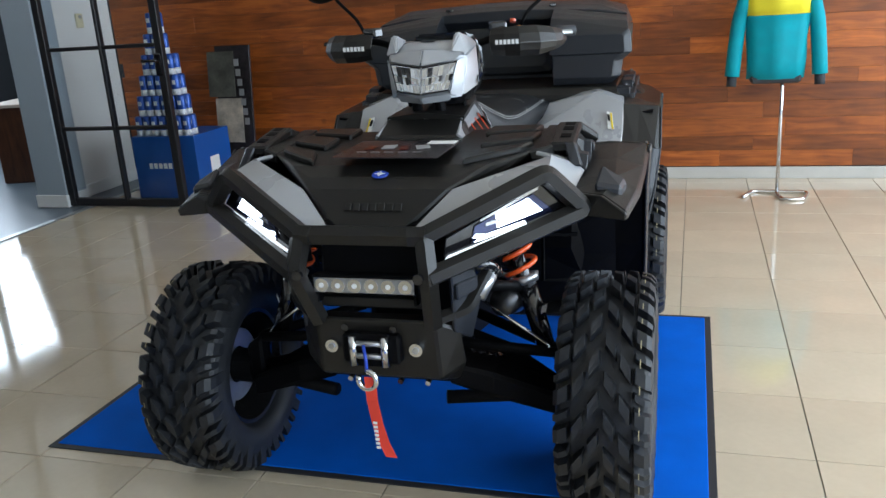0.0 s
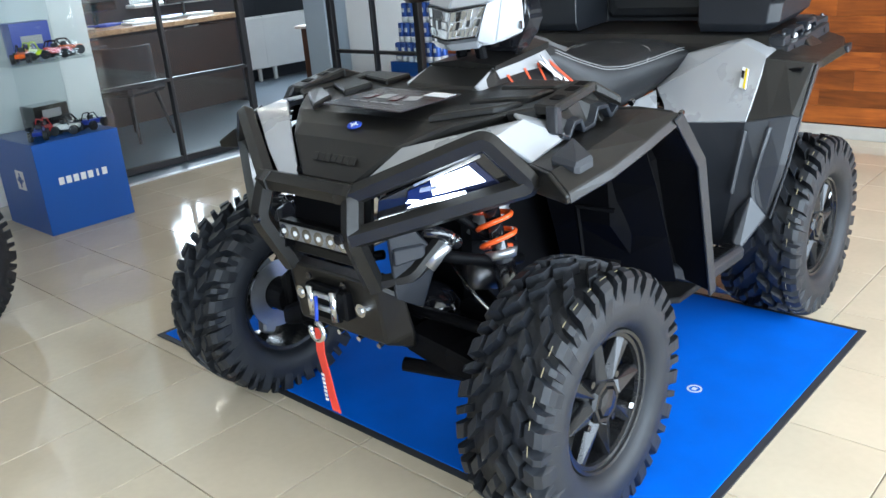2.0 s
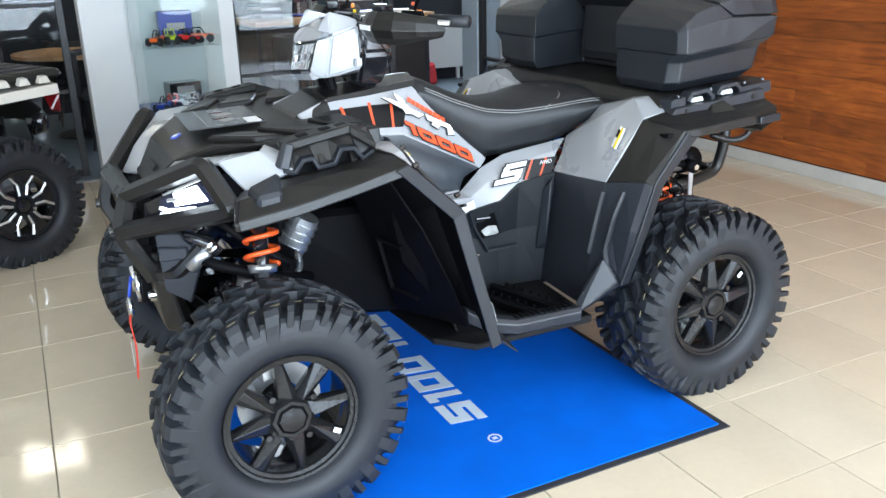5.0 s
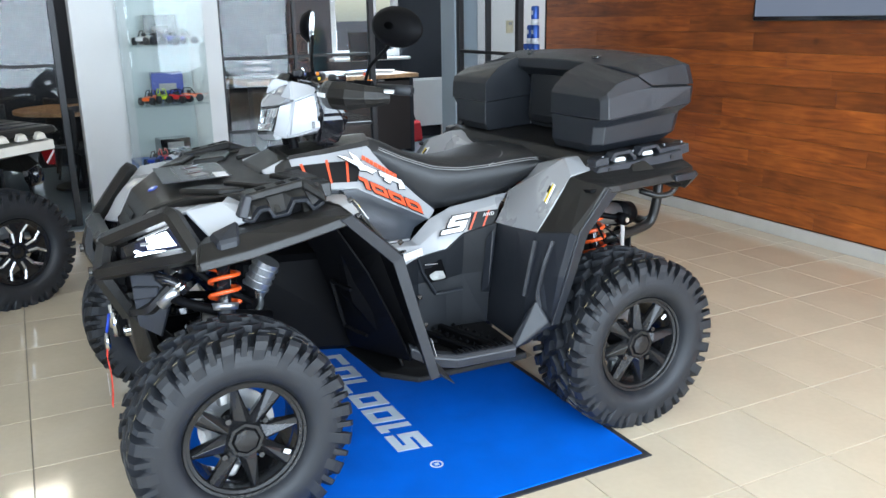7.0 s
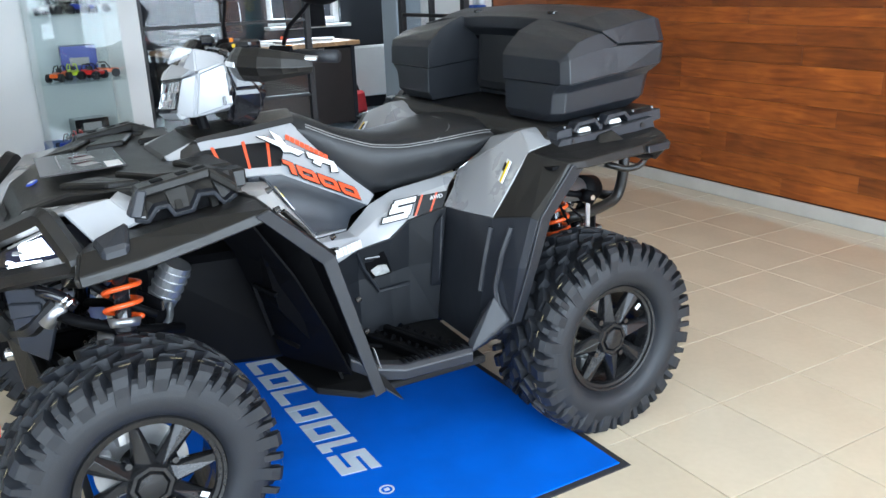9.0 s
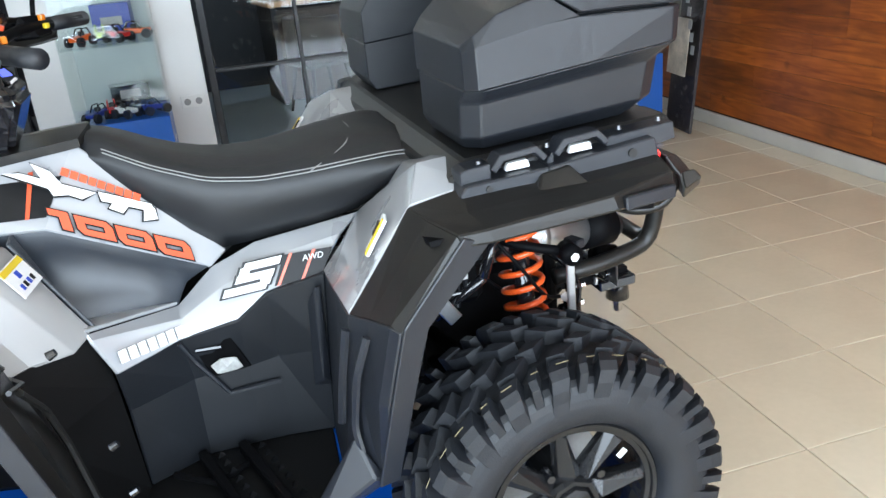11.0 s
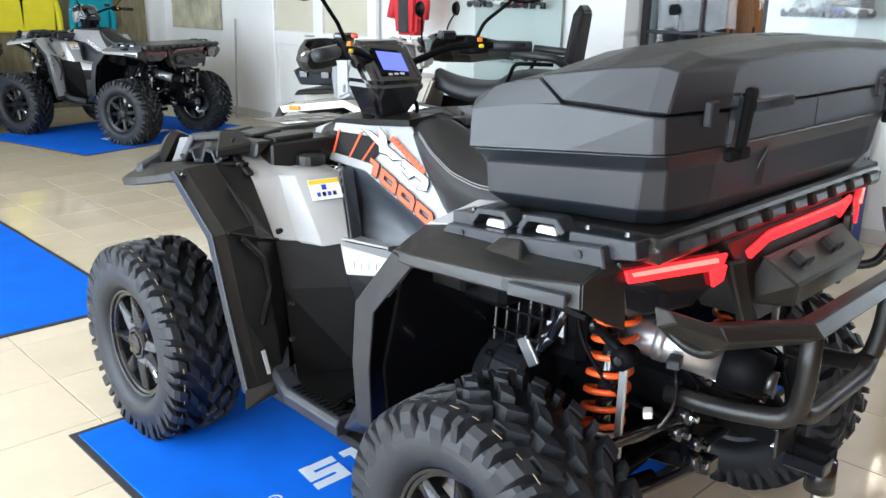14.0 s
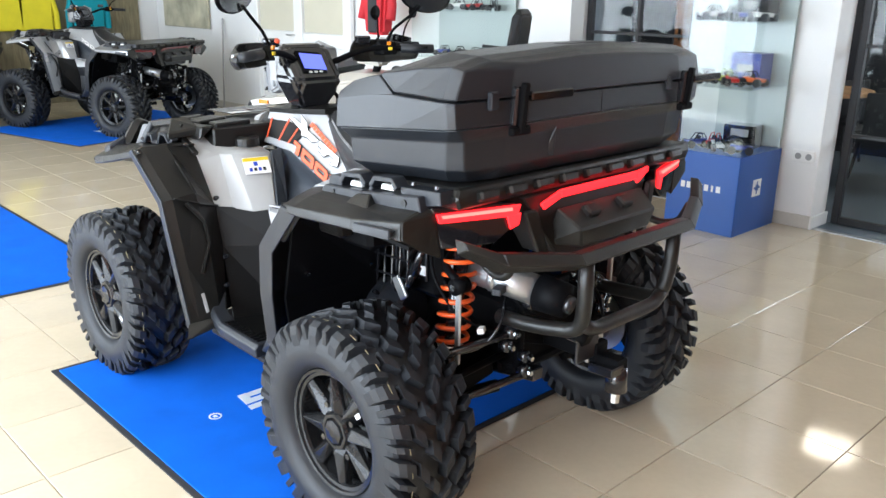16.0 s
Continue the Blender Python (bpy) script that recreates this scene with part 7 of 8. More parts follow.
    part("gasket", hull([(s * x, y, z - Z) for s in (1, -1) for x, y in ((0.555, 0.85), (0.555, 1.03), (0.540, 1.048)) for z in (1.255, 1.272)], 0.0), BLACKDEEP, c)
    part("backrest_pad", hull([(s * x, y, z - Z) for s in (1, -1) for x, y, z in ((0.24, 0.835, 1.06), (0.24, 0.855, 1.30), (0.24, 0.90, 1.06), (0.24, 0.90, 1.30), (0.20, 0.825, 1.10), (0.20, 0.838, 1.27))], 0.012), SEATVINYL, c, "black padded backrest")
    for sx in (0.36, -0.43):
        l = part("latch", box((0.050, 0.022, 0.100), (sx, 1.088, 1.240 - Z), (-4, 0, 0), 0.005), BLACKGLOSS, c, "black buckle latch")
        part("latch_arm", box((0.022, 0.018, 0.130), (sx, 1.100, 1.235 - Z), (-6, 0, 0), 0.004), BLACKDEEP, l)
        part("latch_foot", box((0.070, 0.020, 0.022), (sx, 1.092, 1.180 - Z), bevel=0.004), BLACKDEEP, l)
        part("latch_plate", box((0.030, 0.016, 0.045), (sx + 0.088, 1.080, 1.258 - Z), bevel=0.003), PLASTIC_GREY, l)
        part("hinge_bar", box((0.17, 0.018, 0.024), (sx - 0.125, 1.088, 1.262 - Z), bevel=0.004), BLACKGLOSS, l)
    part("rear_rib", hull([(0.215, 1.050, 1.092 - Z), (0.180, 1.050, 1.092 - Z), (0.186, 1.074, 1.175 - Z), (0.182, 1.066, 1.092 - Z), (0.180, 1.050, 1.17 - Z)], 0.002), BOXPLASTIC, c)
    for s in (1, -1):
        part("lid_emblem", box((0.09, 0.03, 0.003), (0.05 * s, 0.99, 1.379 - Z), (-2, 0, 0), 0.001), PLASTIC_GREY, c)
        part("lid_clip", box((0.03, 0.03, 0.012), (0.235 * s, 0.850, 1.358 - Z), (0, 0, 20 * s), 0.004), BLACKGLOSS, c)
    return c


cargo_box()


# ---------------------------------------------------------------- mats and the brochure
def floor_mat(at, size, turn, label, with_print=True):
    m = thing("floor_mat", at, turn, label, "floor mat", "blue mats")
    part("edge", box((size[0], size[1], 0.005), (0, 0, 0.0026), bevel=0.002), MATEDGE, m, "black rubber edge")
    part("carpet", box((size[0] - 0.05, size[1] - 0.05, 0.006), (0, 0, 0.0052), bevel=0.002), MATBLUE, m)
    return m


MX0, MX1, MY0, MY1 = -1.402, 0.838, -0.888, 0.618
main_mat = floor_mat(((MX0 + MX1) / 2, (MY0 + MY1) / 2, 0), (MX1 - MX0, MY1 - MY0), 0, "bright blue carpet mat with a pale printed logo under the quad bike")

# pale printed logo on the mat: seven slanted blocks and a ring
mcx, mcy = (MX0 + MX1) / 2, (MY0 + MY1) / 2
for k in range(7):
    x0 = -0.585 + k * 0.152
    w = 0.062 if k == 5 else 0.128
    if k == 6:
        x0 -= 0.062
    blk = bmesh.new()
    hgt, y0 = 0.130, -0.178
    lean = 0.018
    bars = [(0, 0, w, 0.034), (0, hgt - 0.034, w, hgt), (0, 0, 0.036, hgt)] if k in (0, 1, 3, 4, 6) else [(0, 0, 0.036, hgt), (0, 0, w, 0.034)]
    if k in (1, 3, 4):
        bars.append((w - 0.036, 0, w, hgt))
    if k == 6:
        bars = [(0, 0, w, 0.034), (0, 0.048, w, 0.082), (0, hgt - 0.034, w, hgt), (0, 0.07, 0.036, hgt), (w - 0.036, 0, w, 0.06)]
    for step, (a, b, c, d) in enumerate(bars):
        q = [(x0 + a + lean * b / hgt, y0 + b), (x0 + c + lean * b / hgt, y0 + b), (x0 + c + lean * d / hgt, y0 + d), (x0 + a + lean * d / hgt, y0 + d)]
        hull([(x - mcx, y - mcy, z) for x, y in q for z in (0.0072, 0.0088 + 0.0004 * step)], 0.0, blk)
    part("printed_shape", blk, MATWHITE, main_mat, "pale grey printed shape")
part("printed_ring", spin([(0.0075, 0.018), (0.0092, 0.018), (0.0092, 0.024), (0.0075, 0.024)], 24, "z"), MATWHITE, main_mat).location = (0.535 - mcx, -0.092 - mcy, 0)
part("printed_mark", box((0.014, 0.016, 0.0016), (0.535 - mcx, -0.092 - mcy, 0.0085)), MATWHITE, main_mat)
tagged(main_mat, "bright blue carpet mat with pale printed shapes, black edge")

floor_mat((0.86, -3.02, 0), (1.50, 2.20), 0, "bright blue carpet mat with black edge, lying empty")
far_mat = floor_mat((-2.05, -6.98, 0), (2.2, 1.75), 14, "bright blue carpet mat under a silver quad bike")
for k in range(5):
    part("printed_shape", box((0.13, 0.12, 0.002), (-0.30 + k * 0.17, 0.25, 0.0085)), MATWHITE, far_mat)

# brochure on the hood
bro = thing("brochure", (-0.085 + 0.018, -0.014 - 0.715, 1.0145), 0.6 - 3, "dark printed brochure with a white sticker, lying on the hood", "brochure")
part("cover", box((0.315, 0.225, 0.003), (0, 0, 0.0), (1.5, 0, 0), 0.0006), PAPERDARK, bro)
part("sticker", box((0.085, 0.042, 0.001), (0.108, 0.082, 0.0045), (1.5, 0, 0)), WHITEPRINT, bro)
for k in range(4):
    part("print", box((0.040 if k % 2 else 0.028, 0.050, 0.001), (-0.085 + k * 0.052, 0.005 + 0.012 * (k % 2), 0.0035), (1.5, 0, 8 * k)), GREYPRINT if k % 2 else REDLENS, bro)
for k in range(5):
    part("print_bar", box((0.030, 0.004, 0.001), (-0.09 + k * 0.042, -0.055, 0.002), (1.5, 0, 0)), GREYPRINT, bro)


# ---------------------------------------------------------------- other quad bikes
def swap(ob, table):
    for o in (ob, *ob.children_recursive):
        if o.type == "MESH" and o.material_slots and o.material_slots[0].material in table:
            slot = o.material_slots[0]
            new_mat = table[slot.material]
            slot.link = "OBJECT"
            slot.material = new_mat


def drop(ob, names):
    for o in [o for o in ob.children_recursive if o.name.split(".")[0] in names]:
        for c in list(o.children_recursive) + [o]:
            if c.name in bpy.data.objects:
                bpy.data.objects.remove(c)


UNLIT = {HEADLED: LENS, TAILRED: REDLENS, TAILHOT: REDLENS, SCREEN: BLACKGLOSS}
CREAM = mat("cream_white_paint", (0.60, 0.565, 0.50), 0.28, vary=0.04, coat=0.6)
GREYMETAL = mat("grey_metallic_paint", (0.40, 0.41, 0.43), 0.28, metal=0.5, vary=0.05, coat=0.6)


def star_spoke(w):
    x = 0.34 * w
    pts = [(x + 0.010, 0.045, -0.030), (x + 0.010, 0.045, 0.030), (x - 0.03, 0.045, -0.030), (x - 0.03, 0.045, 0.03), (x, 0.172, -0.048), (x, 0.172, 0.048), (x - 0.02, 0.172, -0.045), (x - 0.02, 0.172, 0.045), (x + 0.012, 0.11, 0.0)]
    return finish("spoke", hull(pts, 0.003), RIMBLACK)


def star_edge(w):
    bm = bmesh.new()
    x = 0.34 * w + 0.011
    for s in (1, -1):
        for (r0, a0, b0), (r1, a1, b1) in (((0.054, 0.010, 0.024), (0.108, 0.018, 0.034)), ((0.108, 0.018, 0.034), (0.150, 0.050, 0.068))):
            hull([(x, r0, s * a0), (x, r0 - 0.003, s * b0), (x, r1, s * a1), (x, r1 - 0.005, s * b1), (x + 0.005, r0, s * (a0 + b0) / 2), (x + 0.005, r1, s * (a1 + b1) / 2),
                  (x - 0.006, r0, s * a0), (x - 0.006, r0, s * b0), (x - 0.006, r1, s * a1), (x - 0.006, r1, s * b1)], 0.0, bm)
    return finish("spoke_edge", bm, MACHINED)


STAR = dict(FRONT_KIT)
STAR["n"], STAR["spoke"] = 5, star_spoke(FRONT_KIT["w"])
del STAR["broad"]
EDGE = star_edge(FRONT_KIT["w"])


def touring_quad(at, turn):
    """Long two-up quad: cream fender arches, dark racks, tall padded backrest."""
    q = thing("quad_bike", at, turn, "cream-white touring quad bike with a passenger backrest", "quad bike")
    for x, y, right in ((0.50, -0.72, False), (-0.50, -0.72, True), (0.50, 0.70, False), (-0.50, 0.70, True)):
        r = wheel(q, STAR, (x, y, HUB_Z - 0.009), right)
        for k in range(5):
            e = new("spoke_edge", EDGE)
            e.parent = r
            e.matrix_local = pose(0, 0, 0, 72 * k + 12)
    part("frame", hull([(s * x, y, z) for s in (1, -1) for x, y, z in ((0.20, -0.75, 0.34), (0.24, 0.0, 0.28), (0.22, 0.8, 0.36), (0.17, 0.9, 0.66), (0.17, -0.85, 0.66))], 0.02), BLACKDEEP, q, "black frame and engine")
    part("bumper", tube([(-0.30, -0.98, 0.62), (-0.22, -1.10, 0.46), (0.22, -1.10, 0.46), (0.30, -0.98, 0.62)], 0.022, 10, None, 1, 0.06), BLACKDEEP, q)
    part("bumper", tube([(-0.30, -1.02, 0.70), (0.30, -1.02, 0.70)], 0.020, 10), BLACKDEEP, q)
    part("hood", hull([(s * x, y, z) for s in (1, -1) for x, y, z in ((0.20, -1.02, 0.70), (0.30, -0.98, 0.80), (0.34, -0.50, 0.86), (0.20, -0.42, 0.94), (0.16, -0.10, 0.93), (0.24, -0.2, 0.62), (0.22, -0.9, 0.62))], 0.015, segments=2), CREAM, q, "cream-white hood with pale printed patches")
    for s in (1, -1):
        for band in (((0.33, -1.00, 0.755), (0.34, -0.55, 0.820), (0.33, -0.36, 0.740), (0.30, -0.20, 0.560)),):
            outer = [(p[0] + 0.24, p[1] - (0.02 if k == 0 else 0), p[2] - 0.01) for k, p in enumerate(band)]
            lip = [(p[0] + 0.008, p[1], p[2] - 0.045) for p in outer]
            part("front_fender", shell([band, outer, lip], 0.010, 0.003, None, s), CREAM, q, "cream-white front fender arch")
        band = ((0.26, 0.20, 0.580), (0.28, 0.34, 0.740), (0.32, 0.46, 0.868), (0.34, 1.02, 0.900))
        outer = [(p[0] + 0.20, p[1] + (0.01 if k < 2 else 0), p[2] - 0.01) for k, p in enumerate(band)]
        lip = [(p[0] + 0.008, p[1], p[2] - 0.050) for p in outer]
        part("rear_fender", shell([band, outer, lip], 0.010, 0.003, None, s), CREAM, q, "cream-white rear fender arch")
        part("arch_liner", shell([[(0.50, 0.28, 0.62), (0.50, 0.46, 0.82), (0.50, 1.00, 0.85)], [(0.22, 0.28, 0.52), (0.22, 0.46, 0.76), (0.22, 0.98, 0.78)]], 0.008, 0.0, None, s), BLACKDEEP, q)
        part("arch_liner", shell([[(0.52, -0.98, 0.72), (0.52, -0.55, 0.78), (0.50, -0.30, 0.62)], [(0.22, -0.95, 0.66), (0.22, -0.55, 0.70), (0.22, -0.28, 0.52)]], 0.008, 0.0, None, s), BLACKDEEP, q)
        part("fender_corner", hull([(0.585, -1.02, 0.745), (0.33, -1.03, 0.760), (0.55, -1.08, 0.66), (0.33, -1.10, 0.66), (0.60, -0.98, 0.68)], 0.008, None, s), PLASTIC_GREY, q)
        part("marker", box((0.012, 0.080, 0.028), (0.588 * s, -0.90, 0.742), bevel=0.004), AMBER, q)
        part("side_panel", shell([[(0.26, -0.30, 0.80), (0.25, 0.0, 0.76), (0.26, 0.30, 0.80)], [(0.30, -0.22, 0.52), (0.32, 0.0, 0.46), (0.30, 0.22, 0.54)]], 0.010, 0.003, None, s), PLASTIC, q)
        part("graphic", plate([(0.262, -0.26, 0.775), (0.257, 0.02, 0.74), (0.275, 0.02, 0.66), (0.285, -0.20, 0.66)], 0.012, 0.002, None, s), CREAM, q)
        part("floorboard", box((0.24, 0.62, 0.03), (0.40 * s, -0.02, 0.34), bevel=0.008), PLASTIC, q)
        part("suspension_arm", tube([(0.18, 0.55, 0.36), (0.42, 0.70, 0.30), (0.18, 0.86, 0.36)], 0.020, 8, None, s, 0.04), BLACKDEEP, q)
        part("suspension_arm", tube([(0.18, -0.88, 0.36), (0.42, -0.72, 0.30), (0.18, -0.56, 0.36)], 0.020, 8, None, s, 0.04), BLACKDEEP, q)
        sh = part("shock_absorber", rod((0.26, 0.72, 0.78), (0.36, 0.72, 0.38), 0.020, 0.020, 12, None, s), BLACKGLOSS, q, smooth=True)
        part("spring", coil((0.265, 0.72, 0.76), (0.335, 0.72, 0.48), 0.042, 0.008, 7, s, 12, 6), BLACKGLOSS, sh, smooth=True)
        sh = part("shock_absorber", rod((0.26, -0.72, 0.72), (0.36, -0.72, 0.38), 0.020, 0.020, 12, None, s), BLACKGLOSS, q, smooth=True)
        part("spring", coil((0.265, -0.72, 0.70), (0.335, -0.72, 0.48), 0.042, 0.008, 6, s, 12, 6), BLACKGLOSS, sh, smooth=True)
        # passenger arm rest and grab rail
        part("armrest", tube([(0.24, 0.80, 1.03), (0.30, 0.74, 1.10), (0.30, 0.46, 1.12)], 0.026, 10, None, s, 0.06), SEATVINYL, q, smooth=True)
        part("grab_rail", tube([(0.26, 0.42, 0.93), (0.31, 0.48, 1.06), (0.30, 0.72, 1.06)], 0.012, 8, None, s, 0.04), BLACKDEEP, q, smooth=True)
        part("grip", rod((0.27, -0.16, 1.13), (0.40, -0.10, 1.125), 0.018, 0.018, 12, None, s), RUBBER, q, smooth=True)
        part("hand_guard", shell([[(0.20, -0.28, 1.18), (0.34, -0.27, 1.20), (0.44, -0.17, 1.17)], [(0.20, -0.30, 1.06), (0.35, -0.30, 1.05), (0.46, -0.18, 1.08)]], 0.008, 0.002, None, s, 1), BLACKGLOSS, q, "black hand guard", smooth=True)
        part("mirror_stalk", tube([(0.22, -0.16, 1.14), (0.26, -0.15, 1.26), (0.33, -0.12, 1.34)], 0.006, 6, None, s, 0.05), BLACKDEEP, q)
        m = part("mirror", spin([(-0.02, 0.0), (-0.018, 0.05), (0.0, 0.062), (0.0, 0.0)], 20, "y", None, False), BLACKDEEP, q, smooth=True)
        m.matrix_local = pose(0.36 * s, -0.12, 1.37) @ Matrix.Diagonal((1.2, 1, 0.8, 1))
        for k in range(5):
            y = 0.50 + k * 0.105
            part("rack_slot", hull([(0.50, y, 0.900), (0.50, y + 0.065, 0.902), (0.50, y + 0.05, 0.940), (0.50, y + 0.015, 0.938), (0.545, y, 0.898), (0.545, y + 0.065, 0.900), (0.54, y + 0.05, 0.935), (0.54, y + 0.015, 0.933)], 0.004, None, s), CREAM, q)
        tl = part("tail_lamp", hull([(0.42, 1.035, 0.83), (0.53, 1.03, 0.84), (0.52, 1.03, 0.74), (0.44, 1.035, 0.73), (0.44, 0.98, 0.83), (0.5, 0.98, 0.75)], 0.006, None, s), REDLENS, q)
        # round muffler end, no lamp in it
        part("rear_lamp", rod((0.27, 0.99, 0.665), (0.27, 1.045, 0.665), 0.070, 0.066, 20, None, s), BLACKGLOSS, q, "round black muffler end", smooth=True)
    part("rear_rack", hull([(s * x, y, z) for s in (1, -1) for x, y, z in ((0.46, 0.46, 0.895), (0.50, 0.54, 0.900), (0.52, 1.06, 0.925), (0.46, 1.10, 0.925), (0.50, 1.06, 0.965), (0.46, 0.50, 0.945))], 0.010), PLASTIC, q, "dark plastic rear rack")
    for k in range(6):
        part("rack_rib", box((0.045, 0.50, 0.018), (-0.375 + 0.15 * k, 0.80, 0.958), (0, 0, 0), 0.005), PLASTIC_GREY, q)
    part("front_rack", hull([(s * x, y, z) for s in (1, -1) for x, y, z in ((0.42, -1.00, 0.800), (0.42, -0.52, 0.845), (0.40, -0.98, 0.835), (0.40, -0.54, 0.875))], 0.008), PLASTIC, q)
    rows = []
    for y, hw, top in ((-0.12, 0.09, 0.985), (0.02, 0.14, 0.935), (0.16, 0.18, 0.915), (0.32, 0.20, 0.930), (0.40, 0.20, 0.985), (0.60, 0.19, 1.000), (0.74, 0.18, 1.000)):
        rows.append([(hw, y, top - 0.12), (hw, y, top - 0.04), (hw * 0.75, y, top - 0.008), (0, y, top), (-hw * 0.75, y, top - 0.008), (-hw, y, top - 0.04), (-hw, y, top - 0.12)])
    part("seat", shell(rows, 0.02, 0.0, None, 1, 1), SEATVINYL, q, "black padded two-step seat", smooth=True)
    part("backrest", hull([(s * x, y, z) for s in (1, -1) for x, y, z in ((0.17, 0.74, 1.00), (0.18, 0.80, 1.36), (0.17, 0.82, 1.00), (0.16, 0.865, 1.37), (0.12, 0.83, 1.42), (0.19, 0.78, 1.15))], 0.025, segments=2), SEATVINYL, q, "tall black padded backrest")
    part("pod", hull([(s * x, y, z) for s in (1, -1) for x, y, z in ((0.09, -0.42, 1.00), (0.12, -0.38, 1.12), (0.08, -0.28, 1.18), (0.12, -0.18, 1.10), (0.10, -0.2, 0.98))], 0.02, segments=2), CREAM, q, "cream-white headlamp pod")
    part("dash", hull([(s * x, y, z) for s in (1, -1) for x, y, z in ((0.08, -0.18, 1.06), (0.09, -0.2, 1.17), (0.06, -0.26, 1.19), (0.07, -0.24, 1.04))], 0.01), BLACKGLOSS, q)
    part("handlebar", tube([(-0.40, -0.10, 1.125), (-0.2, -0.19, 1.13), (0, -0.22, 1.08), (0.2, -0.19, 1.13), (0.40, -0.10, 1.125)], 0.012, 8, None, 1, 0.05), BLACKDEEP, q)
    part("steering_post", rod((0, -0.24, 1.06), (0, -0.30, 0.86), 0.03), BLACKDEEP, q)
    part("hitch", box((0.06, 0.22, 0.06), (0, 1.02, 0.42), bevel=0.006), BLACKDEEP, q)
    part("rear_panel", hull([(s * x, y, z) for s in (1, -1) for x, y, z in ((0.42, 1.02, 0.88), (0.42, 0.98, 0.74), (0.2, 1.0, 0.66), (0.3, 0.9, 0.86))], 0.008), PLASTIC, q)
    return q


WQ = Vector((-2.32, -2.24, 0))
white_quad = touring_quad(WQ, 27)
fb = pose(*WQ, 0, 0, 27) @ Vector((0, -0.76, 0.866))
front_box = thing("luggage_box", fb, 27, "grey plastic luggage box on the front rack", "luggage box")
part("tub", hull([(s * x, y, z) for s in (1, -1) for x, y, z in ((0.36, -0.22, 0.0), (0.36, 0.20, 0.006), (0.39, -0.25, 0.085), (0.39, 0.23, 0.085))], 0.01), PLASTIC_GREY, front_box)
part("lid", hull([(s * x, y, z) for s in (1, -1) for x, y, z in ((0.40, -0.26, 0.087), (0.40, 0.24, 0.087), (0.34, -0.20, 0.135), (0.34, 0.18, 0.135))], 0.012), PLASTIC_GREY, front_box)
for y in (-0.17, -0.01, 0.15):
    part("latch", box((0.02, 0.06, 0.045), (0.392, y, 0.075), (0, 0, 0), 0.004), BLACKGLOSS, front_box)

THIRD = (-0.36, -8.60)
grey_quad = copy_thing(quad, pose(-2.03, -7.09, 0.0, 0, 0, 23))
grey_quad.scale = (0.93, 0.93, 0.93)
drop(grey_quad, {"graphic", "winch", "light_bar", "rear_bumper", "bumper_tube", "hand_guard", "lettering"})
swap(grey_quad, {**UNLIT, SILVERPAINT: GREYMETAL, SILVERMATT: GREYMETAL, REDPRINT: WHITEPRINT, ORANGE: BLACKGLOSS})
for o in grey_quad.children:
    if o.name.split(".")[0] in ("front_fender", "rear_fender", "leg_guard", "hood"):
        o.material_slots[0].link = "OBJECT"
        o.material_slots[0].material = GREYMETAL if "hood" not in o.name else DARKSTEEL
for o in grey_quad.children:
    if o.name.split(".")[0] == "wheel":
        o.scale = (1.02, 1.04, 1.04)
        o.location.z = o.location.z * 1.04
# its bodywork stands higher in front than that of the silver one
RUNNING = {"wheel", "suspension_arm", "drive_shaft", "rubber_boot", "upright", "arm_guard", "brake_line"}
BODY_TILT = pose(0, 0.80, 0.95, -4.5) @ pose(0, -0.80, -0.95)
for o in grey_quad.children:
    if o.name.split(".")[0] not in RUNNING:
        o.matrix_local = BODY_TILT @ o.matrix_local
tagged(grey_quad, "grey metallic quad bike standing on a blue mat", "quad bike")
third = copy_thing(grey_quad, pose(THIRD[0], THIRD[1], 0.0, 0, 0, 40))
third.scale = (0.86, 0.86, 0.86)
tagged(third, "dark quad bike parked by the end wall", "quad bike")
swap(third, {GREYMETAL: BLACKGLOSS, DARKSTEEL: BLACKGLOSS})


# ---------------------------------------------------------------- display cases
def toy(at, turn, paint, size=1.0, tall=False):
    t = thing("model_vehicle", at, turn, "small scale model vehicle on black wheels", "scale model", "scale models")
    k = size
    part("body", hull([(s * x * k, y * k, z * k) for s in (1, -1) for x, y, z in ((0.030, -0.075, 0.030), (0.034, 0.06, 0.030), (0.026, -0.085, 0.055), (0.030, 0.07, 0.065), (0.022, 0.0, 0.062))], 0.004), paint, t)
    part("cage", tube([(0.025 * k, -0.03 * k, 0.055 * k), (0.02 * k, 0.0, 0.10 * k), (0.02 * k, 0.05 * k, 0.10 * k), (0.025 * k, 0.07 * k, 0.06 * k)], 0.004 * k, 6), BLACKGLOSS if not tall else paint, t)
    part("cage", tube([(-0.025 * k, -0.03 * k, 0.055 * k), (-0.02 * k, 0.0, 0.10 * k), (-0.02 * k, 0.05 * k, 0.10 * k), (-0.025 * k, 0.07 * k, 0.06 * k)], 0.004 * k, 6), BLACKGLOSS if not tall else paint, t)
    for s in (1, -1):
        for y in (-0.06, 0.055):
            w = part("wheel", spin([(-0.012 * k, 0.0), (-0.012 * k, 0.028 * k), (0.012 * k, 0.028 * k), (0.012 * k, 0.0)], 14, closed=False), RUBBER, t)
            w.location = (s * 0.042 * k, y * k, 0.028 * k)
    part("seat", box((0.03 * k, 0.03 * k, 0.03 * k), (0, 0.015 * k, 0.07 * k), bevel=0.004), CHAIRGREY, t)
    return t


LIME = mat("lime_paint", (0.45, 0.60, 0.02), 0.3)
ORANGEP = mat("orange_paint", (0.75, 0.13, 0.02), 0.3)
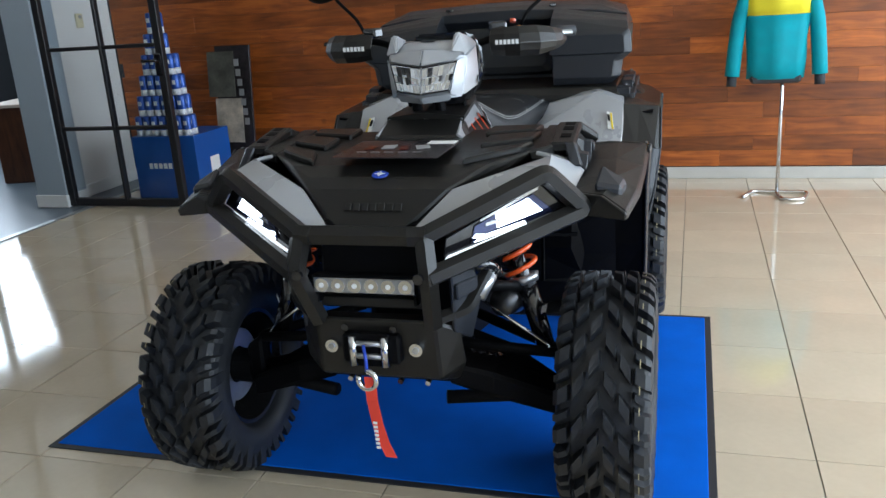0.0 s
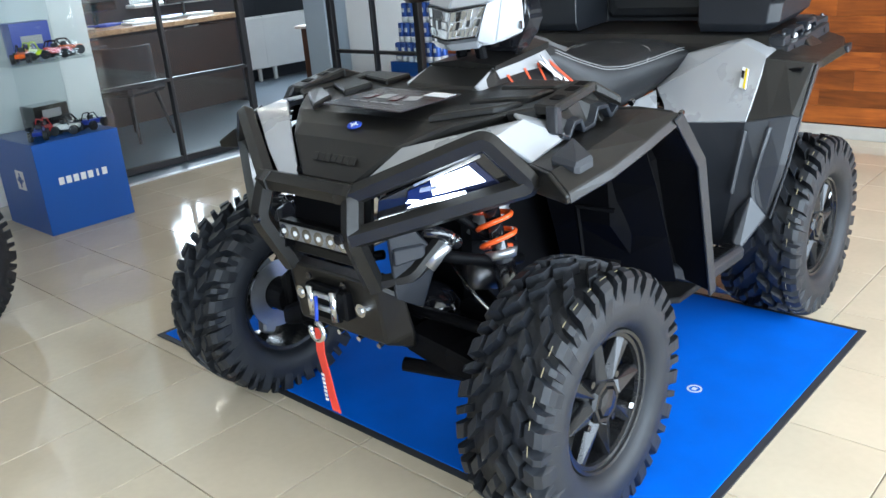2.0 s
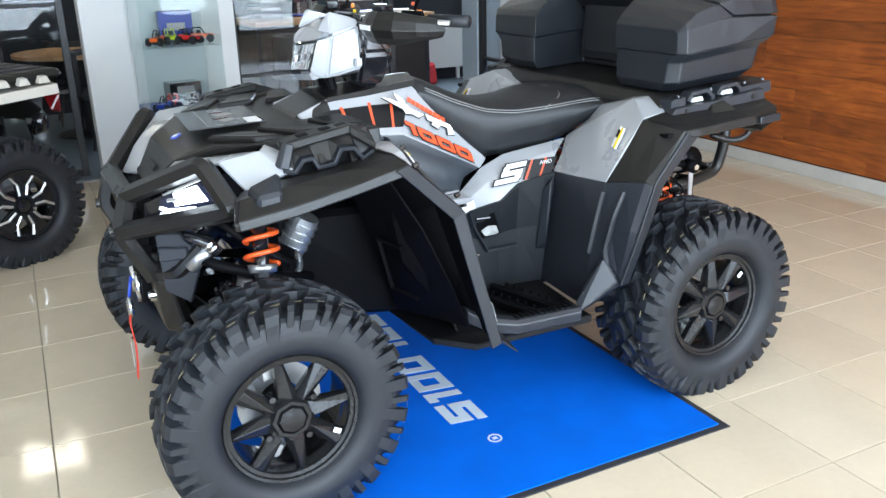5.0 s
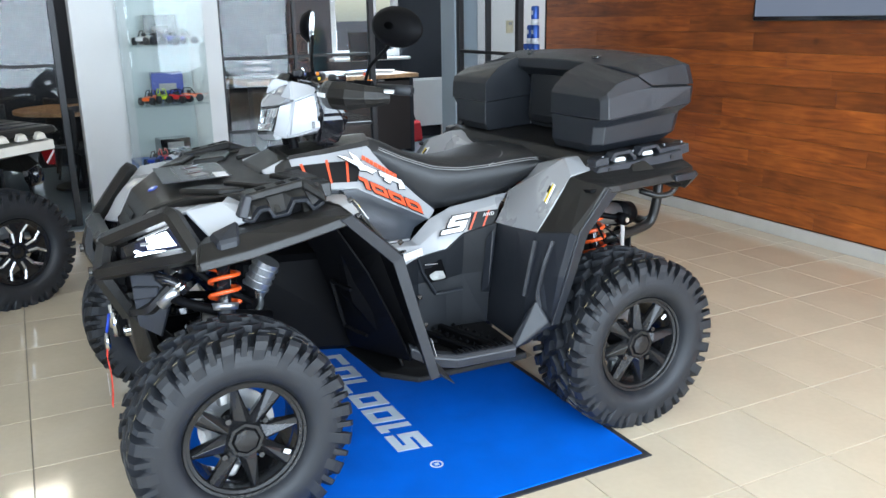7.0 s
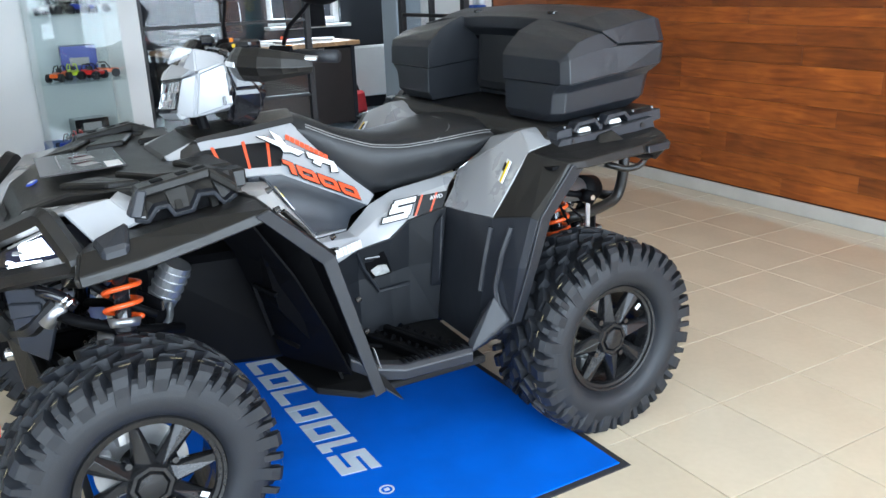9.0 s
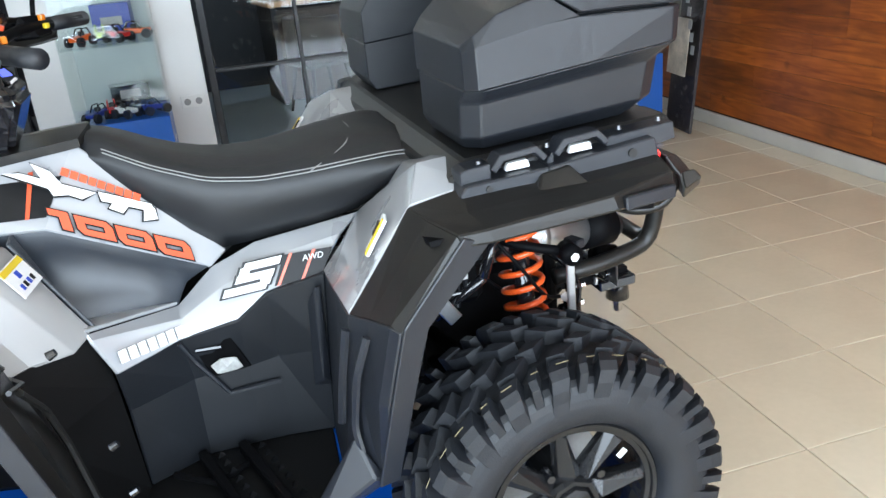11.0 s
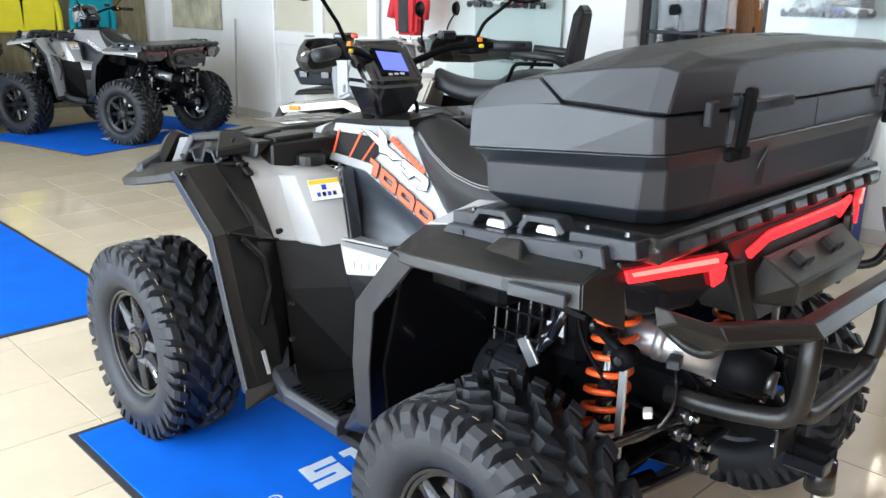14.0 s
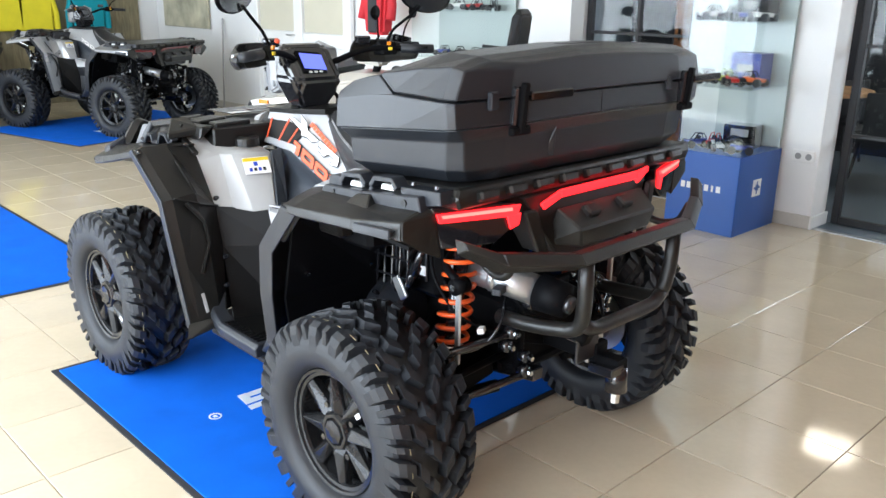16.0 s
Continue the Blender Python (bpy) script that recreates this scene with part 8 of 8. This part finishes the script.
NAVY = mat("navy_paint", (0.02, 0.04, 0.28), 0.3)
REDP = mat("red_paint", (0.55, 0.02, 0.02), 0.3)
WHITEP = mat("white_paint", (0.7, 0.7, 0.7), 0.3)


def display_case(x0, x1, y0, y1, base, top, shelves, label, blue=True):
    c = thing("display_case", ((x0 + x1) / 2, (y0 + y1) / 2, 0), 0, label, "display case", "display cases")
    w, d = x1 - x0, y1 - y0
    if blue:
        part("plinth", box((w, d, base), (0, 0, base / 2), bevel=0.003), BLUECARD, c, "blue plinth with white printed shapes")
    else:
        part("plinth", box((w, d, base), (0, 0, base / 2), bevel=0.003), WHITETRIM, c)
    for sx in (-1, 1):
        p = part("side_glass", box((0.006, d - 0.014, top - base), (sx * (w / 2 - 0.004), 0, (top + base) / 2)), CASEGLASS, c)
        p.visible_shadow = False
    for sy in (-1, 1):
        p = part("side_glass", box((w - 0.002, 0.006, top - base), (0, sy * (d / 2 - 0.004), (top + base) / 2)), CASEGLASS, c)
        p.visible_shadow = False
    for z in shelves:
        p = part("shelf", box((w - 0.02, d - 0.02, 0.008), (0, 0, z)), CASEGLASS, c)
        p.visible_shadow = False
    # added opaque panel; the wall's shade and the glass tint are in its colour
    part("back_panel", box((0.012, d - 0.02, top - base - 0.01), (-w / 2 + 0.016, 0, (top + base) / 2), bevel=0.002), CASESHADE, c, "added panel coloured like the shaded wall behind tinted glass")
    part("top_cap", box((w, d, 0.03), (0, 0, top + 0.016), bevel=0.003), WHITETRIM, c)
    return c


case = display_case(-3.75, -3.17, -0.53, -0.02, 0.53, 2.05, (0.955, 1.36, 1.74), "tall glass display case on a blue plinth, holding scale models")
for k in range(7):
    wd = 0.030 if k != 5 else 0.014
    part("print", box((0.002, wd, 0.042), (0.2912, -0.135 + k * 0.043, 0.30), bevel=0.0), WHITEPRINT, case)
for sy in (-1, 1):
    part("print", box((0.115, 0.002, 0.115), (0.02, sy * 0.2560, 0.30), bevel=0.02), WHITEPRINT, case)
    for a in (0, 45, 90, 135):
        part("print", box((0.085 if a % 90 == 0 else 0.05, 0.002, 0.014), (0.02, sy * 0.2572, 0.30), (0, a, 0)), BLUECARD, case)
for i, (z, paints) in enumerate(((0.532, (NAVY, REDP, WHITEP, BLACKGLOSS, NAVY)), (0.961, (ORANGEP, LIME, REDP, ORANGEP)), (1.366, (WHITEP, BLACKGLOSS, NAVY, WHITEP)))):
    n = len(paints)
    for k, p in enumerate(paints):
        toy((-3.30 - 0.09 * (k % 2), -0.46 + (k + 0.5) * 0.40 / n, z), 60 + 37 * k, p, 0.95, k == 1)
    b = thing("model_carton", (-3.60, -0.24, z), 8 - 12 * i, "dark printed carton standing behind the models", "carton", "cartons")
    part("carton", box((0.15, 0.22, 0.20 if i else 0.15), (0, 0, 0.10 if i else 0.075), bevel=0.002), BLACKGLOSS if i != 1 else NAVY, b)
    part("print", box((0.002, 0.12, 0.05), (0.076, 0, 0.10)), GREYPRINT, b)
case2 = display_case(-3.76, -3.40, -3.45, -2.48, 0.55, 2.05, (0.95, 1.36), "wide glass display case against the white wall", False)
for k in range(4):
    toy((-3.62, -3.30 + k * 0.22, 1.366), 40 * k, (BLACKGLOSS, WHITEP, REDP, BLACKGLOSS)[k], 0.95)
    toy((-3.62, -3.26 + k * 0.2, 0.957), 30 * k + 15, (NAVY, BLACKGLOSS, WHITEP, LIME)[k], 0.9)
sock = thing("wall_socket", (X_WALL + 0.006, -0.10 + 0.22, 0.49), 0, "white double wall socket", "socket")
part("plate", box((0.012, 0.15, 0.08), bevel=0.003), WHITETRIM, sock)
for sy in (-0.036, 0.036):
    part("well", rod((0.007, sy, 0), (0.0075, sy, 0), 0.022, 0.022, 16), GREYPRINT, sock)

# blue card box with a pyramid of cans
cbx, cby = -3.165, 2.78
cb = thing("can_stand", (cbx, cby, 0), 0, "blue card box carrying a pyramid of cans", "card box")
part("carton", box((0.56, 0.50, 0.53), (0, 0, 0.265), bevel=0.003), BLUECARD, cb)
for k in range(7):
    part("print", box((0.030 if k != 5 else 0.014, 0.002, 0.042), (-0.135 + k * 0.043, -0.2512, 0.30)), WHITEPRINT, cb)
part("print", box((0.002, 0.13, 0.13), (0.2812, 0, 0.27), bevel=0.02), WHITEPRINT, cb)
can_me = finish("can", spin([(0.0, 0.0), (0.0, 0.030), (0.006, 0.033), (0.140, 0.033), (0.150, 0.027), (0.152, 0.0)], 16, "z", closed=False), CANBLUE, True)
band_me = finish("band", spin([(0.0, 0.0335), (0.045, 0.0335), (0.045, 0.030), (0.0, 0.030)], 16, "z"), CANWHITE, True)
logo_me = finish("print", box((0.030, 0.006, 0.034), (0, -0.0315, 0.095), bevel=0.008), CANWHITE)
z0 = 0.531
for lv, n in enumerate((7, 6, 5, 4, 3, 2, 1)):
    for i in range(n):
        for j in range(1 if lv > 3 else 2):
            x = cbx + (i - (n - 1) / 2) * 0.070
            y = cby - 0.20 + lv * 0.018 + j * 0.072
            c = new("can", can_me)
            c.location = (x, y, z0)
            tagged(c, "small blue and white drinks can in the pyramid", "can", "stacked cans")
            for nm, me in (("band", band_me), ("print", logo_me)):
                o = new(nm, me)
                o.parent = c
    z0 += 0.1525

# leaning poster board by the planks
pb = thing("poster_board", (-2.90, 3.22, 0), -6, "tall dark poster board with printed pictures, leaning at the wall", "poster")
pm = part("board", box((0.34, 0.02, 1.14), (0, 0, 0.58), (-6, 0, 0), 0.002), PAPERDARK, pb)
part("picture", box((0.26, 0.004, 0.36), (-0.03, 0.013 - 0.103, 0.93), (-6, 0, 0)), mat("poster_forest", (0.10, 0.10, 0.08), 0.4, vary=0.8, scale=9), pb)
part("picture", box((0.26, 0.004, 0.36), (-0.03, 0.013 - 0.064, 0.55), (-6, 0, 0)), mat("poster_snow", (0.50, 0.44, 0.36), 0.4, vary=0.6, scale=9), pb)
part("picture", box((0.26, 0.004, 0.24), (-0.03, 0.013 - 0.031, 0.22), (-6, 0, 0)), mat("poster_desert", (0.30, 0.14, 0.07), 0.4, vary=0.6, scale=9), pb)
for k in range(7):
    part("print_bar", box((0.045, 0.003, 0.055), (0.125, -0.085 + k * 0.0085, 1.02 - k * 0.08), (-6, 0, 0)), GREYPRINT, pb)

# jersey on a chromed stand
js = thing("garment_stand", (1.30, 2.90, 0), 0, "chromed garment stand with a bent tube foot", "garment stand")
part("pole", tube([(0, 0, 0.012), (-0.005, 0, 1.10)], 0.012, 12), CHROME, js, smooth=True)
part("foot", tube([(-0.22, -0.12, 0.012), (-0.16, 0.06, 0.012), (0.20, 0.03, 0.012), (0.15, -0.16, 0.012), (0.02, -0.18, 0.012), (0.0, -0.02, 0.012), (0, 0, 0.03)], 0.012, 10, None, 1, 0.05), CHROME, js, smooth=True)
jz = thing("jersey", (1.25, 2.90, 0.78), 0, "teal and yellow long-sleeved riding jersey on the stand", "jersey")
body_rows = []
for z, hw, hd in ((0.0, 0.175, 0.085), (0.12, 0.180, 0.090), (0.26, 0.185, 0.095), (0.40, 0.195, 0.100), (0.52, 0.205, 0.095), (0.60, 0.12, 0.07)):
    body_rows.append([(hw * math.cos(a) * (1 + 0.03 * math.sin(5 * a + z * 20)), hd * math.sin(a) * (1 + 0.08 * math.sin(7 * a)), z) for a in (2 * math.pi * k / 28 for k in range(29))])
part("body", shell(body_rows[:4], 0.004, 0.0), TEAL, jz, smooth=True)
part("yoke", shell(body_rows[3:], 0.004, 0.0), YELLOWCLOTH, jz, "yellow chest panel", smooth=True)
for s in (1, -1):
    part("sleeve", tube([(0.19 * s, 0, 0.53), (0.235 * s, 0.0, 0.36), (0.255 * s, -0.01, 0.16), (0.265 * s, -0.02, 0.02)], 0.047, 14, None, 1, 0.06), TEAL, jz, smooth=True)
    part("cuff", tube([(0.265 * s, -0.02, 0.03), (0.268 * s, -0.025, -0.045)], 0.032, 12), CHAIRGREY, jz, smooth=True)
part("hem_lining", hull([(s * x, y, z) for s in (1, -1) for x, y, z in ((0.15, -0.06, -0.03), (0.15, 0.06, -0.03), (0.16, 0.07, 0.02), (0.16, -0.07, 0.02))], 0.015), CHAIRGREY, jz)

# screen on the planked wall
tv = thing("television", (-0.85, Y_BACK - 0.03, 1.46), 0, "flat television screen on the planked wall", "television")
part("casing", box((1.25, 0.05, 0.74), (0, 0, 0.37), bevel=0.006), BLACKGLOSS, tv)
part("screen", box((1.21, 0.004, 0.69), (0, -0.0262, 0.375)), TVMAT, tv, "lit pale blue picture")

th = thing("thermostat", (-4.118, 3.02, 1.42), 0, "small cream wall thermostat", "thermostat")
part("case", box((0.022, 0.075, 0.115), bevel=0.005), mat("cream_plastic", (0.62, 0.57, 0.40), 0.4), th)
part("display", box((0.004, 0.035, 0.025), (0.0125, 0, 0.03)), GREYPRINT, th)

# ---------------------------------------------------------------- office behind the glass
rad = thing("radiator", (OX + 0.09, 4.38, 0), 0, "white flat panel radiator under the window", "radiator", "radiators")
part("panel", box((0.07, 1.05, 0.60), (0, 0, 0.45), bevel=0.012), WHITETRIM, rad)
part("grille", box((0.06, 1.0, 0.015), (0, 0, 0.755), bevel=0.003), WHITETRIM, rad)
for sy in (-0.4, 0.4):
    part("foot", box((0.04, 0.04, 0.15), (0, sy, 0.075), bevel=0.004), WHITETRIM, rad)
rad2 = copy_thing(rad, pose(OX + 0.09, 3.35, 0))
bench = thing("sideboard", (-5.35, 3.62, 0), 12, "dark wooden sideboard with a pale top", "sideboard")
part("carcass", box((0.34, 0.75, 0.70), (0, 0, 0.35), bevel=0.006), wood_mat("dark_wood", (0.05, 0.018, 0.008), (0.14, 0.05, 0.02), 0.4, axis=2), bench)
part("top", box((0.42, 0.85, 0.03), (0, 0, 0.717), bevel=0.006), mat("pale_top", (0.55, 0.45, 0.38), 0.4), bench)
desk = thing("counter_desk", (-6.20, 1.85, 0), 6, "long oak-topped office counter with dark front", "desk")
part("top", box((0.75, 2.05, 0.045), (0, 0, 0.885), bevel=0.006), DESKWOOD, desk)
part("front", box((0.03, 1.95, 0.80), (0.28, 0, 0.43), bevel=0.004), mat("dark_brown_board", (0.032, 0.022, 0.019), 0.5), desk)
for sy in (-0.97, 0.97):
    part("leg", box((0.60, 0.05, 0.862), (0, sy, 0.431), bevel=0.004), DARKWALL, desk)
rnd = random.Random(3)
for k in range(9):
    pp = thing("paper_stack", (-6.20 + rnd.uniform(-0.25, 0.25), 1.0 + k * 0.20, 0.9085), rnd.uniform(-30, 30), "loose stack of white papers on the counter", "papers", "papers")
    part("paper", box((0.21, 0.29, 0.012 + 0.02 * rnd.random()), (0, 0, 0.012), bevel=0.001), (WHITEPRINT, WHITEPRINT, GREYPRINT, BLUEPRINT)[k % 4], pp)
for y in (2.45, 1.5):
    mo = thing("monitor", (-6.32, y, 0.908), 15, "black office monitor on a stand", "monitor", "monitors")
    part("screen", box((0.03, 0.52, 0.32), (0, 0, 0.30), (0, -5, 0), 0.006), BLACKGLOSS, mo)
    part("stand", rod((0, 0, 0.01), (0, 0, 0.18), 0.02), BLACKGLOSS, mo)
    part("foot", box((0.16, 0.22, 0.012), (0, 0, 0.006), bevel=0.003), BLACKGLOSS, mo)
tray = thing("letter_tray", (-6.0, 1.05, 0.9085), 10, "dark wire letter tray stacked with papers", "letter tray")
for k in range(3):
    part("tray", box((0.30, 0.24, 0.006), (0, 0, 0.03 + k * 0.07), bevel=0.001), BLACKDEEP, tray)
    part("paper", box((0.27, 0.20, 0.018), (0, 0, 0.043 + k * 0.07)), WHITEPRINT, tray)
for sx in (-0.14, 0.14):
    for sy in (-0.11, 0.11):
        part("post", rod((sx, sy, 0), (sx, sy, 0.20), 0.004), BLACKDEEP, tray)
bag = thing("red_bag", (-6.75, 3.15, 0), 20, "red and black bag standing on the office floor", "bag")
part("body", hull([(s * x, y, z) for s in (1, -1) for x, y, z in ((0.10, -0.16, 0.0), (0.10, 0.16, 0.0), (0.08, -0.14, 0.26), (0.08, 0.14, 0.26))], 0.03), REDCLOTH, bag)
part("strap", tube([(0, -0.10, 0.25), (0, -0.05, 0.36), (0, 0.05, 0.36), (0, 0.10, 0.25)], 0.012, 8, None, 1, 0.04), CHAIRGREY, bag)


def tub_chair(at, turn, label):
    c = thing("tub_chair", at, turn, label, "chair", "office chairs")
    part("seat", box((0.46, 0.46, 0.10), (0, 0, 0.44), bevel=0.03), CHAIRGREY, c)
    rows = [[(0.27 * math.cos(a), 0.27 * math.sin(a), z) for a in (radians(d) for d in range(-20, 201, 20))] for z in (0.44, 0.62, 0.80)]
    part("backrest", shell(rows, 0.045, 0.008), CHAIRGREY, c, smooth=True)
    for sx in (-0.19, 0.19):
        for sy in (-0.19, 0.19):
            part("leg", rod((sx * 1.15, sy * 1.15, 0), (sx * 0.8, sy * 0.8, 0.42), 0.012, 0.018), BLACKFRAME, c)
    return c


tab = thing("round_table", (-5.75, -0.75, 0), 0, "round oak-topped meeting table", "table")
part("tabletop", spin([(0.72, 0.0), (0.72, 0.55), (0.75, 0.55), (0.75, 0.0)], 36, "z", closed=False), DESKWOOD, tab)
part("column", rod((0, 0, 0.02), (0, 0, 0.73), 0.04), BLACKFRAME, tab)
part("foot", spin([(0.0, 0.0), (0.0, 0.28), (0.02, 0.27), (0.03, 0.0)], 28, "z", closed=False), BLACKFRAME, tab)
for x, y, tn in ((-5.15, -0.62, 100), (-5.55, -0.02, 10), (-6.45, -0.75, 270), (-5.75, -1.45, 180)):
    tub_chair((x, y, 0), tn, "dark upholstered tub chair at the meeting table")
tub_chair((-5.35, 1.2, 0), 200, "dark upholstered tub chair by the counter")
cab = thing("cabinet", (-6.3, -2.35, 0), 0, "orange wooden office cabinet with dark dividing lines", "cabinet")
part("body", box((1.3, 0.5, 2.3), (0, 0, 1.15), bevel=0.006), DARKWALL, cab)
for i in range(3):
    for z0_, z1_ in ((0.06, 0.78), (0.80, 1.52), (1.54, 2.26)):
        d = part("door", box((0.41, 0.02, z1_ - z0_), (-0.43 + i * 0.43, 0.262, (z0_ + z1_) / 2), bevel=0.004), ORANGEWOOD, cab)
        part("handle", box((0.012, 0.02, 0.12), (-0.43 + i * 0.43 + 0.16, 0.282, (z0_ + z1_) / 2), bevel=0.003), BLACKFRAME, d)
for x, y in ((-5.42, 1.88), (-5.50, -1.58), (-6.60, -0.35)):
    cl = thing("ceiling_light", (x, y, HIGH - 0.001), 0, "louvred ceiling light with bright tubes", "ceiling light", "ceiling lights")
    part("frame", box((0.62, 0.62, 0.03), (0, 0, -0.016), bevel=0.003), WHITETRIM, cl)
    for k in range(4):
        t = part("tube", rod((-0.21 + k * 0.14, -0.27, -0.038), (-0.21 + k * 0.14, 0.27, -0.038), 0.013), LAMPMAT, cl)
    for k in range(5):
        part("louvre", box((0.58, 0.012, 0.035), (0, -0.24 + k * 0.12, -0.050)), WHITETRIM, cl)

# ---------------------------------------------------------------- far end of the room
pic = thing("picture", (X_WALL + 0.03, -8.47, 1.0), 0, "large pale landscape picture on the white wall", "picture")
part("canvas", box((0.03, 1.25, 0.85), (0, 0, 0.43), bevel=0.004), mat("picture_print", (0.42, 0.40, 0.30), 0.6, vary=0.5, scale=4), pic)
jk = thing("jacket_torso", (-3.35, -3.86, 1.12), 90, "red and black riding jacket on a plain display torso", "jacket")
part("jacket", hull([(s * x, y, z) for s in (1, -1) for x, y, z in ((0.13, -0.07, 0.0), (0.13, 0.07, 0.0), (0.17, 0.08, 0.38), (0.17, -0.08, 0.38), (0.10, 0.0, 0.56))], 0.03, segments=2), REDCLOTH, jk)
for s in (1, -1):
    part("sleeve", tube([(0.15 * s, 0, 0.42), (0.20 * s, 0.0, 0.28), (0.21 * s, -0.03, 0.14)], 0.045, 12, None, 1, 0.06), REDCLOTH, jk, smooth=True)
part("trim", box((0.13, 0.02, 0.40), (0, -0.078, 0.22), bevel=0.01), CHAIRGREY, jk)
part("pole", rod((0, 0, -1.12), (0, 0, 0.02), 0.015), CHROME, jk)
part("foot", spin([(-1.12, 0.0), (-1.12, 0.18), (-1.10, 0.17), (-1.095, 0.0)], 28, "z", closed=False), CHROME, jk)
OLIVEWOOD = wood_mat("olive_cladding", (0.10, 0.085, 0.05), (0.20, 0.17, 0.10), 0.5, axis=2)
solo("wall_panel", box((2.6, 0.03, 2.6), (-2.2, Y_END + 0.016, 1.3)), OLIVEWOOD, "wooden cladding on the end wall", "cladding", "structure")
for k, (x, m) in enumerate(((-1.72, YELLOWCLOTH), (-2.08, YELLOWCLOTH), (-2.76, TEAL))):
    g = thing("hung_jersey", (x, Y_END + 0.10, 0.95), 0, "bright riding jersey hung on the end wall", "jersey", "hung jerseys")
    part("body", hull([(s * xx, y, z) for s in (1, -1) for xx, y, z in ((0.20, -0.03, 0), (0.20, 0.04, 0), (0.22, 0.04, 0.45), (0.22, -0.03, 0.45), (0.10, 0, 0.58))], 0.02), m, g)
    for s in (1, -1):
        part("sleeve", tube([(0.20 * s, 0, 0.48), (0.26 * s, 0.0, 0.22), (0.26 * s, 0, 0.02)], 0.04, 10, None, 1, 0.05), m, g)
stick = thing("leaning_pole", (X_WALL + 0.25, -7.2, 0), 0, "thin grey pole leaning at the wall", "pole")
part("pole", rod((0.0, 0, 0.01), (-0.22, -0.3, 1.15), 0.012), SILVERMATT, stick)


# ---------------------------------------------------------------- floor tiles, one by one
tile_mesh = finish("tile", box((PITCH - 0.004, PITCH - 0.004, 0.012), bevel=0.0012), TILE)
rest = bmesh.new()
nx0, nx1 = math.ceil((X_IN - GX) / PITCH), math.ceil((X_OUT - GX) / PITCH)
ny0, ny1 = math.ceil((Y_END - GY) / PITCH), math.ceil((Y_BACK - GY) / PITCH)
spots = []
for i in range(nx0 - 1, nx1):
    for j in range(ny0 - 1, ny1):
        a, b = max(GX + i * PITCH, X_IN), min(GX + (i + 1) * PITCH, X_OUT)
        c, d = max(GY + j * PITCH, Y_END), min(GY + (j + 1) * PITCH, Y_BACK)
        if b - a > 0.02 and d - c > 0.02:
            spots.append((a, b, c, d))
spots.sort(key=lambda s: abs((s[0] + s[1]) / 2 + 0.2) + 0.8 * abs((s[2] + s[3]) / 2 - 0.6))
for k, (a, b, c, d) in enumerate(spots):
    full = (b - a) > PITCH - 0.001 and (d - c) > PITCH - 0.001
    if k < 300:
        o = new("tile", tile_mesh if full else finish("tile", box((b - a - 0.004, d - c - 0.004, 0.012), bevel=0.0012), TILE))
        o.parent = floor
        o.location = ((a + b) / 2, (c + d) / 2, -0.006)
    else:
        box((b - a - 0.004, d - c - 0.004, 0.012), ((a + b) / 2, (c + d) / 2, -0.006), bm=rest)
far_tiles = part("tiles", rest, TILE, floor)
tagged(far_tiles, kind="stuff")
